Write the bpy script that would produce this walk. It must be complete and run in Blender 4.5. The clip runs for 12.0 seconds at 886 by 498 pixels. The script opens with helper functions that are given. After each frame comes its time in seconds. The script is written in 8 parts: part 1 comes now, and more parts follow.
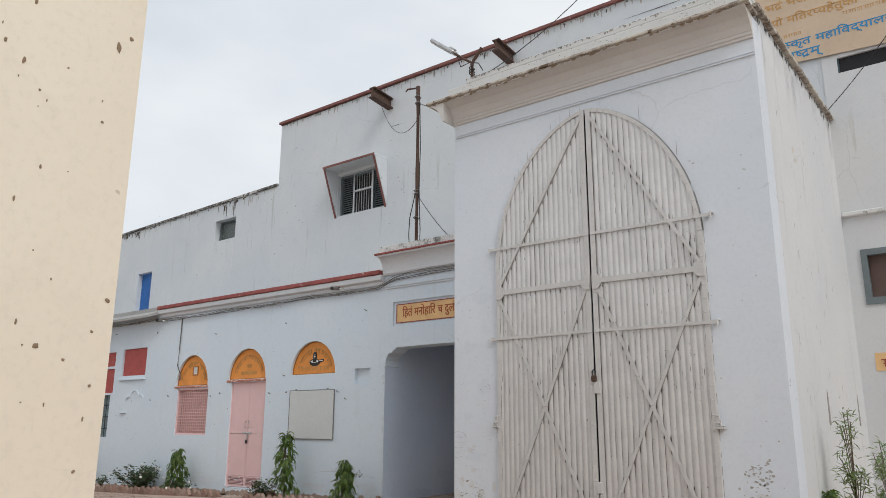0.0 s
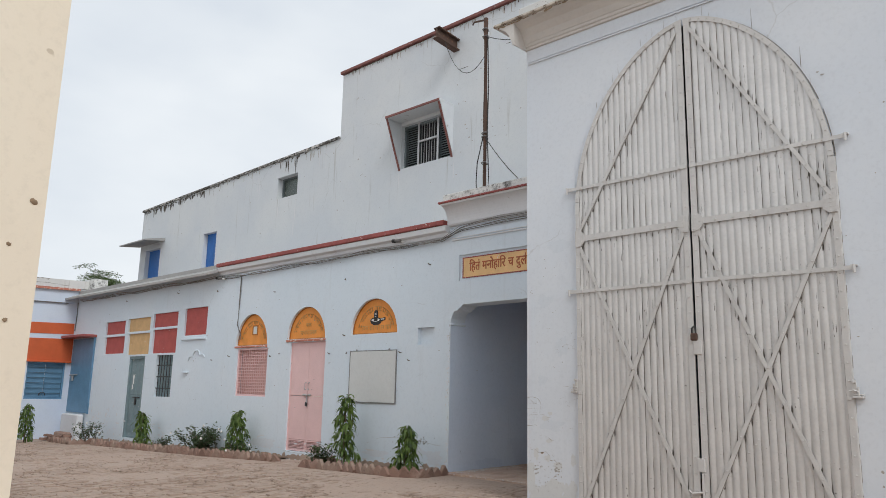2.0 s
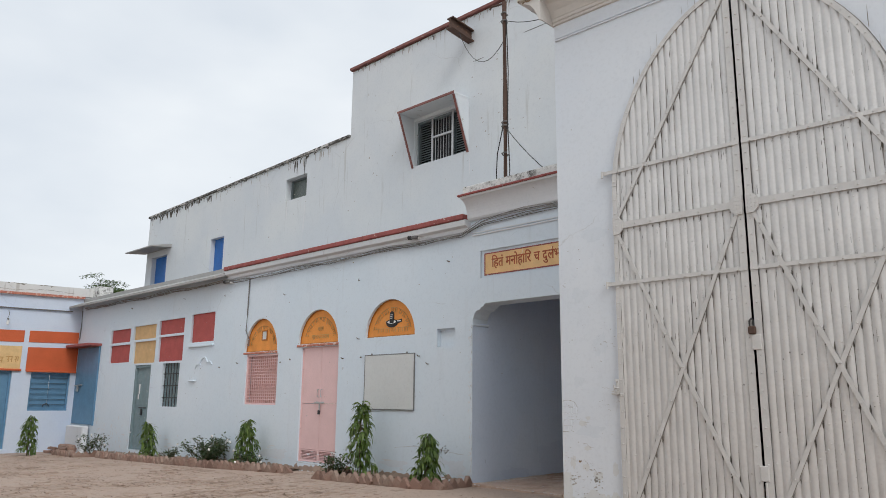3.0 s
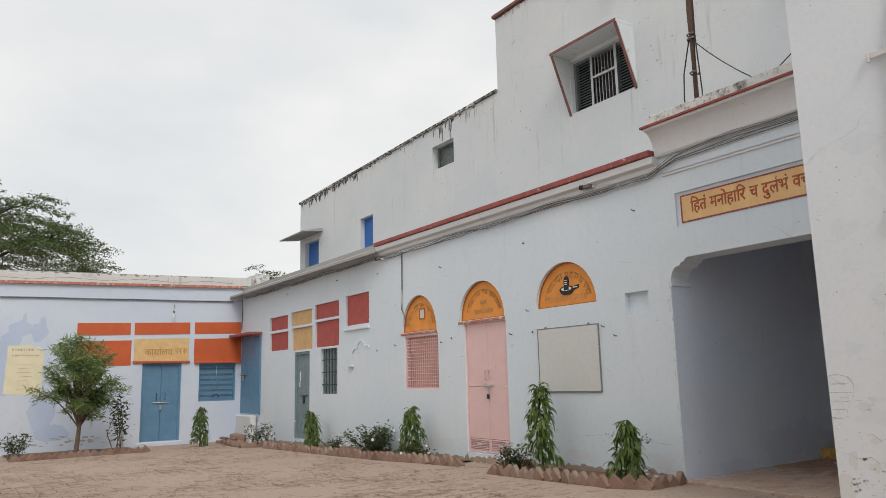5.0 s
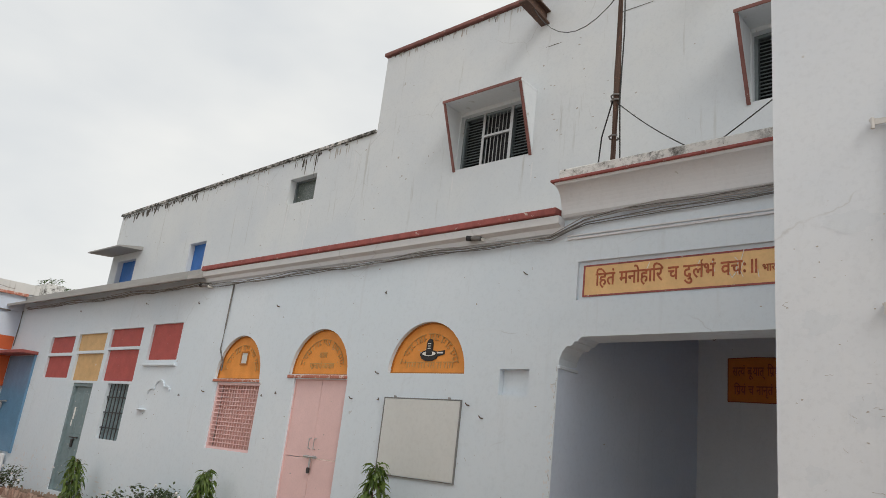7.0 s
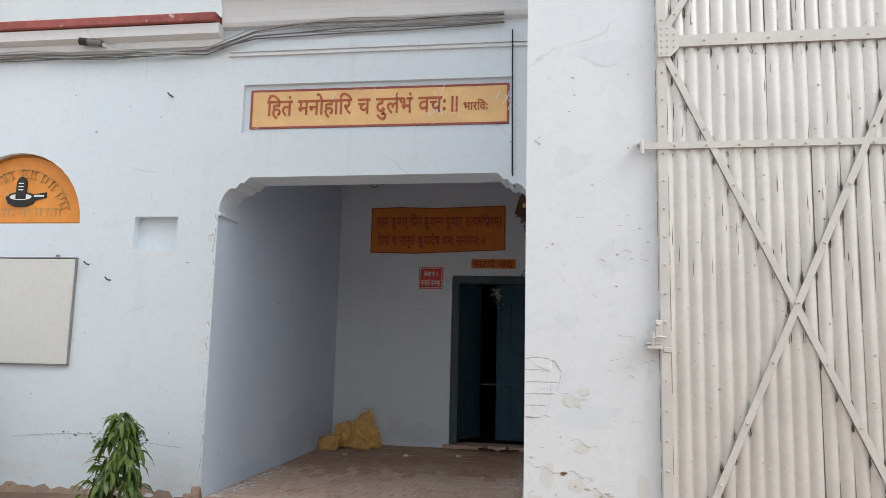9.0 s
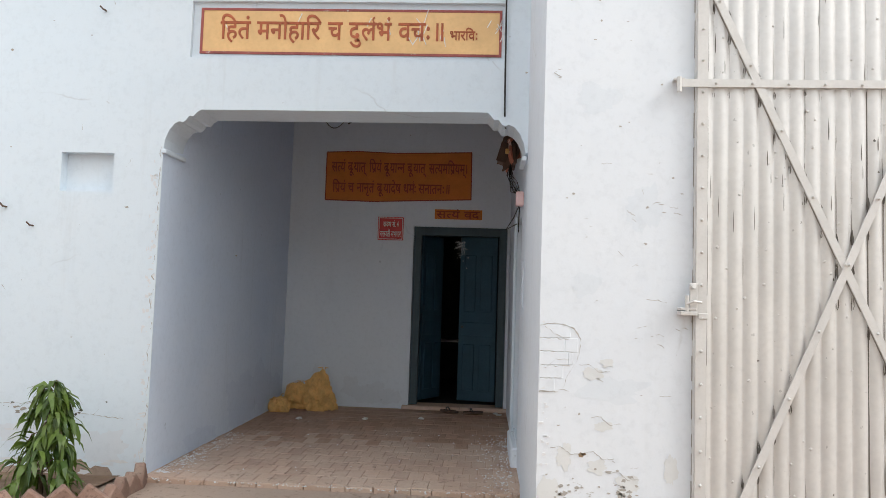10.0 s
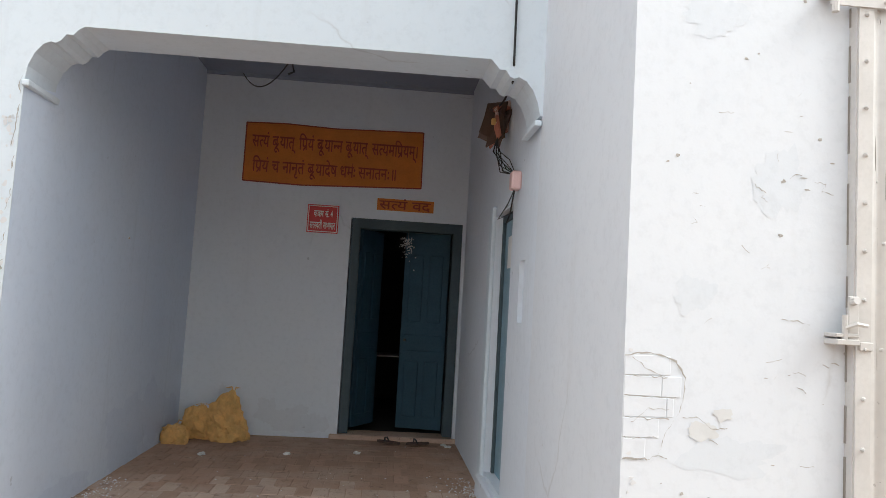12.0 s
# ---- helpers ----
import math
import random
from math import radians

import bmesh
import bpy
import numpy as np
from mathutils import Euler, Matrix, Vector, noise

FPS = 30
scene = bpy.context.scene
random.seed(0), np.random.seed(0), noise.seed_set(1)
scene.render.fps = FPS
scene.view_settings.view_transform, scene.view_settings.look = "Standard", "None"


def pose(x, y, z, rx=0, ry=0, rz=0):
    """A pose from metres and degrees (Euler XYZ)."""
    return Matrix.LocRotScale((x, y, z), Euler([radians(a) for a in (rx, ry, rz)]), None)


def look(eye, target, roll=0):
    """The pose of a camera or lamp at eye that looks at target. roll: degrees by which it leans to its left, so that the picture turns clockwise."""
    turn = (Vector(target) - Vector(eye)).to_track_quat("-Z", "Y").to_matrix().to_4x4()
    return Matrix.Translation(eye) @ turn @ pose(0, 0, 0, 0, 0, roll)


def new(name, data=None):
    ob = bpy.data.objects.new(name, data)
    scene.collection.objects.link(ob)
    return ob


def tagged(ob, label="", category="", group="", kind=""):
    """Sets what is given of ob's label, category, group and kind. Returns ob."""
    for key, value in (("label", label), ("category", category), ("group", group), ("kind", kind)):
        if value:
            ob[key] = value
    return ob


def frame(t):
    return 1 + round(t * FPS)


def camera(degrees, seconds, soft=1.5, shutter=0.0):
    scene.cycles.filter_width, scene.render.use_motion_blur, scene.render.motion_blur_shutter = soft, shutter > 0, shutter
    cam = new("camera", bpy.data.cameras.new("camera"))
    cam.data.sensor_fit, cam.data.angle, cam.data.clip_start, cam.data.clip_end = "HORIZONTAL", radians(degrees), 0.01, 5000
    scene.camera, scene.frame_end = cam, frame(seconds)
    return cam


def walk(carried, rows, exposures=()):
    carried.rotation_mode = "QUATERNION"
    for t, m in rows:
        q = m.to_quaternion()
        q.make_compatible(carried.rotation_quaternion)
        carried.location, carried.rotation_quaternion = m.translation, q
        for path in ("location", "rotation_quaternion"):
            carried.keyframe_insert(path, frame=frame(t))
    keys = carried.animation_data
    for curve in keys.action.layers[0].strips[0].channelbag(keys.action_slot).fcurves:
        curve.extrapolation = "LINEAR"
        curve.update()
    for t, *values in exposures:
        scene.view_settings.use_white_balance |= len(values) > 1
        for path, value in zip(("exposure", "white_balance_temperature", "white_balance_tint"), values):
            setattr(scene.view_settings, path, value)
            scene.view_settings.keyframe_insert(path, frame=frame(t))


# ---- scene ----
cam = camera(61.9, 12.0, soft=0.6)
PATH = [
    (0, (0.051, -0.035, 1.376), (-1.148, 1.496, 1.84), 0.3),
    (0.5, (-0.116, 0.072, 1.375), (-1.406, 1.541, 1.795), 0.4),
    (1, (-0.245, 0.519, 1.368), (-1.556, 1.97, 1.792), -1.1),
    (1.5, (-0.45, 0.795, 1.305), (-1.882, 2.144, 1.666), -0.3),
    (2, (-0.779, 1.053, 1.346), (-2.137, 2.473, 1.722), 1.2),
    (2.5, (-1.107, 1.256, 1.339), (-2.43, 2.711, 1.704), -1.7),
    (3, (-1.474, 1.503, 1.281), (-2.845, 2.904, 1.68), 0.6),
    (3.5, (-1.888, 1.581, 1.288), (-3.31, 2.947, 1.623), 2.4),
    (3.7, (-2.077, 1.751, 1.304), (-3.543, 3.071, 1.633), 2.0),
    (5.3, (-3.404, 2.684, 1.341), (-5.099, 3.701, 1.643), -1.1),
    (5.5, (-3.58, 2.782, 1.338), (-5.343, 3.692, 1.586), 0.7),
    (6, (-4.019, 2.966, 1.282), (-5.792, 3.832, 1.609), 1.9),
    (6.5, (-4.502, 3.264, 1.287), (-6.112, 4.389, 1.665), 0.7),
    (7, (-4.911, 3.469, 1.293), (-6.226, 4.869, 1.851), 6.7),
    (7.5, (-5.359, 3.628, 1.305), (-6.313, 5.312, 1.81), 5.8),
    (7.7, (-5.497, 3.672, 1.297), (-6.258, 5.465, 1.75), 4.8),
    (9.3, (-6.613, 4.389, 1.362), (-6.88, 6.364, 1.528), 1.2),
    (9.5, (-6.701, 4.486, 1.394), (-6.929, 6.471, 1.499), 1.3),
    (10, (-6.945, 4.85, 1.397), (-7.056, 6.843, 1.532), 1.8),
    (10.5, (-7.121, 5.21, 1.367), (-7.116, 7.209, 1.426), -0.4),
    (11, (-7.21, 5.647, 1.367), (-7.289, 7.645, 1.342), 0.1),
    (11.5, (-7.358, 6.039, 1.365), (-7.408, 8.034, 1.5), 3.9),
    (12, (-7.488, 6.323, 1.393), (-7.322, 8.31, 1.557), 3.3),
]
EXPOSURES = [(0.0, 0.13, 6380, 9), (3.0, 0.19, 6330, 9), (5.5, 0.17, 6850, 10), (7.0, 0.14, 6800, 9), (7.7, 0.26, 6650, 9), (9.3, 0.90, 6450, 8), (10.5, 1.08, 6460, 8), (12.0, 1.22, 6500, 8)]
walk(cam, [(t, look(eye, target, roll)) for t, eye, target, roll in PATH], EXPOSURES)

# ---------------------------------------------------------------- world and sun
world = bpy.data.worlds.new("overcast_sky")
scene.world = world
world.use_nodes = True
wn, wl = world.node_tree.nodes, world.node_tree.links
wn.clear()
w_out = wn.new("ShaderNodeOutputWorld")
w_bg = wn.new("ShaderNodeBackground")
w_sky = wn.new("ShaderNodeTexSky")
w_sky.sky_type = "NISHITA"
w_sky.sun_disc = False
w_sky.sun_elevation, w_sky.sun_rotation = radians(43), radians(111)
w_sky.dust_density, w_sky.air_density = 4.0, 1.0
w_co = wn.new("ShaderNodeTexCoord")
w_map = wn.new("ShaderNodeMapping")
w_map.inputs["Scale"].default_value = (1.0, 1.0, 2.2)
w_noise = wn.new("ShaderNodeTexNoise")
w_noise.inputs["Scale"].default_value = 1.7
w_noise.inputs["Detail"].default_value = 5.0
w_noise.inputs["Roughness"].default_value = 0.5
w_ramp = wn.new("ShaderNodeValToRGB")
w_ramp.color_ramp.elements[0].position, w_ramp.color_ramp.elements[0].color = 0.32, (7.9, 8.45, 9.15, 1)
w_ramp.color_ramp.elements[1].position, w_ramp.color_ramp.elements[1].color = 0.64, (10.8, 11.0, 11.1, 1)
w_mix = wn.new("ShaderNodeMixRGB")
w_mix.inputs[0].default_value = 0.9
wl.new(w_co.outputs["Generated"], w_map.inputs["Vector"])
wl.new(w_map.outputs["Vector"], w_noise.inputs["Vector"])
wl.new(w_noise.outputs["Fac"], w_ramp.inputs["Fac"])
wl.new(w_sky.outputs["Color"], w_mix.inputs[1])
wl.new(w_ramp.outputs["Color"], w_mix.inputs[2])
wl.new(w_mix.outputs["Color"], w_bg.inputs["Color"])
w_bg.inputs["Strength"].default_value = 0.08
wl.new(w_bg.outputs["Background"], w_out.inputs["Surface"])

sun = new("sun", bpy.data.lights.new("sun", "SUN"))
sun.data.energy, sun.data.angle, sun.data.color = 1.1, radians(25), (1.0, 0.98, 0.95)
sun.matrix_world = look((17, -6.5, 17), (0, 0, 0))


# ---------------------------------------------------------------- materials
def nodes_of(name, rough=0.8, metal=0.0):
    m = bpy.data.materials.new(name)
    m.use_nodes = True
    b = m.node_tree.nodes["Principled BSDF"]
    b.inputs["Roughness"].default_value = rough
    b.inputs["Metallic"].default_value = metal
    return m, m.node_tree.nodes, m.node_tree.links, b


def noise_node(n, l, co, scale, detail=4.0, rough=0.55, stretch=(1, 1, 1)):
    mp = n.new("ShaderNodeMapping")
    mp.inputs["Scale"].default_value = stretch
    t = n.new("ShaderNodeTexNoise")
    t.inputs["Scale"].default_value, t.inputs["Detail"].default_value, t.inputs["Roughness"].default_value = scale, detail, rough
    l.new(co, mp.inputs["Vector"])
    l.new(mp.outputs["Vector"], t.inputs["Vector"])
    return t.outputs["Fac"]


def ramp_node(n, l, fac, lo, hi, c0=(0, 0, 0, 1), c1=(1, 1, 1, 1)):
    r = n.new("ShaderNodeValToRGB")
    r.color_ramp.elements[0].position, r.color_ramp.elements[0].color = lo, c0
    r.color_ramp.elements[1].position, r.color_ramp.elements[1].color = hi, c1
    l.new(fac, r.inputs["Fac"])
    return r.outputs["Color"]


def blend(n, l, fac, a, b, mode="MIX"):
    m = n.new("ShaderNodeMixRGB")
    m.blend_type = mode
    for i, v in ((0, fac), (1, a), (2, b)):
        if isinstance(v, (int, float)):
            m.inputs[i].default_value = v
        elif isinstance(v, tuple):
            m.inputs[i].default_value = (*v[:3], 1)
        else:
            l.new(v, m.inputs[i])
    return m.outputs["Color"]


def bump_node(n, l, b, height, strength, dist, prev=None):
    k = n.new("ShaderNodeBump")
    k.inputs["Strength"].default_value, k.inputs["Distance"].default_value = strength, dist
    l.new(height, k.inputs["Height"])
    if prev:
        l.new(prev, k.inputs["Normal"])
    l.new(k.outputs["Normal"], b.inputs["Normal"])
    return k.outputs["Normal"]


def noise_vec(n, l, co, scale):
    t = n.new("ShaderNodeTexNoise")
    t.inputs["Scale"].default_value, t.inputs["Detail"].default_value = scale, 5.0
    l.new(co, t.inputs["Vector"])
    return t.outputs["Color"]


def plaster(name, base, patch, streak=0.0, dirt=(0.30, 0.27, 0.23), flake=0.0, flake_col=(0.5, 0.45, 0.4), rough=0.9, wear=0.35, sharp=0.0, streak_lo=0.60, crack=0.3):
    """Lime-washed plaster: cloudy wash, trowel relief, thin streaks, small flakes."""
    m, n, l, b = nodes_of(name, rough)
    co = n.new("ShaderNodeNewGeometry").outputs["Position"]
    big = noise_node(n, l, co, 0.55, 5)
    mid = noise_node(n, l, co, 3.2, 6, 0.6)
    fine = noise_node(n, l, co, 38, 4)
    col = blend(n, l, ramp_node(n, l, big, 0.38, 0.66), base, patch)
    col = blend(n, l, ramp_node(n, l, mid, 0.55, 0.75, (0, 0, 0, 1), (wear, wear, wear, 1)), col, tuple(c * 0.9 for c in base))
    if streak:
        st = noise_node(n, l, co, 1.0, 6, 0.65, (5.0, 5.0, 0.35))
        col = blend(n, l, ramp_node(n, l, st, streak_lo, streak_lo + 0.18 * (1 - sharp), (0, 0, 0, 1), (streak, streak, streak, 1)), col, dirt)
    if flake:
        fl = noise_node(n, l, co, 2.3, 8, 0.7)
        col = blend(n, l, ramp_node(n, l, fl, 0.705 - 0.05 * flake, 0.715 - 0.05 * flake), col, flake_col)
    sp = noise_node(n, l, co, 9.0, 2, 0.5)
    col = blend(n, l, ramp_node(n, l, sp, 0.765, 0.785, (0, 0, 0, 1), (0.55, 0.55, 0.55, 1)), col, dirt)
    pit = noise_node(n, l, co, 21.0, 5, 0.7)
    col = blend(n, l, ramp_node(n, l, pit, 0.50, 0.66, (0, 0, 0, 1), (0.16, 0.16, 0.16, 1)), col, tuple(c * 0.72 for c in base))
    vo = n.new("ShaderNodeTexVoronoi")
    vo.feature = "DISTANCE_TO_EDGE"
    vo.inputs["Scale"].default_value = 0.9
    warp = blend(n, l, 0.22, co, noise_vec(n, l, co, 2.6))
    l.new(warp, vo.inputs["Vector"])
    line = ramp_node(n, l, vo.outputs["Distance"], 0.0, 0.006, (1, 1, 1, 1), (0, 0, 0, 1))
    some = ramp_node(n, l, noise_node(n, l, co, 0.8, 3), 0.57, 0.63, (0, 0, 0, 1), (crack, crack, crack, 1))
    col = blend(n, l, blend(n, l, 1.0, line, some, "MULTIPLY"), col, tuple(c * 0.8 for c in dirt))
    l.new(col, b.inputs["Base Color"])
    k = bump_node(n, l, b, mid, 0.17, 0.02)
    bump_node(n, l, b, fine, 0.05, 0.004, k)
    return m


def paint(name, base, rough=0.5, metal=0.0, wear_col=None, wear=0.6, scale=6.0, var=0.12, bump=0.15, speck=0.0):
    """Painted or plain surface with cloudy variation, optional worn patches and relief."""
    m, n, l, b = nodes_of(name, rough, metal)
    co = n.new("ShaderNodeNewGeometry").outputs["Position"]
    big = noise_node(n, l, co, scale, 6, 0.6)
    fine = noise_node(n, l, co, scale * 12, 3)
    col = blend(n, l, ramp_node(n, l, big, 0.3, 0.7), tuple(c * (1 - var) for c in base), tuple(min(1, c * (1 + var)) for c in base))
    col = blend(n, l, ramp_node(n, l, fine, 0.45, 0.75, (0, 0, 0, 1), (0.3, 0.3, 0.3, 1)), col, tuple(c * 0.8 for c in base))
    if wear_col:
        wn_ = noise_node(n, l, co, scale * 1.7, 8, 0.7)
        col = blend(n, l, ramp_node(n, l, wn_, wear, wear + 0.02), col, wear_col)
    l.new(col, b.inputs["Base Color"])
    rg = ramp_node(n, l, fine, 0.2, 0.8, (max(0, rough - 0.12),) * 3 + (1,), (min(1, rough + 0.12),) * 3 + (1,))
    l.new(rg, b.inputs["Roughness"])
    bump_node(n, l, b, fine, bump, 0.003)
    return m


def brick_mat(name, base, dust, dust_amount=0.5, vary=0.2):
    m, n, l, b = nodes_of(name, 0.95)
    co = n.new("ShaderNodeNewGeometry").outputs["Position"]
    rnd = n.new("ShaderNodeObjectInfo").outputs["Random"]
    isl = n.new("ShaderNodeNewGeometry").outputs["Random Per Island"]
    add = n.new("ShaderNodeMath")
    add.operation = "ADD"
    l.new(rnd, add.inputs[0])
    l.new(isl, add.inputs[1])
    fr = n.new("ShaderNodeMath")
    fr.operation = "FRACT"
    l.new(add.outputs[0], fr.inputs[0])
    tone = ramp_node(n, l, fr.outputs[0], 0.0, 1.0, tuple(c * (1 - vary) for c in base) + (1,), tuple(min(1, c * (1 + vary)) for c in base) + (1,))
    d = noise_node(n, l, co, 1.6, 7, 0.65)
    g = noise_node(n, l, co, 60, 3)
    col = blend(n, l, ramp_node(n, l, d, 0.62 - 0.35 * dust_amount, 0.72 - 0.15 * dust_amount), tone, dust)
    col = blend(n, l, ramp_node(n, l, g, 0.5, 0.8, (0, 0, 0, 1), (0.35, 0.35, 0.35, 1)), col, tuple(c * 0.6 for c in base))
    gr = noise_node(n, l, co, 17, 5, 0.7)
    col = blend(n, l, ramp_node(n, l, gr, 0.58, 0.64, (0, 0, 0, 1), (0.6, 0.6, 0.6, 1)), col, tuple(c * 0.45 for c in base))
    l.new(col, b.inputs["Base Color"])
    k = bump_node(n, l, b, g, 0.4, 0.004)
    k = bump_node(n, l, b, gr, 0.5, 0.012, k)
    bump_node(n, l, b, d, 0.3, 0.01, k)
    return m


def leaf_mat(name, c0, c1):
    m, n, l, b = nodes_of(name, 0.45)
    rnd = n.new("ShaderNodeNewGeometry").outputs["Random Per Island"]
    l.new(ramp_node(n, l, rnd, 0.0, 1.0, (*c0, 1), (*c1, 1)), b.inputs["Base Color"])
    tr = n.new("ShaderNodeBsdfTranslucent")
    tr.inputs["Color"].default_value = (c1[0] * 1.3, c1[1] * 1.4, c1[2] * 0.8, 1)
    mx = n.new("ShaderNodeMixShader")
    mx.inputs[0].default_value = 0.25
    l.new(b.outputs[0], mx.inputs[1])
    l.new(tr.outputs[0], mx.inputs[2])
    l.new(mx.outputs[0], n["Material Output"].inputs["Surface"])
    return m


M_WALL = plaster("blue_white_limewash", (0.655, 0.735, 0.805), (0.69, 0.755, 0.815), 0.14, (0.42, 0.42, 0.42), sharp=0.3)
M_UPPER = plaster("weathered_limewash", (0.60, 0.635, 0.67), (0.655, 0.68, 0.695), 0.45, (0.36, 0.35, 0.32), 0.35, (0.42, 0.41, 0.38), sharp=0.5)
M_GATEBLOCK = plaster("gate_limewash", (0.68, 0.72, 0.775), (0.72, 0.75, 0.79), 0.10, (0.46, 0.44, 0.40), 0.25, (0.60, 0.57, 0.52))
M_SIDE = plaster("flaking_limewash", (0.645, 0.655, 0.665), (0.69, 0.69, 0.685), 0.40, (0.45, 0.42, 0.36), 0.7, (0.60, 0.56, 0.48), sharp=0.6)
M_WING = plaster("pale_blue_limewash", (0.585, 0.66, 0.785), (0.64, 0.70, 0.785), 0.15, (0.50, 0.55, 0.64))
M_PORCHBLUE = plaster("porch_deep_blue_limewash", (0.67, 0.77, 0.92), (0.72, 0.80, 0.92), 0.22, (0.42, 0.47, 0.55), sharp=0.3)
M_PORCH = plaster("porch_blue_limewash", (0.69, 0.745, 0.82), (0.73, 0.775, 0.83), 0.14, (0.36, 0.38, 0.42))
M_CREAM = plaster("cream_plaster", (0.83, 0.74, 0.605), (0.86, 0.78, 0.645), 0.10, (0.45, 0.36, 0.25), 0.0, crack=0.06)
M_CREAM_OLD = plaster("peeling_cream_plaster", (0.89, 0.79, 0.64), (0.90, 0.82, 0.68), 0.42, (0.26, 0.18, 0.11), 0.45, (0.52, 0.46, 0.37), sharp=0.8, streak_lo=0.66)
M_CONCRETE = plaster("stained_concrete", (0.45, 0.38, 0.32), (0.53, 0.46, 0.40), 0.5, (0.66, 0.55, 0.48), 0.8, (0.40, 0.26, 0.19), sharp=0.5)
def moss(name, base, black, lo):
    """Whitewash broken up by black mould."""
    m, n, l, b = nodes_of(name, 0.95)
    co = n.new("ShaderNodeNewGeometry").outputs["Position"]
    big = noise_node(n, l, co, 1.1, 6, 0.6, (1, 1, 2.2))
    fine = noise_node(n, l, co, 8.0, 8, 0.75)
    m1 = ramp_node(n, l, big, 0.40, 0.66)
    m2 = ramp_node(n, l, fine, lo, lo + 0.09)
    mul = blend(n, l, 1.0, m1, m2, "MULTIPLY")
    extra = ramp_node(n, l, fine, lo + 0.13, lo + 0.17)
    col = blend(n, l, mul, base, black)
    col = blend(n, l, extra, col, black)
    l.new(col, b.inputs["Base Color"])
    bump_node(n, l, b, fine, 0.6, 0.02)
    return m


M_PARAPET = moss("mouldy_whitewash", (0.72, 0.72, 0.70), (0.07, 0.065, 0.055), 0.45)
M_COPING = moss("black_mould_coping", (0.60, 0.59, 0.56), (0.05, 0.047, 0.04), 0.36)
M_GATECORNICE = plaster("gate_cornice_plaster", (0.60, 0.575, 0.545), (0.67, 0.645, 0.615), 0.15, (0.42, 0.36, 0.30), 0.1, (0.48, 0.43, 0.37))
M_GATECOPING = moss("brown_crumbling_coping", (0.58, 0.53, 0.46), (0.13, 0.085, 0.055), 0.42)
M_WHITECOAT = plaster("flaking_white_parapet", (0.62, 0.62, 0.61), (0.70, 0.69, 0.67), 0.5, (0.34, 0.31, 0.27), 0.9, (0.52, 0.48, 0.42), sharp=0.6)
M_MOULD = paint("black_mould", (0.075, 0.065, 0.055), 0.95, scale=14, var=0.4)
# blue limewash darkened to paint in the porch ceiling's shade
M_CEILING = plaster("shade_blue_ceiling", (0.27, 0.31, 0.40), (0.32, 0.36, 0.44), 0.1, (0.28, 0.28, 0.30))
M_DAMPGREY = plaster("grey_damp_plaster", (0.645, 0.69, 0.755), (0.70, 0.735, 0.79), 0.2, (0.40, 0.42, 0.46))
# dark iron colour, also used for grime and shade painted on the gate
M_RIVET = paint("bare_iron_grime_and_shade", (0.13, 0.115, 0.10), 0.7)
# grey for the shade painted into gate grooves and along iron edges
M_GATESHADE = paint("grey_gate_shade", (0.28, 0.255, 0.23), 0.9, scale=9, var=0.2)
M_SIGNLETTER = paint("red_brown_letters", (0.40, 0.105, 0.045), 0.75, scale=9, var=0.25)
M_DARKBARK = paint("dark_bark", (0.045, 0.036, 0.028), 0.95, scale=12, var=0.3)
# wall stains, and the painted shade of the two lamp slots
M_STAINSHADE = paint("grey_brown_stain_and_slot_shade", (0.30, 0.28, 0.25), 0.95, scale=14, var=0.35)
M_DAMP = plaster("damp_blue_plaster", (0.47, 0.56, 0.735), (0.53, 0.615, 0.765), 0.2, (0.38, 0.42, 0.52))
M_CORNICE = plaster("cornice_plaster", (0.66, 0.675, 0.70), (0.70, 0.705, 0.72), 0.2, (0.4, 0.38, 0.34))
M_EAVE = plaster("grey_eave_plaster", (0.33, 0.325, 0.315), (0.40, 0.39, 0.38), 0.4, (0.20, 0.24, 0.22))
M_RED = paint("brick_red_paint", (0.42, 0.085, 0.075), 0.7, wear_col=(0.6, 0.5, 0.45), wear=0.66, scale=5)
M_REDTRIM = paint("dark_red_trim", (0.31, 0.085, 0.075), 0.8, wear_col=(0.55, 0.46, 0.42), wear=0.63, scale=7, var=0.25)
M_COPINGRED = paint("faded_maroon_coping", (0.215, 0.09, 0.078), 0.85, wear_col=(0.48, 0.40, 0.36), wear=0.64, scale=5, var=0.25)
M_ORANGE_RED = paint("orange_red_paint", (0.58, 0.115, 0.035), 0.65, scale=3, var=0.08)
M_YELLOW = paint("ochre_yellow_paint", (0.72, 0.49, 0.23), 0.7, wear_col=(0.74, 0.68, 0.55), wear=0.68, scale=5)
M_TAN = paint("dull_tan_paint", (0.62, 0.40, 0.19), 0.7, wear_col=(0.66, 0.52, 0.36), wear=0.64, scale=5)
M_LEDGE = paint("worn_red_orange_paint", (0.46, 0.17, 0.115), 0.75, wear_col=(0.66, 0.50, 0.44), wear=0.55, scale=6)
M_FADED_LETTER = paint("faded_brown_letters", (0.52, 0.29, 0.10), 0.75, scale=9, var=0.2)
M_CREAM_LETTER = paint("flaked_cream_letters", (0.80, 0.69, 0.47), 0.8, scale=9, var=0.1)
M_LUNETTE = paint("orange_ochre_paint", (0.75, 0.29, 0.055), 0.65, wear_col=(0.7, 0.5, 0.25), wear=0.7, scale=4)
M_SIGN = paint("sign_ochre", (0.78, 0.50, 0.235), 0.7, wear_col=(0.78, 0.74, 0.68), wear=0.69, scale=3)
M_PORCHSIGN = paint("dark_orange_paint", (0.62, 0.19, 0.03), 0.7, scale=5)
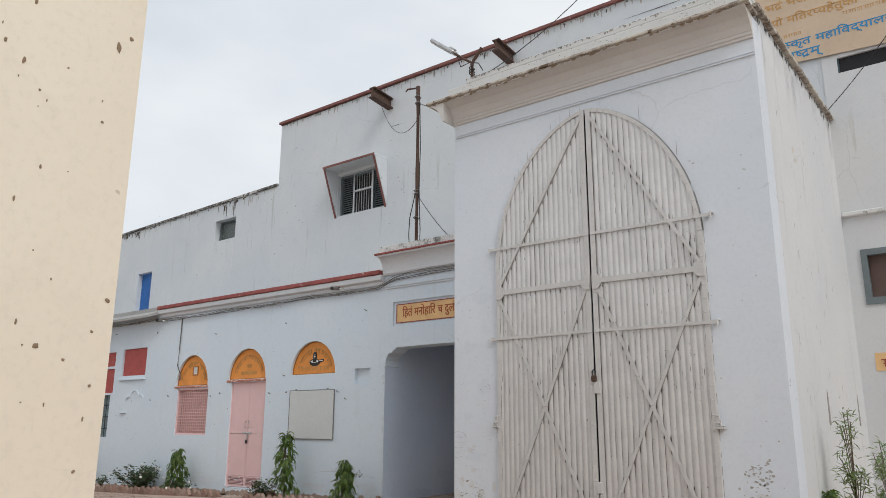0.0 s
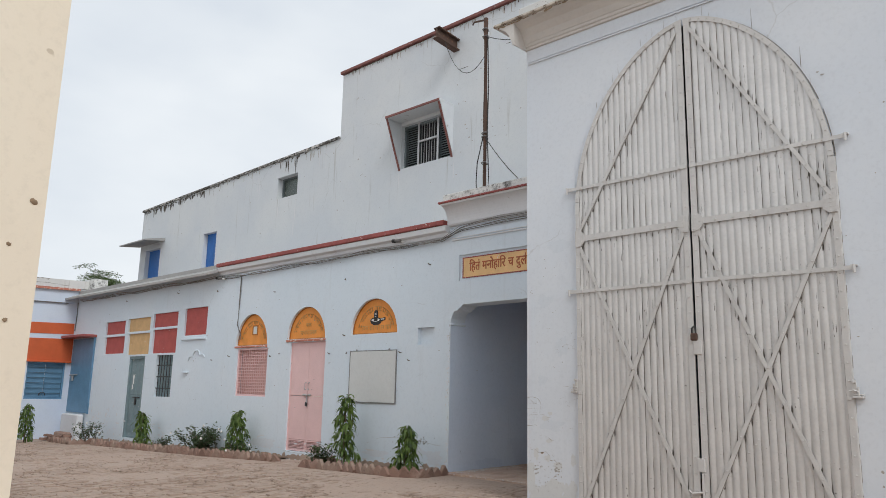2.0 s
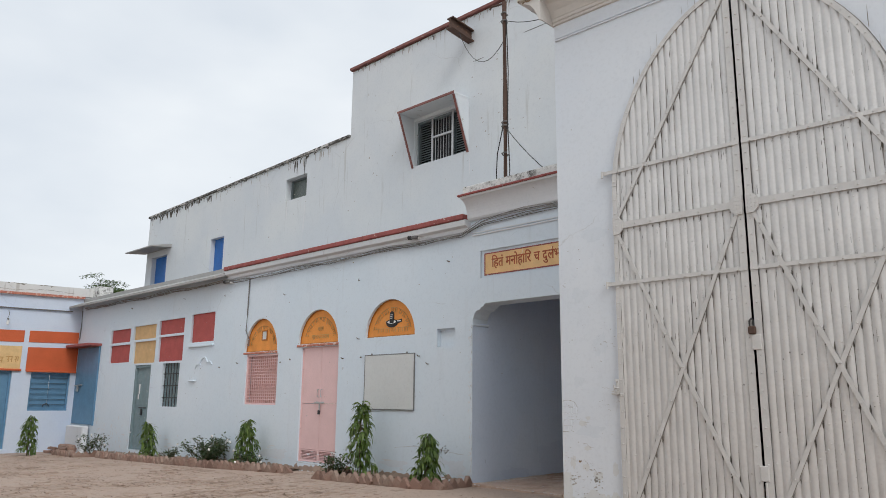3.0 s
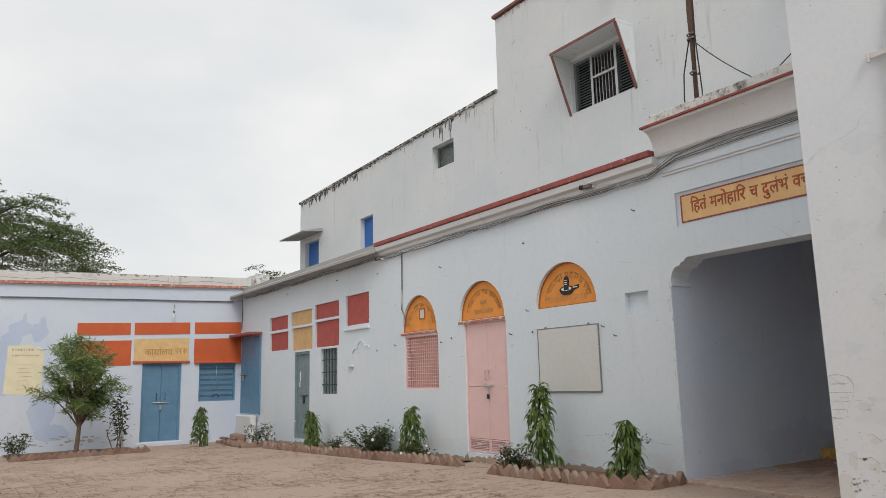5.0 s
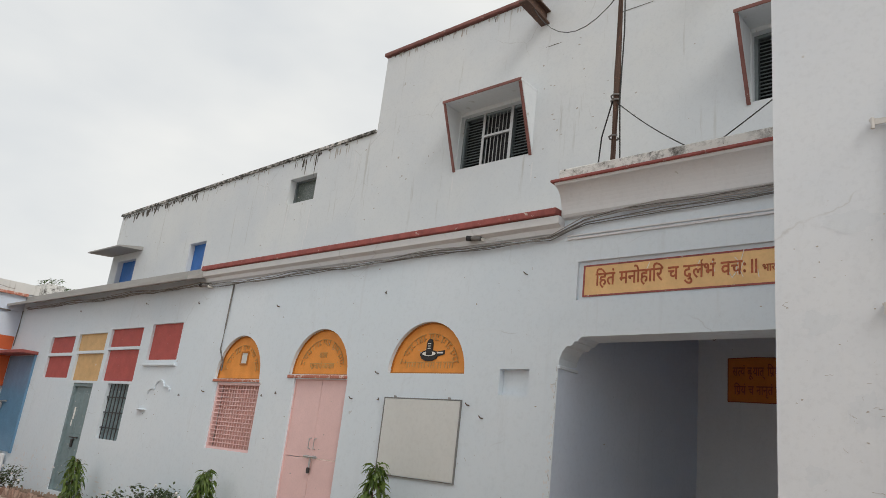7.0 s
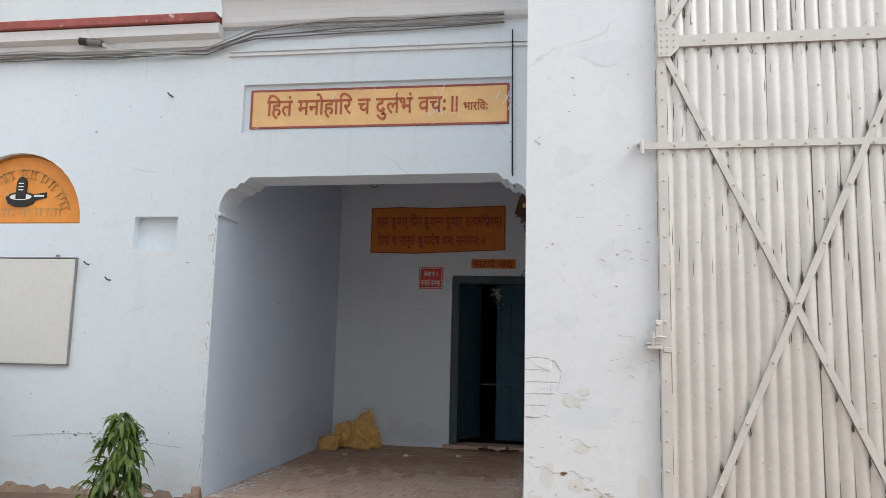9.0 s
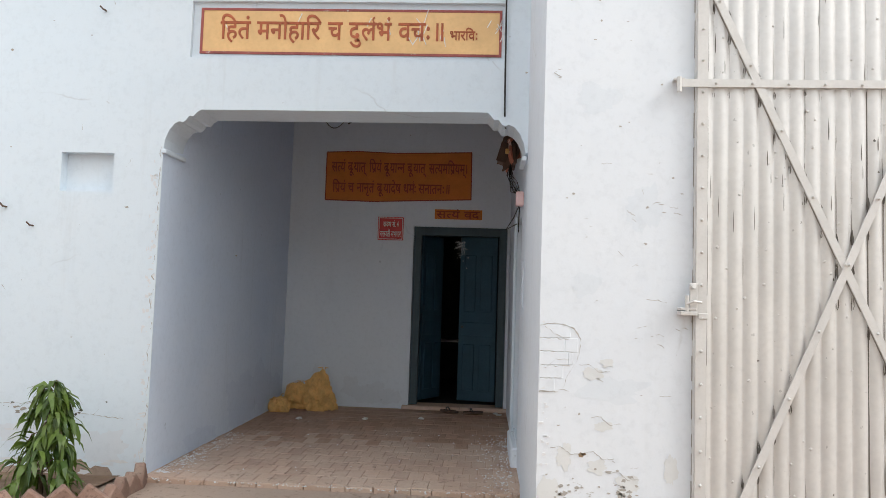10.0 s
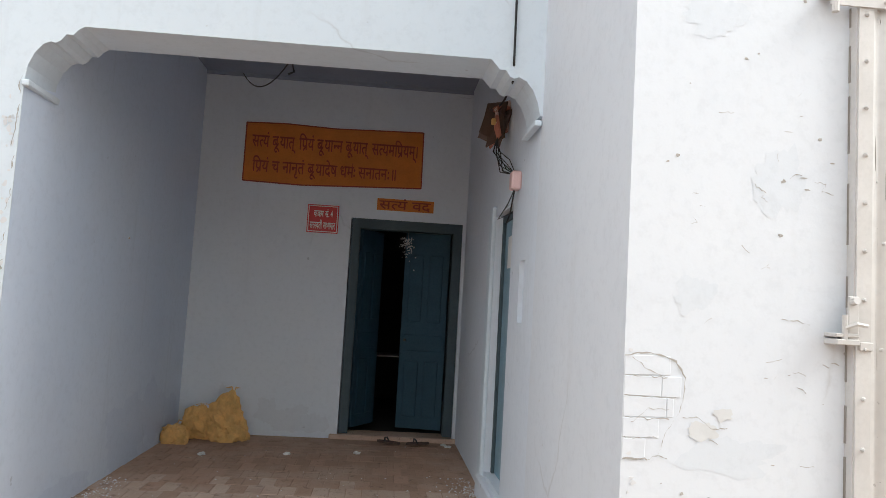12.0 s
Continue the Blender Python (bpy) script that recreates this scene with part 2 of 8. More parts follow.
M_LETTER = paint("maroon_letters", (0.29, 0.055, 0.03), 0.75, scale=9, var=0.25)
M_OCHRE_LETTER = paint("raised_ochre_letters", (0.40, 0.15, 0.025), 0.7)
M_PINK = paint("pink_paint", (0.77, 0.53, 0.52), 0.5, scale=3, var=0.05)
M_PINKGRILLE = paint("salmon_paint", (0.66, 0.40, 0.35), 0.6, scale=6)
M_BLUE = paint("steel_blue_paint", (0.115, 0.245, 0.38), 0.5, scale=4, var=0.1)
M_BLUE_OLD = paint("worn_pale_blue_paint", (0.20, 0.33, 0.41), 0.55, wear_col=(0.36, 0.33, 0.28), wear=0.66, scale=5)
M_GREYDOOR = paint("weathered_grey_green_paint", (0.19, 0.26, 0.28), 0.7, wear_col=(0.5, 0.5, 0.47), wear=0.63, scale=6)
M_BRIGHTBLUE = paint("bright_blue_paint", (0.02, 0.13, 0.42), 0.5, scale=4)
M_TEAL = paint("dark_teal_paint", (0.018, 0.062, 0.095), 0.72, scale=5, var=0.15)
M_TEALFRAME = paint("grey_teal_paint", (0.055, 0.085, 0.10), 0.7, scale=5)
M_SHUTTER = paint("grey_louvre_paint", (0.16, 0.19, 0.20), 0.6, scale=8)
# near-black colour painted in for the shade of rooms and openings
M_DARKSHADE = paint("painted_interior_shade", (0.02, 0.02, 0.022), 0.9)
M_BROWN = paint("brown_metal", (0.125, 0.077, 0.062), 0.6, wear_col=(0.45, 0.38, 0.3), wear=0.69, scale=7)
M_RUST = paint("rusty_iron", (0.10, 0.06, 0.045), 0.8, metal=0.2, wear_col=(0.2, 0.1, 0.06), wear=0.6, scale=9)
M_IRON = paint("dark_iron", (0.06, 0.06, 0.062), 0.5, metal=0.6, scale=9)
M_GALV = paint("galvanised_steel", (0.5, 0.5, 0.5), 0.4, metal=0.7, scale=9)
M_CABLE = paint("grey_cable", (0.16, 0.155, 0.15), 0.7)
M_PALECABLE = paint("limewashed_cable", (0.36, 0.35, 0.335), 0.75)
M_BLACK = paint("black_rubber", (0.015, 0.015, 0.016), 0.6)
M_GATE = paint("cream_silver_gate_paint", (0.63, 0.617, 0.602), 0.36, metal=0.22, wear_col=(0.42, 0.38, 0.34), wear=0.71, scale=2.5, var=0.08, bump=0.2)
M_GATEBAR = paint("gate_bar_paint", (0.60, 0.585, 0.568), 0.42, scale=5, var=0.08)
M_BOARD = paint("board_surface", (0.62, 0.635, 0.625), 0.35, scale=1.5, var=0.03)
M_ALU = paint("aluminium_edge", (0.25, 0.25, 0.25), 0.5, metal=0.3)
M_PAPER = paint("aged_paper", (0.79, 0.73, 0.53), 0.85, scale=4, var=0.06)
M_WHITEPAPER = paint("white_paper", (0.78, 0.78, 0.76), 0.8, scale=4, var=0.04)
M_REDPLATE = paint("red_enamel", (0.58, 0.03, 0.035), 0.35, scale=4)
M_WHITELETTER = paint("white_letters", (0.8, 0.8, 0.78), 0.5)
M_BANNER = paint("banner_cloth", (0.60, 0.465, 0.335), 0.7, scale=1.2, var=0.06)
M_BLUELETTER = paint("blue_print", (0.03, 0.25, 0.50), 0.6)
M_BAG = paint("ochre_sackcloth", (0.72, 0.44, 0.16), 0.8, wear_col=(0.46, 0.27, 0.09), wear=0.68, scale=9, var=0.25, bump=0.6)
M_EDGEBRICK = brick_mat("edging_brick", (0.25, 0.155, 0.12), (0.34, 0.255, 0.205), 0.45)
M_PAVER = brick_mat("dusty_paving_brick", (0.36, 0.27, 0.215), (0.42, 0.325, 0.265), 0.6, 0.12)
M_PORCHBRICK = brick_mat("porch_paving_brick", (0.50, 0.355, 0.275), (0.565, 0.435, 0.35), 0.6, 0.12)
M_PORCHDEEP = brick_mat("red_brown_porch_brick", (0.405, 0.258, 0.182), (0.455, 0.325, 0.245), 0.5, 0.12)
M_DUST = brick_mat("dusty_earth", (0.35, 0.262, 0.21), (0.41, 0.318, 0.26), 0.6)
M_SOIL = brick_mat("bed_soil", (0.16, 0.10, 0.065), (0.26, 0.18, 0.12), 0.3)
M_ASHOKA = leaf_mat("drooping_leaf_green", (0.020, 0.052, 0.010), (0.145, 0.215, 0.045))
M_YOUNGLEAF = leaf_mat("young_yellow_green_leaf", (0.10, 0.14, 0.02), (0.30, 0.36, 0.07))
M_OLEANDER = leaf_mat("narrow_leaf_green", (0.085, 0.145, 0.05), (0.23, 0.30, 0.13))
M_ROSE = leaf_mat("rose_leaf_green", (0.018, 0.038, 0.014), (0.06, 0.09, 0.035))
M_TREE = leaf_mat("tree_leaf_green", (0.03, 0.052, 0.018), (0.095, 0.14, 0.05))
M_BARK = paint("bark", (0.16, 0.115, 0.08), 0.9, scale=12, var=0.3, bump=0.8)
M_CHIP = paint("bare_brown_render", (0.27, 0.19, 0.12), 0.95, scale=20)
M_FLAKE = paint("bare_grey_render", (0.40, 0.38, 0.35), 0.95, scale=20)
M_FLOWER = paint("white_petal", (0.8, 0.78, 0.76), 0.6)
M_GLASSDARK = paint("dusty_window_pane", (0.09, 0.11, 0.10), 0.25, scale=5)

# ---------------------------------------------------------------- mesh helpers
from mathutils.geometry import tessellate_polygon


def mesh_ob(name, bm, material, smooth=False):
    me = bpy.data.meshes.new(name)
    bm.to_mesh(me)
    bm.free()
    me.materials.append(material)
    if smooth:
        for p in me.polygons:
            p.use_smooth = True
    return new(name, me)


def part(name, bm, material, parent, label="", smooth=False):
    ob = mesh_ob(name, bm, material, smooth)
    ob.parent = parent
    if label:
        ob["label"] = label
    return ob


def thing(name, at, label, category, group=""):
    """An Empty at the thing's base; its parts are built round the origin."""
    ob = new(name)
    ob.empty_display_size = 0.1
    ob.location = at
    return tagged(ob, label, category, group)


def structure(name, bm, material, label, category="wall"):
    return tagged(mesh_ob(name, bm, material), label, category, kind="structure")


def box(bm, x0, x1, y0, y1, z0, z1, bevel=0.0):
    m = Matrix.LocRotScale(((x0 + x1) / 2, (y0 + y1) / 2, (z0 + z1) / 2), None, (abs(x1 - x0), abs(y1 - y0), abs(z1 - z0)))
    got = bmesh.ops.create_cube(bm, size=1, matrix=m)["verts"]
    if bevel:
        edges = list({e for v in got for e in v.link_edges})
        bmesh.ops.bevel(bm, geom=edges, offset=bevel, segments=1, affect="EDGES")
    return bm


def boxes(*dims, bevel=0.0):
    bm = bmesh.new()
    for d in dims:
        box(bm, *d, bevel=bevel)
    return bm


def sheet(outer, holes, axis, a, b, bm=None):
    """A slab between the planes axis=a and axis=b, with an outline and openings given in the other two axes."""
    bm = bm or bmesh.new()
    loops = [outer, *holes]
    tris = tessellate_polygon([[Vector((u, v, 0)) for u, v in lp] for lp in loops])
    put = {"y": lambda u, v, d: (u, d, v), "x": lambda u, v, d: (d, u, v), "z": lambda u, v, d: (u, v, d)}[axis]
    flat = [p for lp in loops for p in lp]
    front = [bm.verts.new(put(u, v, a)) for u, v in flat]
    back = [bm.verts.new(put(u, v, b)) for u, v in flat]
    for t in tris:
        if len(set(t)) == 3:
            try:
                bm.faces.new([front[i] for i in t])
                bm.faces.new([back[i] for i in reversed(t)])
            except ValueError:
                pass
    k = 0
    for lp in loops:
        for i in range(len(lp)):
            j = (i + 1) % len(lp)
            bm.faces.new((front[k + i], front[k + j], back[k + j], back[k + i]))
        k += len(lp)
    bmesh.ops.recalc_face_normals(bm, faces=bm.faces)
    return bm


def rect(u0, u1, v0, v1):
    return [(u0, v0), (u1, v0), (u1, v1), (u0, v1)]


def arch(u0, u1, v0, v1, n=18):
    c, r, h = (u0 + u1) / 2, (u1 - u0) / 2, v1 - v0
    return [(c + r * math.cos(math.pi * i / n), v0 + h * math.sin(math.pi * i / n)) for i in range(n + 1)]


def tube(bm, pts, r, seg=6, cap=True, taper=None):
    """A round tube along points."""
    pts = [Vector(p) for p in pts]
    rings = []
    for i, p in enumerate(pts):
        d = (pts[min(i + 1, len(pts) - 1)] - pts[max(i - 1, 0)]).normalized()
        side = d.cross(Vector((0, 0, 1)))
        side = side.normalized() if side.length > 1e-3 else Vector((1, 0, 0))
        up = side.cross(d).normalized()
        rr = r if taper is None else r + (taper - r) * i / max(1, len(pts) - 1)
        rings.append([bm.verts.new(p + rr * (math.cos(2 * math.pi * k / seg) * side + math.sin(2 * math.pi * k / seg) * up)) for k in range(seg)])
    for a, b in zip(rings, rings[1:]):
        for k in range(seg):
            bm.faces.new((a[k], a[(k + 1) % seg], b[(k + 1) % seg], b[k]))
    if cap:
        bm.faces.new(rings[0][::-1])
        bm.faces.new(rings[-1])
    return bm


def sag(a, b, drop, n=10):
    a, b = Vector(a), Vector(b)
    return [a.lerp(b, i / n) - Vector((0, 0, drop * 4 * (i / n) * (1 - i / n))) for i in range(n + 1)]


def sweep_x(bm, profile, x0, x1):
    """A moulding: profile of (y, z) points run from x0 to x1, closed at the ends."""
    return sheet(profile, [], "x", x0, x1, bm)


def ground_z(x):
    return -0.38 * min(1.0, max(0.0, (-10.0 - x) / 16.2))


def wing_z(y, z):
    return z + 0.026 * (y - 10.3) * (1 if z > 1.0 else 0)

# ---------------------------------------------------------------- ground
def build_ground():
    xs = [-400, -150, -60, -40] + [-30 + 0.5 * i for i in range(81)] + [16, 30, 60, 150, 400]
    ys = [-400, -150, -60, -25, -12] + [-7 + 0.5 * i for i in range(43)] + [20, 40, 90, 200, 400]
    bm = bmesh.new()
    grid = [[bm.verts.new((x, y, ground_z(x) - 0.018 + (0.012 * noise.noise((x * 0.5, y * 0.5, 3)) if -30 < x < 10 and -7 < y < 15 else 0))) for y in ys] for x in xs]
    for i in range(len(xs) - 1):
        for j in range(len(ys) - 1):
            bm.faces.new((grid[i][j], grid[i + 1][j], grid[i + 1][j + 1], grid[i][j + 1]))
    return tagged(mesh_ob("ground", bm, M_DUST, True), "dusty trodden earth of a school courtyard", "ground", kind="structure")


build_ground()

# ---------------------------------------------------------------- main facade
FY = 10.31
TOP = 4.20
PANELS = [  # red and yellow recessed panels: x0, x1, z0, z1, material
    (-23.72, -22.38, 2.78, 3.16, M_RED), (-22.18, -20.78, 2.81, 3.19, M_TAN), (-20.60, -19.20, 2.87, 3.25, M_RED),
    (-23.70, -22.34, 2.21, 2.71, M_RED), (-22.10, -20.74, 2.16, 2.75, M_TAN), (-20.56, -19.19, 2.17, 2.81, M_RED),
    (-18.83, -17.68, 2.59, 3.29, M_RED)]
foil_l = [(-9.415, 2.455), (-9.405, 2.55), (-9.375, 2.625), (-9.335, 2.675), (-9.30, 2.69), (-9.275, 2.685), (-9.25, 2.70), (-9.225, 2.735), (-9.19, 2.735), (-9.165, 2.765), (-9.135, 2.785)]
foil_r = [(-6.945, 2.80), (-6.92, 2.775), (-6.895, 2.745), (-6.86, 2.745), (-6.835, 2.71), (-6.81, 2.70), (-6.785, 2.71), (-6.74, 2.69), (-6.70, 2.64), (-6.67, 2.57), (-6.655, 2.50)]
north_outline = [(-26.2, -0.8), (-9.415, -0.8), *foil_l, *foil_r, (-6.45, 2.50), (-6.45, TOP), (-26.2, TOP)]
north_holes = [
    rect(-14.06, -12.86, 0.06, 2.28), arch(-14.21, -12.89, 2.345, 3.02), arch(-16.27, -14.97, 2.26, 2.98), arch(-12.08, -10.75, 2.375, 3.045),
    rect(-16.16, -14.92, 1.13, 2.20), rect(-21.90, -20.90, -0.12, 2.11), rect(-20.22, -19.29, 1.03, 2.12), rect(-10.21, -9.795, 2.135, 2.435),
    rect(-9.245, -6.835, 3.195, 3.64)] + [rect(*p[:4]) for p in PANELS]
WALL_NORTH = structure("wall_north", sheet(north_outline, north_holes, "y", FY, FY + 0.36), M_WALL, "blue-white limewashed school facade with arched recesses")

for x0, x1, z0, z1, m in PANELS:
    part("painted_panel", boxes((x0 - 0.01, x1 + 0.01, FY + 0.05, FY + 0.12, z0 - 0.01, z1 + 0.01)), m, WALL_NORTH, "recessed %s painted panel" % ("brick-red" if m is M_RED else "ochre-yellow"))
structure("trim", boxes((-18.85, -17.64, FY - 0.05, FY + 0.02, 2.47, 2.52), bevel=0.008), M_WALL, "thin plaster ledge under a red panel", "trim")
structure("niche_back", boxes((-10.24, -9.72, FY + 0.085, FY + 0.14, 2.12, 2.46)), M_WALL, "shallow rectangular plaster niche", "wall")

# string course, eave and cornices
bm = sweep_x(bmesh.new(), [(FY, 3.98), (FY - 0.05, 4.0), (FY - 0.06, 4.06), (FY - 0.13, 4.09), (FY - 0.14, 4.18), (FY, 4.19)], -17.12, -9.46)
structure("cornice", bm, M_CORNICE, "white plaster string course along the roof edge", "cornice")
bm = boxes((-17.15, -9.48, FY - 0.17, FY + 0.2, 4.19, 4.275), bevel=0.01)
structure("trim_red", bm, M_REDTRIM, "dark red painted roof edge band, worn", "trim")
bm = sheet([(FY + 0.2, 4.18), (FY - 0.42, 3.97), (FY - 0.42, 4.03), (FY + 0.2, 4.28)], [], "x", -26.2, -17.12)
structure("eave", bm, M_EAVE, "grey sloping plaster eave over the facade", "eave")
prof = [(FY, 4.16), (FY - 0.06, 4.17), (FY - 0.08, 4.20)] + [(FY - 0.08 - 0.18 * (1 - math.cos(math.radians(9 * i))), 4.20 + 0.30 * math.sin(math.radians(9 * i))) for i in range(1, 11)] + [(FY - 0.27, 4.53), (FY, 4.53)]
structure("porch_cornice", sweep_x(bmesh.new(), prof, -9.46, -6.6), M_CORNICE, "curved plaster cornice over the porch", "cornice")
structure("porch_cornice_trim", boxes((-9.5, -6.6, FY - 0.30, FY - 0.02, 4.53, 4.562), bevel=0.006), M_REDTRIM, "dark red painted edge of the porch cornice", "trim")
structure("porch_parapet", boxes((-9.42, -6.6, FY - 0.25, FY + 0.3, 4.562, 4.69), bevel=0.01), M_PARAPET, "weathered plaster parapet over the porch", "parapet")
structure("trim_double", boxes((-9.4, -6.6, FY - 0.025, FY, 3.905, 3.925), (-9.4, -6.6, FY - 0.02, FY, 3.945, 3.96)), M_CORNICE, "thin double plaster line above the porch sign", "trim")
structure("terrace_roof", boxes((-26.2, -6.4, FY + 0.005, 13.4, 4.0, 4.30)), M_EAVE, "flat roof terrace behind the facade", "roof")

# ---------------------------------------------------------------- upper storey
UY = 13.4
GX1 = -2.03
par = [(-28.9, 4.25), (GX1 - 0.012, 4.25), (GX1 - 0.012, 10.22), (-16.68, 10.15), (-16.68, 8.26), (-28.9, 7.98)]
up_holes = [rect(-14.14, -12.40, 6.87, 8.02), rect(-8.42, -6.68, 6.87, 8.02), rect(-19.70, -18.64, 6.99, 7.66), rect(-24.02, -23.16, 4.35, 6.47), rect(-28.42, -27.22, 4.35, 6.37)]
structure("wall_upper", sheet(par, up_holes, "y", UY, UY + 0.35), M_UPPER, "weathered white upper storey wall", "wall")
structure("upper_coping", boxes((-16.74, 8.0, UY - 0.07, UY + 0.4, 10.19, 10.27), bevel=0.008), M_COPINGRED, "thin dark red coping on the tall parapet", "coping")
bm = sheet([(-28.96, 7.98), (-16.7, 8.26), (-16.7, 8.33), (-28.96, 8.05)], [], "y", UY - 0.05, UY + 0.4)
structure("upper_coping_low", bm, M_COPING, "blackened plaster coping on the lower parapet", "coping")
structure("upper_block", boxes((-28.9, 8.0, UY + 1.2, UY + 6, 3.0, 7.6), (-28.9, -28.6, UY + 0.35, UY + 1.2, 3.0, 7.9)), M_UPPER, "plain mass of the upper storey", "wall")

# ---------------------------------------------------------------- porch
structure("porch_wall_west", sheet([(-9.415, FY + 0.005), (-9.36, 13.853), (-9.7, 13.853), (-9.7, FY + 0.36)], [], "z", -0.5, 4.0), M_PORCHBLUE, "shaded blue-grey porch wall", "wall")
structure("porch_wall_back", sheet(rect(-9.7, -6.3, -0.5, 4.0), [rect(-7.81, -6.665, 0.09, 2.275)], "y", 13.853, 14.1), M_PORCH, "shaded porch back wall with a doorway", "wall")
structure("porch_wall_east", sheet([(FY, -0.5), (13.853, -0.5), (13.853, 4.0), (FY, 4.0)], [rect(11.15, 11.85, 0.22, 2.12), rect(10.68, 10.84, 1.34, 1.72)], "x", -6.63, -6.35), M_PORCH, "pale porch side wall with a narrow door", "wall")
# ceiling shade comes from its dark colour, thin strip at the back included
structure("porch_ceiling", boxes((-9.6, -6.4, FY + 0.36, 13.86, 3.68, 3.82), (-9.36, -6.63, 13.83, 13.852, 3.645, 3.68)), M_CEILING, "plain porch ceiling with its shade painted dark blue-grey", "ceiling")
bm = sheet([(FY - 0.02, -0.4), (13.95, -0.4), (13.95, 0.0605), (FY + 0.1, 0.0195)], [], "x", -9.42, -6.5)
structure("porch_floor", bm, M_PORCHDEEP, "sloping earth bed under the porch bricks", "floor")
# room surfaces coloured near-black, so the lack of light is painted
structure("inner_room", boxes((-8.6, -8.4, 14.1, 17, 0, 3), (-5.6, -5.4, 14.1, 17, 0, 3), (-8.6, -5.4, 17, 17.2, 0, 3), (-8.6, -5.4, 14.1, 17.2, 3, 3.2), (-8.6, -5.4, 14.1, 17.2, -0.1, 0.10)), M_DARKSHADE, "room behind the porch door, its darkness painted near-black", "wall")

# ---------------------------------------------------------------- gate block
GY, GX0, GX1 = 8.80, -6.64, -2.03
GC, GH, GS = -4.335, 1.495, 3.6


def gate_top(x, k=0.0):
    u = min(1.0, abs(x - GC) / (GH + k))
    return GS + (2.09 + k) * math.sqrt(max(0.0, 1 - u ** (1 / 0.6)))


def gate_outline(k, z0, n=40):
    h = GH + k
    xs = [GC + h * math.cos(math.pi * i / n) for i in range(n + 1)]
    return [(GC - h, z0), (GC + h, z0)] + [(x, gate_top(x, k)) for x in xs]


GATE_HOLE = gate_outline(-0.06, 0.03)
structure("wall_gate", sheet(rect(GX0, GX1, -0.5, 6.35), [GATE_HOLE], "y", GY, GY + 0.35), M_GATEBLOCK, "limewashed gatehouse front with a pointed arch", "wall")
structure("wall_gate_west", sheet(rect(GY + 0.35, FY + 0.02, -0.5, 6.35), [], "x", GX0, GX0 + 0.3), M_GATEBLOCK, "limewashed flank of the gatehouse", "wall")
structure("wall_gate_west_upper", sheet(rect(FY + 0.02, UY, 4.0, 6.35), [], "x", GX0, GX0 + 0.3), M_GATEBLOCK, "limewashed upper flank of the gatehouse", "wall")
structure("wall_gate_east", sheet(rect(GY + 0.35, UY, -0.5, 6.5), [], "x", GX1 - 0.3, GX1), M_SIDE, "flaking white flank of the gatehouse", "wall")
structure("gate_roof", boxes((GX0 + 0.02, GX1 - 0.02, GY + 0.05, UY, 6.2, 6.5)), M_EAVE, "flat gatehouse roof", "roof")
structure("gate_passage_floor", boxes((GX0 + 0.3, GX1 - 0.3, GY + 0.2, UY, -0.3, 0.02)), M_DUST, "earth floor of the gate passage", "floor")
# unseen wall added behind the gate, its shade painted near-black
structure("gate_passage_back", boxes((GX0 + 0.3, GX1 - 0.3, UY - 0.3, UY - 0.01, 0, 6.2)), M_DARKSHADE, "added near-black wall painting the dark of the gate passage", "wall")
cav = [(GY, 6.035), (GY - 0.025, 6.04), (GY - 0.028, 6.075), (GY - 0.04, 6.078), (GY - 0.045, 6.115), (GY - 0.055, 6.125), (GY - 0.09, 6.20), (GY - 0.16, 6.285), (GY - 0.25, 6.335), (GY - 0.30, 6.345), (GY - 0.30, 6.37), (GY, 6.37)]
structure("gate_cornice", sweep_x(bmesh.new(), cav, GX0 - 0.02, GX1), M_GATECORNICE, "large curved plaster cornice over the gate", "cornice")
cavl = [(GX0 - (GY - y), z) for y, z in cav]
structure("gate_cornice_return", sheet(cavl, [], "y", GY - 0.3, FY), M_GATECORNICE, "curved cornice return on the gatehouse flank", "cornice")
structure("gate_coping", boxes((GX0 - 0.34, GX1 + 0.05, GY - 0.34, GY + 0.1, 6.37, 6.41), (GX1 - 0.32, GX1 + 0.07, GY + 0.1, UY, 6.5, 6.56), bevel=0.008), M_GATECOPING, "mossy blackened coping of the gatehouse", "coping")
structure("gate_parapet", boxes((GX0 - 0.0, GX1, GY - 0.20, GY + 0.3, 6.41, 6.60), (GX0 + 0.35, GX1, GY - 0.185, GY + 0.28, 6.60, 6.70), bevel=0.015), M_WHITECOAT, "weathered gatehouse parapet with flaking whitewash", "parapet")
structure("trim_gate", boxes((GX0 + 0.03, GX1, GY - 0.02, GY, 5.815, 5.83), (GX0 + 0.03, GX1, GY - 0.015, GY, 5.85, 5.865)), M_GATEBLOCK, "thin plaster line under the gate cornice", "trim")

# ---------------------------------------------------------------- right-hand wall
structure("wall_right", sheet(rect(GX1 - 0.01, 8.0, -0.5, 10.2), [rect(-1.80, 0.3, 7.33, 7.61), rect(-1.80, -0.5, 3.30, 4.17)], "y", UY - 0.012, UY + 0.3), M_SIDE, "flaking white wall beside the gatehouse", "wall")

# ---------------------------------------------------------------- west wing
WX = -26.2
WPANELS = [(5.60, 7.01, 2.89, 3.24, M_ORANGE_RED), (5.59, 7.05, 2.01, 2.73, M_ORANGE_RED), (7.12, 8.71, 2.89, 3.24, M_ORANGE_RED), (7.13, 8.69, 2.06, 2.77, M_YELLOW),
           (8.85, 10.28, 2.89, 3.24, M_ORANGE_RED), (8.85, 10.30, 2.02, 2.74, M_ORANGE_RED)]
west_holes = [rect(7.38, 8.50, -0.27, 1.98), rect(9.02, 10.15, 0.82, 1.96), rect(2.28, 3.40, -0.27, 1.98)]
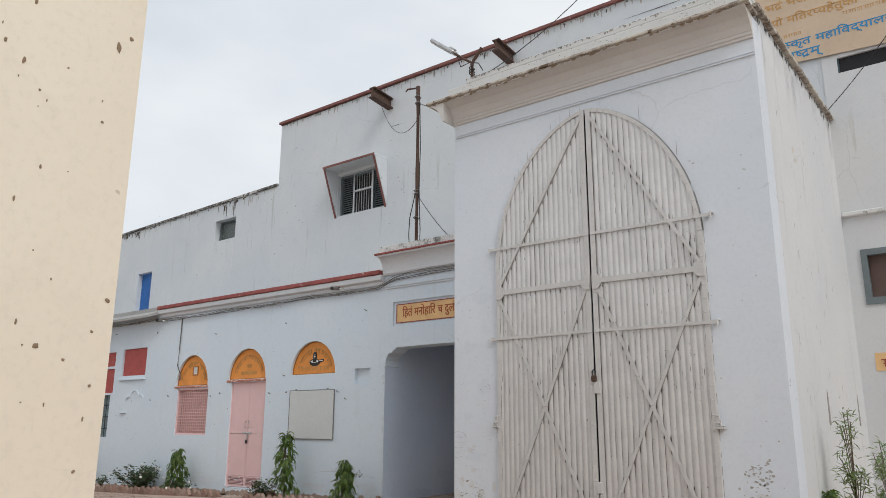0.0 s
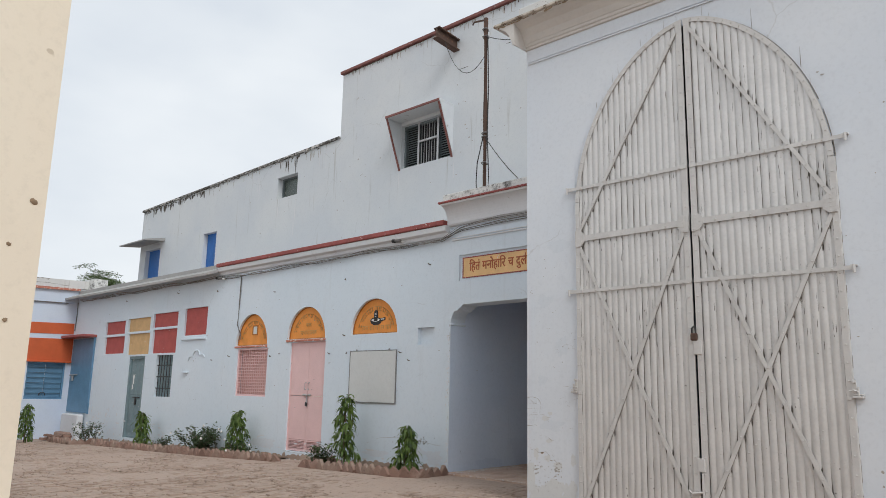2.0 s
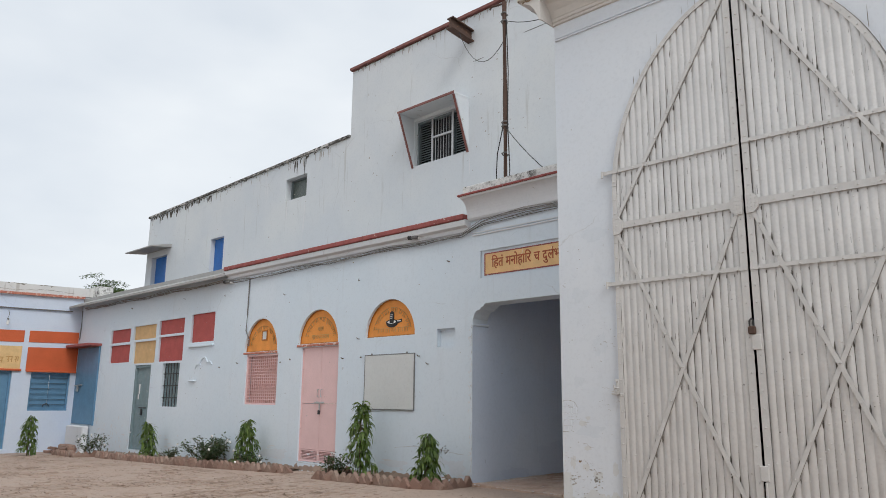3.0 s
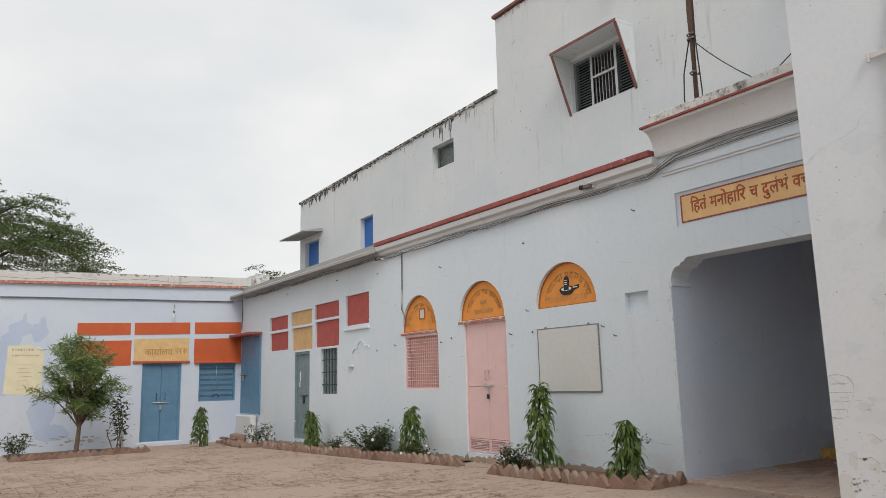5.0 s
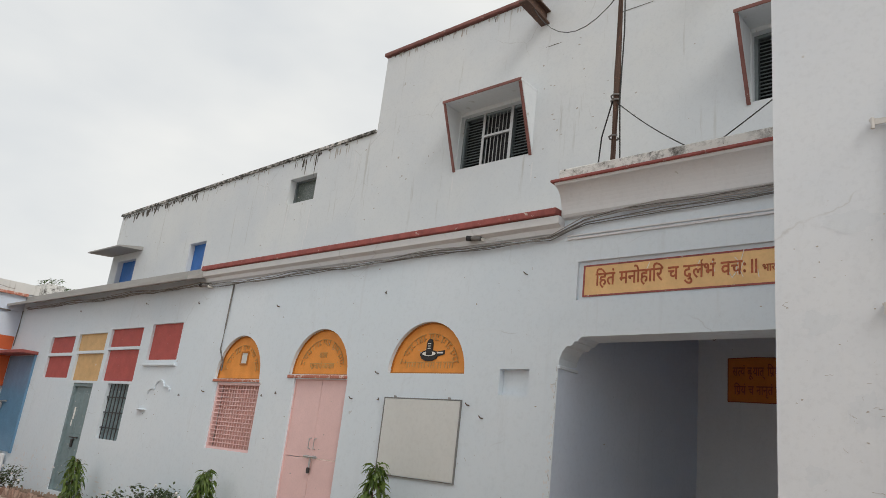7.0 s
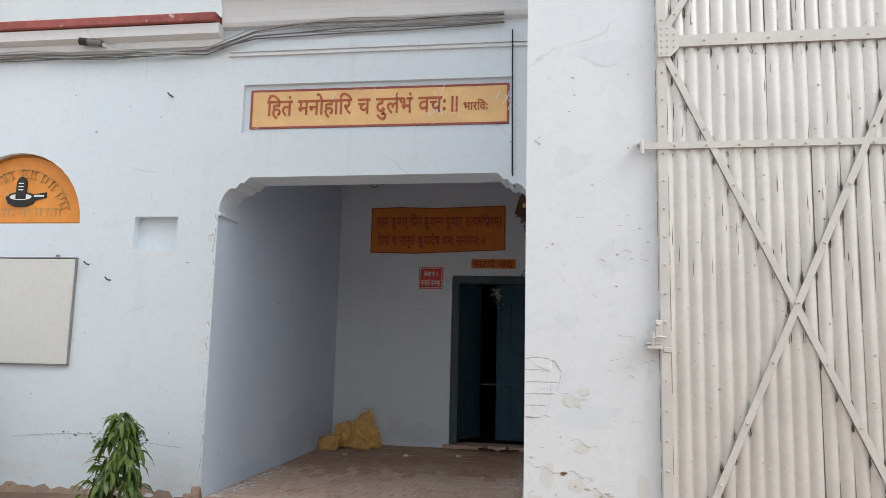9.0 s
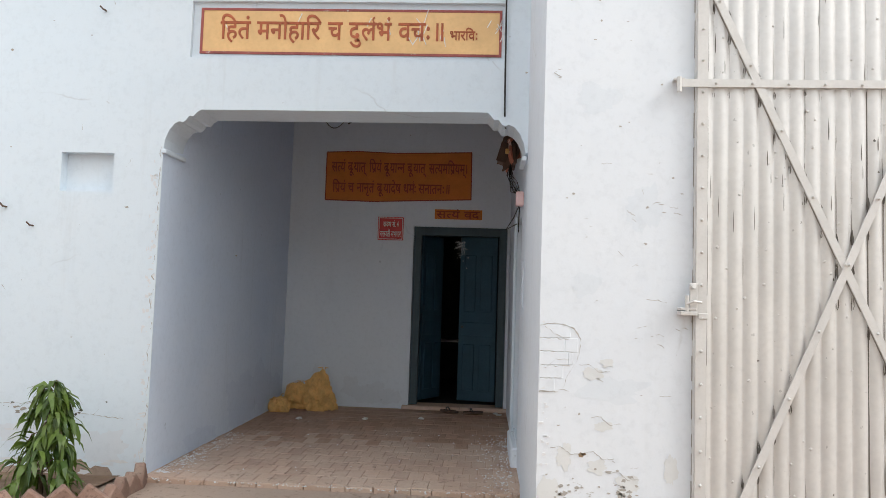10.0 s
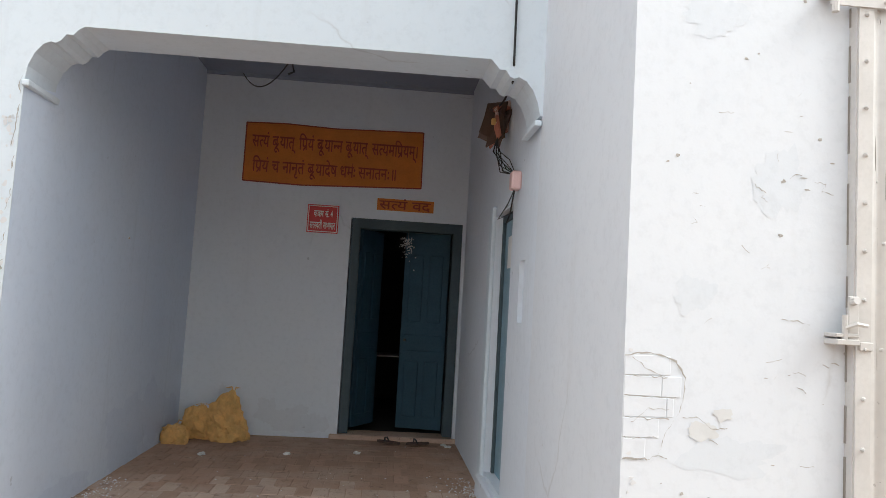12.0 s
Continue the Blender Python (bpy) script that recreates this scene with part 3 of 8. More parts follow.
WALL_WEST = structure("wall_west", sheet([(-6.0, -0.9), (FY + 0.3, -0.9), (FY + 0.3, 4.3), (-6.0, 3.9)], west_holes, "x", WX, WX - 0.36), M_WING, "pale blue limewashed wing of classrooms", "wall")
for y0, y1, z0, z1, m in WPANELS:
    bm = sheet([(y0, wing_z(y0, z0)), (y1, wing_z(y1, z0)), (y1, wing_z(y1, z1)), (y0, wing_z(y0, z1))], [], "x", WX + 0.012, WX - 0.02)
    part("painted_panel", bm, m, WALL_WEST, "%s painted panel" % ("orange-red" if m is M_ORANGE_RED else "ochre-yellow"))
bm = sheet([(-6.0, 3.66), (FY, 3.89), (FY, 4.305), (-6.0, 3.945)], [], "x", WX + 0.03, WX)
structure("wing_eave", bm, M_WING, "pale blue eave band of the wing", "eave")
bm = sheet([(-6.0, 3.945), (FY, 4.305), (FY, 4.375), (-6.0, 4.015)], [], "x", WX + 0.12, WX - 0.1)
structure("wing_red_edge", bm, M_LEDGE, "orange-red painted roof edge of the wing", "trim")
bm = sheet([(-6.0, 4.017), (FY + 0.3, 4.387), (FY + 0.3, 4.65), (-6.0, 4.31)], [], "x", WX + 0.08, WX - 0.15)
structure("wing_parapet", bm, M_WHITECOAT, "stained white parapet of the wing", "parapet")
structure("wing_roof", boxes((WX - 6, WX - 0.2, -6, FY + 0.4, 3.6, 3.8), (WX - 6.2, WX - 6, -6, FY + 0.4, -0.5, 3.8)), M_EAVE, "flat roof of the wing", "roof")
structure("wing_parapet_corner", boxes((WX - 2.2, WX + 0.5, FY + 0.25, FY + 0.7, 4.25, 4.72)), M_PARAPET, "stained parapet stub at the corner", "parapet")

# ---------------------------------------------------------------- cream building
CREAM = [(-3.80, 1.995), (-11.3, 2.53), (-11.6, -6.0), (-3.80, -6.0)]
structure("wall_cream", sheet(CREAM, [], "z", -0.5, 3.98), M_CREAM, "pock-marked cream plastered building", "wall")
structure("wall_south", boxes((-3.85, 9.0, -6.3, -6.0, -0.5, 3.2), (-26.3, -11.7, -6.3, -6.0, -0.9, 3.2)), M_CREAM, "plain boundary wall", "wall")
structure("wall_east", boxes((8.0, 8.3, -6.0, UY, -0.5, 3.2)), M_CREAM, "plain boundary wall", "wall")


# ---------------------------------------------------------------- shared pieces for the things
def bar(bm, p, q, w, y0, y1):
    """A flat bar of width w between two (x, z) points, between the depths y0 and y1."""
    d = Vector((q[0] - p[0], q[1] - p[1])).normalized()
    n = Vector((-d.y, d.x)) * w / 2
    return sheet([(p[0] + n.x, p[1] + n.y), (p[0] - n.x, p[1] - n.y), (q[0] - n.x, q[1] - n.y), (q[0] + n.x, q[1] + n.y)], [], "y", y0, y1, bm)


def studs(bm, pts, y, r=0.014, d=0.013):
    for x, z in pts:
        ring = [bm.verts.new((x + r * math.cos(k * math.pi / 3), y, z + r * math.sin(k * math.pi / 3))) for k in range(6)]
        tip = [bm.verts.new((x + 0.5 * r * math.cos(k * math.pi / 3), y - d, z + 0.5 * r * math.sin(k * math.pi / 3))) for k in range(6)]
        for k in range(6):
            bm.faces.new((ring[k], ring[(k + 1) % 6], tip[(k + 1) % 6], tip[k]))
        bm.faces.new(tip)
    return bm


def script_mesh(body):
    """Devanagari built token by token: {x} a half letter, x~ a letter with a foot stroke, x^ one with a top hook."""
    out = bmesh.new()
    pen, head = 0.0, 0.0
    for tok in body.split("|"):
        if tok == " ":
            pen += 0.30
            continue
        cu = bpy.data.curves.new("letters", "FONT")
        cu.body, cu.resolution_u, cu.extrude = tok.strip("{}^~"), 2, 0.01
        cu.offset = 0.010
        tmp = bpy.data.objects.new("letters", cu)
        scene.collection.objects.link(tmp)
        me = bpy.data.meshes.new_from_object(tmp.evaluated_get(bpy.context.evaluated_depsgraph_get()))
        bpy.data.objects.remove(tmp)
        xs = [v.co.x for v in me.vertices]
        x0, x1 = min(xs), max(xs)
        if tok[0] == "{":
            cut = 0.10 if "क" in tok else 0.24
            b2 = bmesh.new()
            b2.from_mesh(me)
            bmesh.ops.bisect_plane(b2, geom=b2.verts[:] + b2.edges[:] + b2.faces[:], plane_co=(x1 - cut, 0, 0), plane_no=(1, 0, 0), clear_outer=True)
            b2.to_mesh(me)
            b2.free()
            x1 -= cut
        shift = pen - x0 - (0.015 if pen else 0.0)
        me.transform(Matrix.Translation((shift, 0, 0)))
        out.from_mesh(me)
        bpy.data.meshes.remove(me)
        pen = x1 + shift
        head = 0.62
        if tok[-1] == "^":
            ring = [(pen - 0.10 + r * math.cos(math.radians(a)), head + 0.11 + r * math.sin(math.radians(a))) for r, sweep in ((0.115, range(270, 60, -30)), (0.065, range(90, 271, 30))) for a in sweep]
            sheet(ring, [], "z", -0.01, 0.01, out)
        if tok[-1] == "~":
            sheet([(pen - 0.13, 0.27), (pen - 0.13, 0.15), (pen - 0.42, -0.08), (pen - 0.46, 0.0)], [], "z", -0.012, 0.012, out)
    return out


def lettering(name, body, material, parent, u0, u1, v0, v1, depth, axis="y", proud=0.006, label=""):
    """Raised or painted letters that fill the given span; axis y faces -y, axis x faces +x."""
    bm = script_mesh(body)
    me = bpy.data.meshes.new(name)
    bm.to_mesh(me)
    bm.free()
    co = np.zeros(len(me.vertices) * 3)
    me.vertices.foreach_get("co", co)
    co = co.reshape(-1, 3)
    lo, hi = co.min(0), co.max(0)
    t = (co - lo) / (hi - lo)
    u, v, w = u0 + t[:, 0] * (u1 - u0), v0 + t[:, 1] * (v1 - v0), t[:, 2] * proud
    out = np.stack([u, depth - w, v], 1) if axis == "y" else np.stack([depth + w, u, v], 1)
    me.vertices.foreach_set("co", out.ravel())
    me.update()
    me.materials.clear()
    me.materials.append(material)
    ob = new(name, me)
    ob.parent = parent
    if label:
        ob["label"] = label
    return ob


def strokes(bm, u0, u1, v, h, depth, axis="y", seed=0, proud=0.005, step=0.55):
    """Unreadable writing: short bars hanging from a head line."""
    rnd = random.Random(seed)
    def add(a, b, c, d):
        if axis == "y":
            box(bm, a, b, depth - proud, depth, c, d)
        else:
            box(bm, depth, depth + proud, a, b, c, d)
    u = u0
    while u < u1 - 0.3 * h:
        n = rnd.randint(2, 4)
        w = min(n * step * h, u1 - u)
        add(u, u + w, v + 0.86 * h, v + h)
        for k in range(n):
            a = u + (k + 0.75) * w / n
            add(a - 0.07 * h, a + 0.07 * h, v + rnd.choice((0, 0, 0.2)) * h, v + 0.86 * h)
            if rnd.random() < 0.7:
                add(a - 0.4 * step * h, a - 0.07 * h, v + 0.38 * h, v + 0.52 * h)
        u += w + 0.3 * h
    return bm


ORIGIN = (0, 0, 0)


def whole(name, label, category, group=""):
    return thing(name, ORIGIN, label, category, group)


# ---------------------------------------------------------------- the great gate
GATE_Y = GY - 0.024
GATE_PITCH = 0.0788


def gate_skin(x):
    """Depth of the corrugated sheet at x: rounded crests, narrower valleys."""
    u = ((x - GC) / GATE_PITCH) % 1.0
    return GATE_Y - 0.0165 * math.sin(math.pi * u) ** 0.8


def gate_fleck(bm, x, z, w, h, rnd, lift=0.0012):
    """A thin upright sliver of bare metal, grime or painted shade lying on the corrugation."""
    rows = []
    for k in range(5):
        v = k / 4
        ww = w * (0.15 + math.sin(math.pi * min(1.0, 0.12 + v)) ** 0.8) * rnd.uniform(0.85, 1.0)
        xx = x + w * rnd.uniform(-0.12, 0.12)
        rows.append([bm.verts.new((xx + d * ww, gate_skin(xx + d * ww) - lift, z + h * (v - 0.5))) for d in (-0.5, 0.0, 0.5)])
    for a, b in zip(rows, rows[1:]):
        for k in range(2):
            bm.faces.new((a[k], a[k + 1], b[k + 1], b[k]))


def gate_leaf(side):
    """side -1: west leaf; 1: east leaf. Corrugated sheet on flat iron straps."""
    g = whole("gate_leaf", "tall corrugated iron gate leaf painted cream with riveted cross braces", "gate", "leaves of the great gate")
    rnd = random.Random(40 + side)
    a, b = (GC - GH - 0.012, GC - 0.014) if side < 0 else (GC + 0.014, GC + GH + 0.012)
    hinge, seam = (a, b) if side < 0 else (b, a)
    into = 1 if side < 0 else -1
    bm = bmesh.new()
    prev = None
    steps = int((b - a) / GATE_PITCH * 12)
    for c in range(steps + 1):
        x = a + (b - a) * c / steps
        top = gate_top(x, 0.015) - 0.01
        col = []
        for k in range(13):
            z = 0.07 + (top - 0.07) * k / 12
            col.append(bm.verts.new((x, gate_skin(x) + 0.004 * noise.noise((x * 2.2, z * 1.3, 1)) + 0.002 * noise.noise((x * 9, z * 7, 4)), z)))
        if prev:
            for k in range(12):
                bm.faces.new((prev[k], col[k], col[k + 1], prev[k + 1]))
        prev = col
    part("corrugated_sheet", bm, M_GATE, g, smooth=True)
    y1 = GATE_Y - 0.018
    y0 = y1 - 0.008
    bm = bmesh.new()
    box(bm, hinge, hinge + into * 0.055, y0, y1, 0.05, GS + 0.1)
    box(bm, hinge - into * 0.004, hinge + into * 0.006, y1, GY + 0.0, 0.05, GS + 0.1)
    box(bm, seam - into * 0.07, seam, y0, y1, 0.05, gate_top(seam, 0.015) - 0.02)
    box(bm, a + 0.072, b - 0.072, y0, y1, 0.05, 0.11)
    part("edge_strip", bm, M_GATEBAR, g)
    rim = []
    for i in range(25):
        th = math.pi / 2 * i / 24
        x = hinge + (seam - hinge) * (1 - math.cos(th))
        rim.append((x, gate_top(x, 0.015) - 0.008))
    inner = []
    for i, (x, z) in enumerate(rim):
        p, q = Vector(rim[max(0, i - 1)]), Vector(rim[min(24, i + 1)])
        d = (q - p).normalized()
        nn = Vector((d.y, -d.x)) * (1 if side < 0 else -1)
        inner.append((x + nn.x * 0.055, z + nn.y * 0.055))
    part("arch_strip", sheet(rim + inner[::-1], [], "y", y0 - 0.0015, y1 - 0.0015), M_GATEBAR, g)
    for z, reach, bw in ((3.885, 0.13, 0.042), (3.235, 0.0, 0.072), (2.575, 0.11, 0.042)):
        st = part("strap", bar(bmesh.new(), (hinge - into * reach, z), (seam, z + 0.01), bw, y0 - 0.009, y0), M_GATEBAR, g)
        if reach:
            bm = bmesh.new()
            tube(bm, [(hinge - into * (reach - 0.012), y0 - 0.012, z - 0.05), (hinge - into * (reach - 0.012), y0 - 0.012, z + 0.03)], 0.013, 8)
            box(bm, min(hinge - into * (reach + 0.012), hinge - into * (reach - 0.045)), max(hinge - into * (reach + 0.012), hinge - into * (reach - 0.045)), y0, GY + 0.01, z + 0.018, z + 0.03)
            part("hinge_pin", bm, M_GATEBAR, st)
    outer_x, inner_x = hinge + into * 0.03, seam - into * 0.05
    lines = (((outer_x, 3.19), (inner_x + into * 0.02, 0.08)), ((inner_x, 3.19), (outer_x + into * 0.06, 0.08)), ((outer_x, 3.28), (seam - into * 0.07, 5.55)))
    for k, (p, q) in enumerate(lines):
        off = 0.0045 * k
        part("brace", bar(bmesh.new(), p, q, 0.040, y0 - 0.005 - off, y0 + 0.003 - off), M_GATEBAR, g)
    plate = []
    for x, way in ((hinge + into * 0.004, into), (seam - into * 0.004, -into)):
        poly = [(x, 3.335), (x + way * 0.075, 3.335), (x + way * 0.125, 3.285), (x + way * 0.125, 3.185), (x + way * 0.075, 3.135), (x, 3.135)]
        part("gusset", sheet(poly, [], "y", y0 - 0.020, y0 - 0.004), M_GATEBAR, g)
        plate += [(x + way * u, 3.155 + 0.04 * k) for u in (0.02, 0.055) for k in range(5)] + [(x + way * 0.095, 3.195), (x + way * 0.095, 3.235), (x + way * 0.095, 3.275)]
    bm = studs(bmesh.new(), plate, y0 - 0.020, 0.007, 0.008)
    pts = [(hinge + into * 0.028, 0.15 + 0.17 * i) for i in range(21)] + [(seam - into * 0.035, 0.2 + 0.17 * i) for i in range(31)]
    pts += [(rim[i][0] * 0.5 + inner[i][0] * 0.5, rim[i][1] * 0.5 + inner[i][1] * 0.5) for i in range(1, 24)]
    studs(bm, pts, y0, 0.009)
    studs(bm, [(hinge + (seam - hinge) * (k + 0.5) / 8, z) for z in (3.885, 3.235, 2.575) for k in range(8)], y0 - 0.009, 0.009)
    for p, q in lines:
        studs(bm, [(p[0] + (q[0] - p[0]) * (k + 0.5) / 9, p[1] + (q[1] - p[1]) * (k + 0.5) / 9) for k in range(9)], y0 - 0.014, 0.009)
    part("rivets", bm, M_GATEBAR, g, "painted rivet heads")["kind"] = "stuff"
    # nail heads and dents scattered over the sheet
    bm = bmesh.new()
    for k in range(130):
        x = a + 0.08 + (b - a - 0.16) * rnd.random()
        z = 0.2 + 3.9 * rnd.random()
        if z < gate_top(x) - 0.15:
            studs(bm, [(x, z)], gate_skin(x) + 0.002, rnd.uniform(0.006, 0.011), 0.008)
    part("nailing", bm, M_GATEBAR, g, "small painted nail heads")["kind"] = "stuff"
    # grime and painted shade in the valleys beside the straps and braces
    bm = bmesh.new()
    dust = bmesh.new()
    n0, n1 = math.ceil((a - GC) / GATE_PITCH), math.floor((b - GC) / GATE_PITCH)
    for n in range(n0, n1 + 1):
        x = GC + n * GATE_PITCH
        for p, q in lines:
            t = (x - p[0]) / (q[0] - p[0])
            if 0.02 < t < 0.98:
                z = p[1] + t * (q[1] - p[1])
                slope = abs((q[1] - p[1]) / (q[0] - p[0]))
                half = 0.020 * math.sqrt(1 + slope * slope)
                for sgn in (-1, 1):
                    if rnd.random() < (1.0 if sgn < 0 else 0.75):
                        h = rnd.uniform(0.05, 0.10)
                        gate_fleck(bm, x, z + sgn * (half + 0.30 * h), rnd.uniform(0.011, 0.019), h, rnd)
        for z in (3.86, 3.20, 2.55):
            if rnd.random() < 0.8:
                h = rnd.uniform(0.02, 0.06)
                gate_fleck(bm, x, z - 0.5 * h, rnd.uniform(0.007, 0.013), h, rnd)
        # broken dark line down each valley paints the groove's shade
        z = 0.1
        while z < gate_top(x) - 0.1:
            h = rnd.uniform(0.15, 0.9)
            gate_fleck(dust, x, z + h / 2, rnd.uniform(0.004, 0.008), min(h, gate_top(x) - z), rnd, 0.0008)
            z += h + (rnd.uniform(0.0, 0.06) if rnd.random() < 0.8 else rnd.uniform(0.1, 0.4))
    # slivers of lost paint, most of them high up and by the hinges
    for k in range(120):
        x = hinge + into * (0.07 + (abs(seam - hinge) - 0.15) * rnd.random() ** 1.6)
        z = 5.4 - 3.6 * rnd.random() ** 0.8
        if z < gate_top(x) - 0.12:
            gate_fleck(bm, x, z, rnd.uniform(0.002, 0.006), rnd.uniform(0.02, 0.13), rnd)
    for k in range(26):
        gate_fleck(bm, a + 0.1 + (b - a - 0.2) * rnd.random(), rnd.uniform(0.15, 2.3), rnd.uniform(0.006, 0.014), rnd.uniform(0.008, 0.02), rnd)
    # dark lines paint the shade where edge strips meet the sheet
    for x, w in ((hinge + into * 0.058, 0.006), (seam - into * 0.073, 0.006)):
        z = 0.12
        while z < gate_top(x) - 0.25:
            h = rnd.uniform(0.1, 0.5)
            gate_fleck(bm, x, z + h / 2, w * rnd.uniform(0.5, 1.1), h, rnd)
            z += h + rnd.uniform(0.0, 0.25)
    part("groove_shade", dust, M_GATESHADE, g, "painted shade lines in the grooves")["kind"] = "stuff"
    # thin dark bars paint shadow lines round the leaf and below the braces
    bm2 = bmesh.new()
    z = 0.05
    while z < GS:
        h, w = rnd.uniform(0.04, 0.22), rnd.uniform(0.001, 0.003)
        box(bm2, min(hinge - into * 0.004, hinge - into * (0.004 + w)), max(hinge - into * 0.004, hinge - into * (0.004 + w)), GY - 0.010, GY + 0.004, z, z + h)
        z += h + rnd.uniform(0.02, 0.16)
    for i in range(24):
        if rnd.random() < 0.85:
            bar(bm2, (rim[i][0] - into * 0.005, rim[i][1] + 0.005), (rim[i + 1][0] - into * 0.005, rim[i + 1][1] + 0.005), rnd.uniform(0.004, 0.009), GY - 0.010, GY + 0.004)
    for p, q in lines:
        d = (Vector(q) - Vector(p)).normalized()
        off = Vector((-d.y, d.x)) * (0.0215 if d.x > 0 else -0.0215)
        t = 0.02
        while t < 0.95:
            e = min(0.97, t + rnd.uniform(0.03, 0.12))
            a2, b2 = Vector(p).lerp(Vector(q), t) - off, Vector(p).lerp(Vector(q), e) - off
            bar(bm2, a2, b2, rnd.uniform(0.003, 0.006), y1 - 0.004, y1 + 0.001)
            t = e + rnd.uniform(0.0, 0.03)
    part("edge_shade_line", bm2, M_GATESHADE, g, "painted shade lines along the edges of the ironwork")["kind"] = "stuff"
    part("grime_and_shade", bm, M_RIVET, g, "dark grime, painted shade and slivers of lost paint")["kind"] = "stuff"
    # lapped joints between the sheets
    for u, z0, z1 in ((0.42, 2.6, 4.6), (0.60, 0.1, 2.55)) if side < 0 else ((0.56, 0.1, 2.55), (0.53, 3.26, 5.0)):
        x = GC + GATE_PITCH * round((a + (b - a) * u - GC) / GATE_PITCH)
        part("sheet_lap", boxes((x - 0.003, x + 0.003, gate_skin(x) - 0.004, gate_skin(x) + 0.004, z0, z1)), M_RIVET, g, "dark open lap between two sheets")
    # side bolt: an upright strap with an angle bracket and a drop pin
    bm = bmesh.new()
    box(bm, min(hinge + into * 0.004, hinge - into * 0.035), max(hinge + into * 0.004, hinge - into * 0.035), y0 - 0.012, y0 - 0.002, 1.36, 1.52, bevel=0.003)
    box(bm, min(hinge, hinge - into * 0.085), max(hinge, hinge - into * 0.085), GY - 0.075, GY + 0.01, 1.352, 1.372, bevel=0.003)
    box(bm, min(hinge, hinge - into * 0.085), max(hinge, hinge - into * 0.085), GY - 0.070, GY + 0.01, 1.378, 1.392, bevel=0.003)
    tube(bm, [(hinge - into * 0.05, y0 - 0.015, 1.36), (hinge - into * 0.05, y0 - 0.015, 1.455)], 0.010, 8)
    tube(bm, [(hinge - into * 0.05, y0 - 0.02, 1.41), (hinge - into * 0.02, y0 - 0.035, 1.425), (hinge + into * 0.02, y0 - 0.03, 1.42)], 0.008, 6)
    tube(bm, [(hinge - into * 0.02, y0 - 0.012, 1.50), (hinge - into * 0.02, y0 - 0.035, 1.505)], 0.013, 8)
    box(bm, min(hinge + into * 0.01, hinge + into * 0.06), max(hinge + into * 0.01, hinge + into * 0.06), y0 - 0.008, y0 - 0.001, 1.335, 1.365, bevel=0.003)
    part("side_bolt", bm, M_GATEBAR, g)
    return g


gate_leaf(-1)
gate_leaf(1)
LG = GY - 0.075
lock = whole("gate_padlock", "heavy rusty padlock and hasp on the gate seam", "padlock")
part("body", boxes((GC - 0.045, GC + 0.03, LG - 0.01, LG + 0.03, 1.93, 2.01), bevel=0.012), M_RUST, lock)
part("shackle", tube(bmesh.new(), [(GC - 0.03, LG + 0.01, 2.0), (GC - 0.03, LG + 0.01, 2.06), (GC - 0.01, LG + 0.01, 2.085), (GC + 0.01, LG + 0.01, 2.06), (GC + 0.01, LG + 0.01, 2.0)], 0.009), M_IRON, lock)
part("hasp", boxes((GC - 0.02, GC + 0.07, LG + 0.01, LG + 0.03, 1.78, 1.93), bevel=0.006), M_GATEBAR, lock)
part("lower_plate", boxes((GC - 0.03, GC + 0.05, LG + 0.01, LG + 0.03, 0.56, 0.70), bevel=0.006), M_GATEBAR, lock)
bolt = whole("gate_bolt", "painted iron drop bolt at the foot of the gate", "bolt")
part("rod", tube(bmesh.new(), [(GC + 0.02, LG + 0.02, 0.25), (GC + 0.02, LG + 0.02, 0.55)], 0.013), M_GATEBAR, bolt)
part("handle", tube(bmesh.new(), [(GC + 0.02, LG + 0.02, 0.36), (GC - 0.09, LG, 0.34), (GC - 0.13, LG, 0.37)], 0.012), M_GATEBAR, bolt)


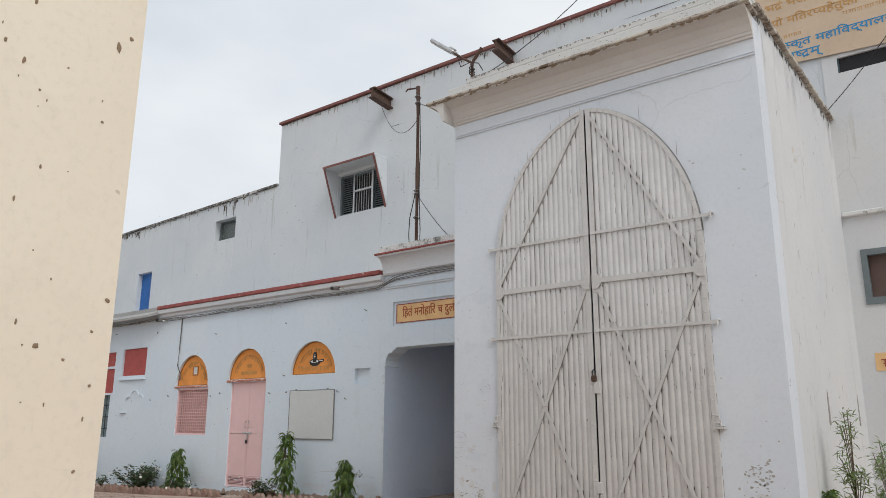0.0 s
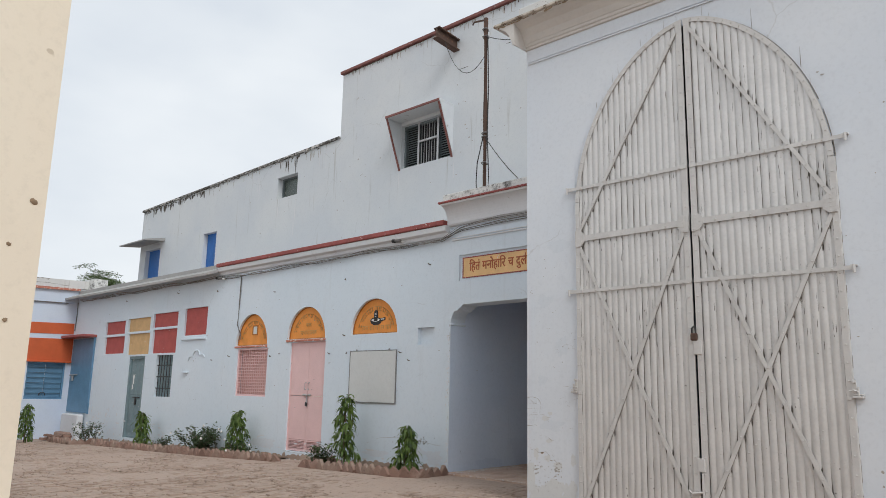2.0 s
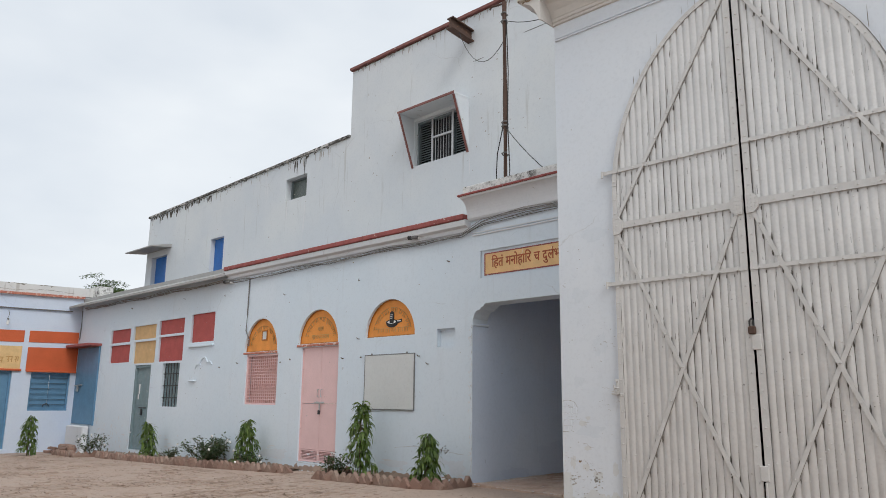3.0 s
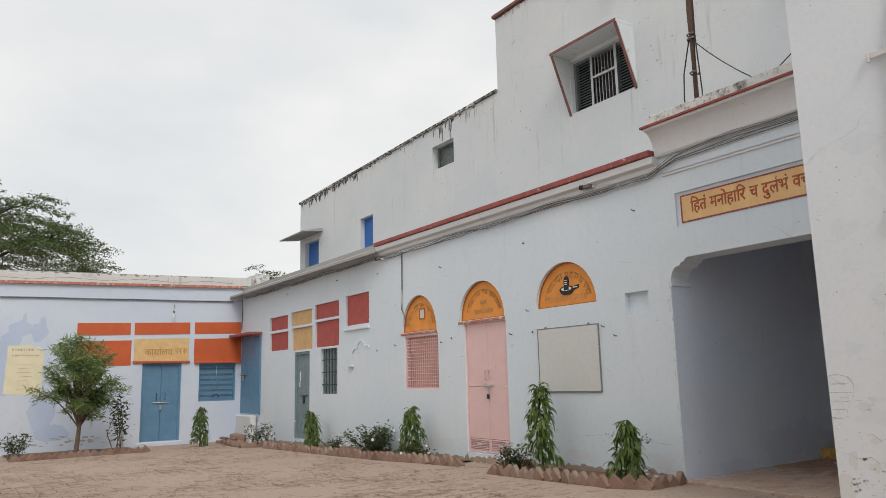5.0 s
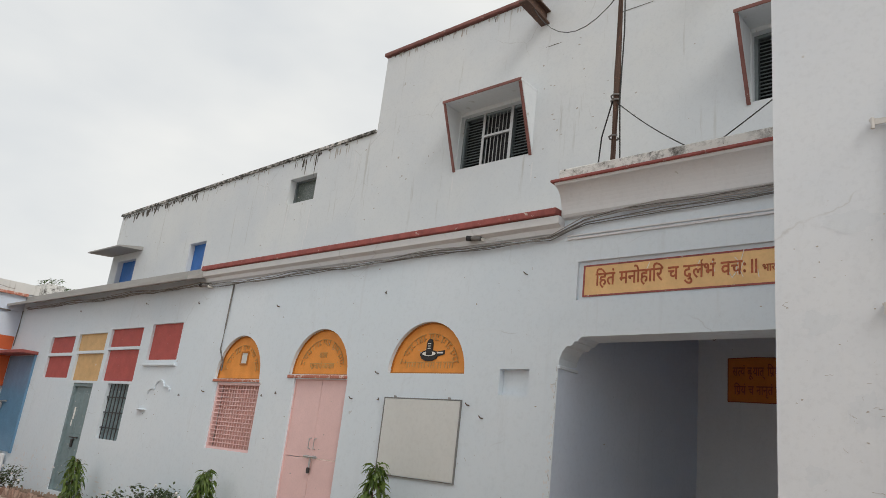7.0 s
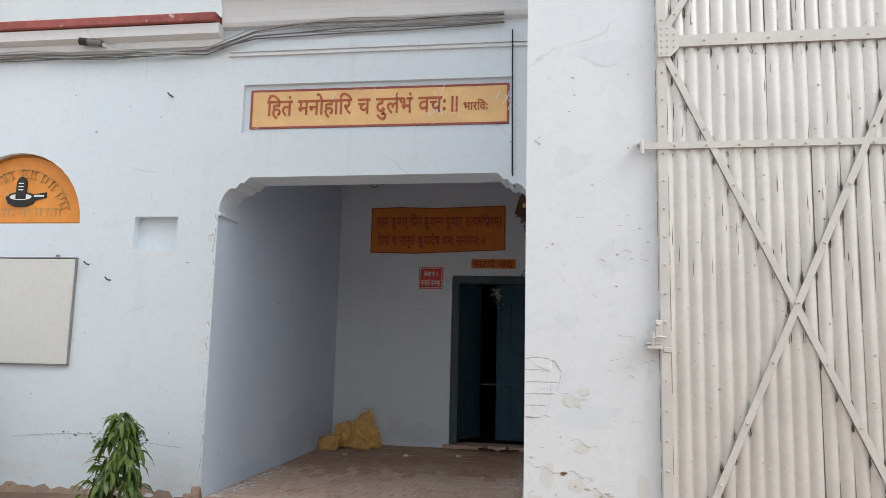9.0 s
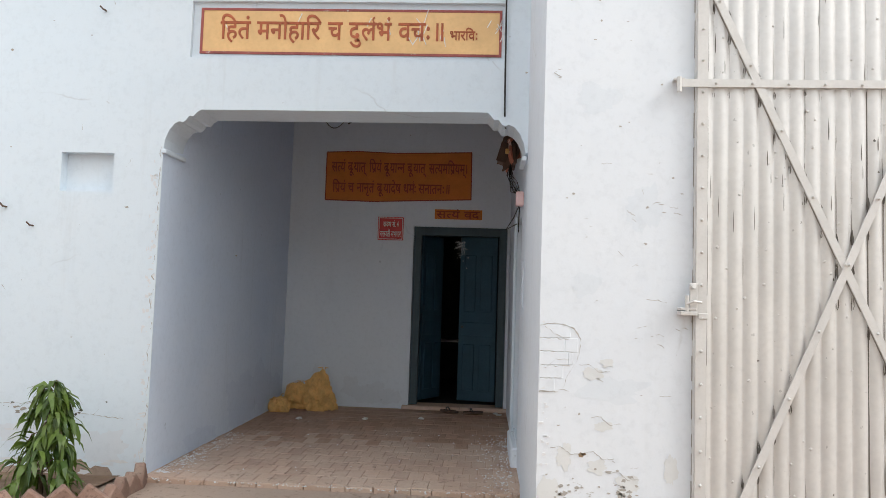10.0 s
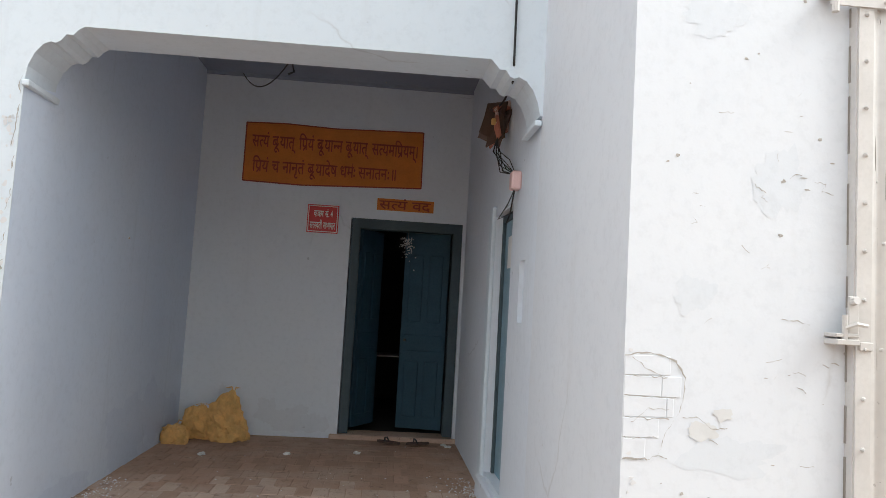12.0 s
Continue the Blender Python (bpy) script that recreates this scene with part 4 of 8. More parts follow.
# ---------------------------------------------------------------- lunettes
def lunette(x0, x1, z0, z1, label, seed):
    g = whole("lunette_panel", label, "lunette", "orange lunettes of the facade")
    a = arch(x0 - 0.005, x1 + 0.005, z0 - 0.005, z1 + 0.005, 28)
    part("panel", sheet(a, [], "y", FY + 0.07, FY + 0.13), M_LUNETTE, g)
    rim_in = arch(x0 + 0.02, x1 - 0.02, z0 + 0.02, z1 - 0.02, 28)
    part("rim", sheet(arch(x0 + 0.002, x1 - 0.002, z0 + 0.002, z1 - 0.002, 28), [rim_in], "y", FY + 0.052, FY + 0.072), M_OCHRE_LETTER, g, "darker ochre painted rim")
    c, r, h = (x0 + x1) / 2, (x1 - x0) / 2, z1 - z0
    rnd = random.Random(seed)
    bm = bmesh.new()
    n = 27
    for i in range(1, n):
        if i % 5 == 0:
            continue
        th = math.pi * (0.08 + 0.84 * i / n)
        for s in range(2):
            t0 = th + rnd.uniform(-0.02, 0.02)
            rr = 0.78 if s == 0 else 0.68
            px, pz = c + r * rr * math.cos(t0), z0 + h * rr * math.sin(t0)
            tang = (-math.sin(t0), math.cos(t0) * h / r)
            if s == 0:
                bar(bm, (px - tang[0] * 0.03, pz - tang[1] * 0.035), (px + tang[0] * 0.035, pz + tang[1] * 0.035), 0.010, FY + 0.056, FY + 0.072)
                ln = rnd.choice((0.05, 0.07, 0.085))
                bar(bm, (px, pz), (px - math.cos(t0) * ln, pz - math.sin(t0) * ln), 0.009, FY + 0.058, FY + 0.072)
            elif rnd.random() < 0.7:
                bar(bm, (px - tang[0] * 0.028, pz - tang[1] * 0.028), (px, pz + rnd.uniform(-0.02, 0.03)), 0.009, FY + 0.057, FY + 0.072)
    part("arched_writing", bm, M_FADED_LETTER, g, "worn raised ochre writing")["kind"] = "stuff"
    return g


lun_a = lunette(-16.27, -14.97, 2.26, 2.98, "orange ochre lunette with worn raised writing and a white square", 1)
sq = bmesh.new()
sheet(rect(-15.68, -15.47, 2.50, 2.72), [rect(-15.655, -15.495, 2.525, 2.695)], "y", FY + 0.055, FY + 0.07, sq)
part("square_frame", sq, M_OCHRE_LETTER, lun_a)
part("white_square", boxes((-15.655, -15.495, FY + 0.064, FY + 0.071, 2.525, 2.695)), M_BOARD, lun_a, "faded white square")
lun_b = lunette(-14.21, -12.89, 2.345, 3.02, "orange ochre lunette with raised letters above the pink door", 2)
lettering("letters", "पा~|चा|य^|-क|{क}|ष", M_FADED_LETTER, lun_b, -13.83, -13.27, 2.43, 2.55, FY + 0.07, label="raised ochre letters")
lettering("letters", "क|{क}|ष", M_FADED_LETTER, lun_b, -13.64, -13.46, 2.60, 2.68, FY + 0.07)
lun_c = lunette(-12.08, -10.75, 2.375, 3.045, "orange ochre lunette with a dark painted emblem and writing", 3)
part("lower_writing", strokes(bmesh.new(), -11.83, -11.0, 2.45, 0.085, FY + 0.07, seed=5), M_FADED_LETTER, lun_c)
bm = bmesh.new()
sheet([(-11.42 + 0.16 * math.cos(k * math.pi / 8), 2.63 + 0.055 * math.sin(k * math.pi / 8)) for k in range(16)], [], "y", FY + 0.056, FY + 0.07, bm)
sheet([(-11.57, 2.62), (-11.27, 2.62), (-11.29, 2.575), (-11.36, 2.545), (-11.48, 2.545), (-11.55, 2.575)], [], "y", FY + 0.0575, FY + 0.07, bm)
sheet([(-11.30, 2.66), (-11.16, 2.68), (-11.16, 2.63), (-11.29, 2.60)], [], "y", FY + 0.0590, FY + 0.07, bm)
sheet(rect(-11.47, -11.37, 2.64, 2.76) [:2] + arch(-11.47, -11.37, 2.76, 2.83, 8), [], "y", FY + 0.05, FY + 0.07, bm)
em = part("emblem", bm, M_BLACK, lun_c, "black painted emblem of a rounded stone on a basin")
bm = bmesh.new()
sheet([(-11.42 + 0.115 * math.cos(k * math.pi / 8), 2.637 + 0.03 * math.sin(k * math.pi / 8)) for k in range(16)], [rect(-11.475, -11.365, 2.615, 2.66)], "y", FY + 0.053, FY + 0.055, bm)
sheet(rect(-11.28, -11.18, 2.638, 2.655), [], "y", FY + 0.055, FY + 0.058, bm)
for z in (2.70, 2.73, 2.76):
    box(bm, -11.445, -11.395, FY + 0.046, FY + 0.049, z, z + 0.01)
part("highlight", bm, M_WHITELETTER, em, "pale painted lines")

structure("trim_lunette", boxes((-14.23, -12.87, FY - 0.02, FY + 0.02, 2.29, 2.336), bevel=0.008), M_LEDGE, "red-orange ledge under the lunette", "trim")
structure("trim_lunette_small", boxes((-16.29, -14.95, FY - 0.02, FY + 0.02, 2.21, 2.252), bevel=0.008), M_LEDGE, "orange ledge under the lunette", "trim")

# ---------------------------------------------------------------- pink door and pink grille
d = tagged(whole("door_1", "closed pale pink double door with a padlocked bolt", "door"), kind="structure")
xc = -13.45
for s, (x0, x1) in enumerate(((-14.05, xc - 0.003), (xc + 0.003, -12.87))):
    leaf = part("door_leaf", boxes((x0, x1, FY + 0.05, FY + 0.09, 0.30, 1.172), (x0, x1, FY + 0.05, FY + 0.09, 1.180, 2.27), bevel=0.003), M_PINK, d)
    bm = bmesh.new()
    sheet(rect(x0, x1, 0.07, 0.295), [rect(x0 + 0.03, x1 - 0.03, 0.10, 0.27)], "y", FY + 0.045, FY + 0.09, bm)
    part("vent_frame", bm, M_PINK, leaf)
    for k in range(6):
        z = 0.108 + k * 0.028
        part("vent_slat", sheet([(FY + 0.048, z), (FY + 0.078, z + 0.018), (FY + 0.080, z + 0.014), (FY + 0.05, z - 0.004)], [], "x", x0 + 0.03, x1 - 0.03), M_PINK, leaf)
    # black sheet painted in for the shade behind the slats
    part("vent_backing", boxes((x0 + 0.02, x1 - 0.02, FY + 0.1, FY + 0.12, 0.09, 0.28)), M_DARKSHADE, leaf)
    hx = xc + (-0.055 if s == 0 else 0.055)
    part("handle", tube(bmesh.new(), [(hx, FY + 0.05, 1.30), (hx, FY + 0.015, 1.31), (hx, FY + 0.015, 1.44), (hx, FY + 0.05, 1.45)], 0.009), M_GALV, leaf, "steel pull handle")
part("door_frame", boxes((-14.075, -14.05, FY + 0.03, FY + 0.12, 0.05, 2.285), (-12.87, -12.845, FY + 0.03, FY + 0.12, 0.05, 2.285), (-14.05, -12.87, FY + 0.03, FY + 0.12, 2.27, 2.29)), M_PINK, d)
part("bolt", tube(bmesh.new(), [(xc - 0.14, FY + 0.025, 1.195), (xc + 0.16, FY + 0.025, 1.195)], 0.012), M_GALV, d, "steel sliding bolt")
part("bolt_plate", boxes((xc - 0.11, xc - 0.05, FY + 0.03, FY + 0.05, 1.175, 1.215), (xc + 0.05, xc + 0.11, FY + 0.03, FY + 0.05, 1.175, 1.215), (xc + 0.0, xc + 0.03, FY + 0.02, FY + 0.03, 1.05, 1.2)), M_GALV, d)
part("padlock", boxes((xc - 0.02, xc + 0.04, FY + 0.005, FY + 0.035, 0.97, 1.05), bevel=0.01), M_IRON, d, "dark iron padlock")
structure("threshold", boxes((-14.05, -12.87, FY - 0.002, FY + 0.05, -0.3, 0.055), bevel=0.012), M_WALL, "low plaster step under the pink door", "step")

w = tagged(whole("window_1", "salmon pink barred window with a fine square grille", "window"), kind="structure")
part("backing", boxes((-16.16, -14.92, FY + 0.14, FY + 0.18, 1.13, 2.2)), M_PINKGRILLE, w)
part("window_frame", sheet(rect(-16.165, -14.915, 1.125, 2.205), [rect(-16.12, -14.96, 1.17, 2.16)], "y", FY + 0.02, FY + 0.10), M_PINK, w)
bm = bmesh.new()
for k in range(1, 15):
    x = -16.12 + 1.16 * k / 15
    tube(bm, [(x, FY + 0.05, 1.15), (x, FY + 0.05, 2.18)], 0.008, 5)
for k in range(1, 15):
    z = 1.17 + 0.99 * k / 15
    tube(bm, [(-16.14, FY + 0.038, z), (-14.94, FY + 0.038, z)], 0.008, 5)
part("grille", bm, M_PINK, w, "welded salmon pink square bars")

# ---------------------------------------------------------------- white board
b = whole("notice_board", "large pale grey blank notice board in a thin metal frame", "notice board")
part("board", boxes((-12.03, -10.745, FY - 0.022, FY - 0.002, 1.105, 2.045)), M_BOARD, b)
part("board_frame", sheet(rect(-12.045, -10.73, 1.09, 2.06), [rect(-12.036, -10.739, 1.099, 2.051)], "y", FY - 0.026, FY - 0.001), M_ALU, b, "thin grey aluminium frame")
for x in (-11.86, -10.93):
    part("hanger", boxes((x - 0.015, x + 0.015, FY - 0.025, FY, 2.055, 2.085), bevel=0.004), M_ALU, b)

# ---------------------------------------------------------------- grey double door, barred window, relief
d = tagged(whole("door_2", "narrow weathered grey-green double door with a padlock", "door"), kind="structure")
part("door_frame", sheet([(-21.90, -0.12), (-21.82, -0.12), (-21.82, 2.04), (-20.98, 2.04), (-20.98, -0.12), (-20.90, -0.12), (-20.90, 2.11), (-21.90, 2.11)], [], "y", FY + 0.02, FY + 0.14), M_GREYDOOR, d)
for x0, x1 in ((-21.82, -21.405), (-21.395, -20.98)):
    leaf = part("door_leaf", boxes((x0, x1, FY + 0.07, FY + 0.11, -0.10, 2.04), bevel=0.004), M_GREYDOOR, d)
    for z0, z1 in ((0.05, 0.9), (1.05, 1.9)):
        part("panel", boxes((x0 + 0.07, x1 - 0.07, FY + 0.06, FY + 0.075, z0, z1), bevel=0.006), M_GREYDOOR, leaf)
part("bolt", tube(bmesh.new(), [(-21.55, FY + 0.05, 0.98), (-21.15, FY + 0.05, 0.98)], 0.014), M_IRON, d)
part("padlock", boxes((-21.40, -21.33, FY + 0.02, FY + 0.06, 0.78, 0.95), bevel=0.012), M_IRON, d)
part("paper_scrap", boxes((-21.65, -21.58, FY + 0.055, FY + 0.059, 1.35, 1.6), (-21.68, -21.62, FY + 0.055, FY + 0.058, 1.2, 1.33)), M_WHITEPAPER, d, "torn white paper scraps")
w = tagged(whole("window_2", "barred window with weathered grey shutters", "window"), kind="structure")
part("shutter", boxes((-20.22, -19.765, FY + 0.10, FY + 0.13, 1.03, 2.12), bevel=0.004), M_GREYDOOR, w)
part("shutter", boxes((-19.755, -19.29, FY + 0.10, FY + 0.13, 1.03, 2.12), bevel=0.004), M_GREYDOOR, w)
for k in range(6):
    x = -20.14 + 0.155 * k
    part("bar", tube(bmesh.new(), [(x, FY + 0.05, 1.03), (x, FY + 0.05, 2.12)], 0.011), M_IRON, w)
for z in (1.25, 1.55, 1.85):
    part("cross_bar", boxes((-20.22, -19.29, FY + 0.04, FY + 0.05, z - 0.012, z + 0.012)), M_IRON, w)

bm = bmesh.new()
for pts in ([(-18.06 + 0.17 * math.cos(math.radians(a)), 2.06 + 0.15 * math.sin(math.radians(a))) for a in range(10, 171, 20)],
            [(-18.30 + 0.17 * math.cos(math.radians(a)), 1.93 + 0.13 * math.sin(math.radians(a))) for a in range(60, 171, 22)],
            [(-17.80 + 0.15 * math.cos(math.radians(a)), 2.00 + 0.10 * math.sin(math.radians(a))) for a in range(20, 110, 22)]):
    for p, q in zip(pts, pts[1:]):
        bar(bm, p, q, 0.03, FY - 0.025, FY + 0.01)
structure("trim_relief", bm, M_WALL, "small three-lobed plaster arch relief", "trim")
structure("trim_shelf", boxes((-18.68, -18.40, FY - 0.06, FY + 0.02, 1.64, 1.67), bevel=0.008), M_WALL, "tiny plaster shelf", "trim")

# ---------------------------------------------------------------- corner door with canopy and steps
d = tagged(whole("door_3", "plain steel-blue corner door above two steps", "door"), kind="structure")
part("door_leaf", boxes((-26.10, -24.46, FY - 0.03, FY + 0.02, 0.44, 2.72), bevel=0.006), M_BLUE, d)
part("door_frame", boxes((-24.46, -24.40, FY - 0.05, FY + 0.02, 0.42, 2.75)), M_BLUE, d)
part("bolt", tube(bmesh.new(), [(-26.05, FY - 0.06, 1.58), (-25.45, FY - 0.06, 1.60)], 0.022), M_GALV, d, "pale steel bolt")
part("padlock", boxes((-25.85, -25.72, FY - 0.09, FY - 0.04, 1.40, 1.56), bevel=0.015), M_GALV, d)
can = tagged(mesh_ob("door_canopy", boxes((-26.19, -24.34, FY - 0.40, FY, 2.74, 2.82), bevel=0.012), M_REDTRIM), "thin red-edged concrete canopy over the corner door", "canopy", kind="structure")
st = tagged(whole("corner_steps", "two worn plastered steps below the corner door", "steps"), kind="structure")
part("step", boxes((-25.85, -24.55, 10.06, FY - 0.06, -0.5, 0.40), bevel=0.03), M_CORNICE, st)
part("step", boxes((-25.6, -24.85, 9.80, 10.06, -0.5, -0.14), bevel=0.04), M_EDGEBRICK, st)

# ---------------------------------------------------------------- wing doors and windows
def wing_door(y0, y1, z0, z1, name, mat, label):
    g = tagged(whole(name, label, "door"), kind="structure")
    x = WX - 0.10
    part("door_frame", sheet([(y0, z0), (y0 + 0.06, z0), (y0 + 0.06, z1 - 0.06), (y1 - 0.06, z1 - 0.06), (y1 - 0.06, z0), (y1, z0), (y1, z1), (y0, z1)], [], "x", x + 0.04, x - 0.06), mat, g)
    c = (y0 + y1) / 2
    for a, e in ((y0 + 0.06, c - 0.004), (c + 0.004, y1 - 0.06)):
        leaf = part("door_leaf", boxes((x - 0.03, x + 0.01, a, e, z0 + 0.01, z1 - 0.06), bevel=0.004), mat, g)
        part("handle", tube(bmesh.new(), [(x + 0.01, (a + e) / 2 + (0.13 if a < c - 0.1 else -0.13), z0 + 1.18), (x + 0.05, (a + e) / 2 + (0.13 if a < c - 0.1 else -0.13), z0 + 1.2), (x + 0.05, (a + e) / 2 + (0.13 if a < c - 0.1 else -0.13), z0 + 1.36), (x + 0.01, (a + e) / 2 + (0.13 if a < c - 0.1 else -0.13), z0 + 1.38)], 0.013), M_IRON, leaf)
    part("bolt", tube(bmesh.new(), [(x + 0.03, c - 0.22, z0 + 1.1), (x + 0.03, c + 0.25, z0 + 1.1)], 0.018), M_GALV, g)
    part("padlock", boxes((x + 0.02, x + 0.06, c - 0.04, c + 0.04, z0 + 0.88, z0 + 1.02), bevel=0.015), M_GALV, g)
    return g


wing_door(7.38, 8.50, -0.27, 1.98, "door_4", M_BLUE, "closed steel-blue double door with a padlock")
pd = wing_door(2.28, 3.40, -0.27, 1.98, "door_5", M_BLUE_OLD, "worn pale blue double door with pasted papers")
for y0, y1 in ((2.52, 2.74), (2.98, 3.28)):
    part("paper", boxes((WX - 0.088, WX - 0.085, y0, y1, 1.42, 1.72)), M_WHITEPAPER, pd, "pasted white paper notice")
w = tagged(whole("window_3", "closed steel-blue shuttered window with flat bars", "window"), kind="structure")
part("window_frame", sheet(rect(9.02, 10.15, 0.82, 1.96), [rect(9.07, 10.10, 0.87, 1.91)], "x", WX - 0.05, WX - 0.14), M_BLUE, w)
for y0, y1 in ((9.07, 9.58), (9.59, 10.10)):
    part("shutter", boxes((WX - 0.13, WX - 0.10, y0, y1, 0.87, 1.91), bevel=0.004), M_BLUE, w)
for k in range(6):
    z = 1.00 + 0.16 * k
    part("bar", boxes((WX - 0.075, WX - 0.06, 9.05, 10.12, z - 0.006, z + 0.006)), M_TEALFRAME, w)
part("handle", tube(bmesh.new(), [(WX - 0.05, 9.55 + 0.10 * math.cos(a * math.pi / 6), 0.93 + 0.10 * math.sin(a * math.pi / 6)) for a in range(7)], 0.012), M_IRON, w)
structure("trim_wing_door", boxes((WX - 0.01, WX + 0.07, 7.10, 8.72, 1.985, 2.045), bevel=0.01), M_ORANGE_RED, "thin red ledge over the blue door", "trim")
structure("trim_wing_window", boxes((WX - 0.01, WX + 0.10, 8.86, 10.33, 1.965, 2.02), bevel=0.01), M_ORANGE_RED, "thin red ledge over the blue window", "trim")
structure("trim_wing_left", boxes((WX - 0.01, WX + 0.08, 2.2, 3.5, 1.985, 2.04), bevel=0.01), M_REDTRIM, "dark red ledge over the worn door", "trim")
structure("wing_step", boxes((WX - 0.02, WX + 0.12, 2.1, 3.75, -0.6, -0.28), (WX - 0.02, WX + 0.03, 7.3, 8.6, -0.6, -0.285), bevel=0.015), M_WING, "low pale plaster door step", "step")
s = whole("painted_sign", "peeling ochre-yellow sign painted above the worn door", "sign")
part("sign_panel", sheet([(1.90, 2.06), (2.22, 2.05), (3.42, 1.99), (3.63, 1.95), (3.60, 2.965), (1.88, 2.93)], [], "x", WX + 0.010, WX - 0.01), M_YELLOW, s)
part("writing", strokes(strokes(strokes(bmesh.new(), 2.05, 3.48, 2.47, 0.15, WX + 0.011, "x", 8), 2.45, 3.1, 2.74, 0.10, WX + 0.011, "x", 9), 2.4, 2.85, 2.22, 0.11, WX + 0.011, "x", 10), M_CREAM_LETTER, s, "flaked pale writing")["kind"] = "stuff"
s = whole("door_sign_letters", "raised ochre writing on the yellow panel above the blue door", "lettering")
lettering("letters", "का|या^|लय", M_FADED_LETTER, s, 7.42, 8.22, 2.21, 2.44, WX + 0.0125, "x", 0.008)
part("writing", strokes(bmesh.new(), 8.28, 8.62, 2.24, 0.17, WX + 0.0125, "x", 4, 0.006), M_FADED_LETTER, s)["kind"] = "stuff"
s = whole("wall_poster", "faded yellowish printed paper notice pasted on the wing", "poster")
part("paper", sheet([(3.90, 1.20), (4.78, 1.16), (4.82, 2.36), (4.62, 2.40), (4.55, 2.50), (3.95, 2.48)], [], "x", WX + 0.006, WX - 0.004), M_PAPER, s)
bm = bmesh.new()
strokes(bm, 4.03, 4.58, 2.34, 0.055, WX + 0.007, "x", 1, 0.002)
strokes(bm, 4.05, 4.70, 2.19, 0.045, WX + 0.007, "x", 2, 0.002)
part("printing", bm, M_CABLE, s, "grey printed heading")["kind"] = "stuff"
part("folded_corner", sheet([(4.62, 2.40), (4.82, 2.36), (4.60, 2.47)], [], "x", WX + 0.03, WX + 0.022), M_WHITEPAPER, s, "loose folded corner")
bm = bmesh.new()
for k in range(7):
    box(bm, WX + 0.007, WX + 0.008, 4.20 + 0.05 * (k % 2), 4.56 - 0.05 * (k % 3), 1.32 + 0.11 * k, 1.327 + 0.11 * k)
part("small_print", bm, M_FADED_LETTER, s)["kind"] = "stuff"
bm = tube(bmesh.new(), [(WX + 0.045, -6.0 + 0.4 * i, 3.645 + 0.0145 * 0.4 * i + 0.004 * math.sin(i)) for i in range(41)], 0.018, 6)
c = whole("conduit", "thin dark cable conduit along the wing", "conduit")
part("pipe", bm, M_CABLE, c)
L = whole("bulb_holder", "bare bulb holder with a drooping wire on the wing", "lamp")
part("holder", tube(bmesh.new(), [(WX, 8.20, 3.52), (WX + 0.16, 8.18, 3.50), (WX + 0.18, 8.17, 3.44)], 0.022), M_CABLE, L)
part("bulb", tube(bmesh.new(), [(WX + 0.18, 8.17, 3.44), (WX + 0.185, 8.165, 3.40), (WX + 0.19, 8.16, 3.32)], 0.045, 8, True, 0.03), M_WHITELETTER, L, "white glass bulb")
part("wire", tube(bmesh.new(), [(WX + 0.01, 8.2, 3.76), (WX + 0.06, 8.22, 3.65), (WX + 0.02, 8.2, 3.54)], 0.008), M_CABLE, L)

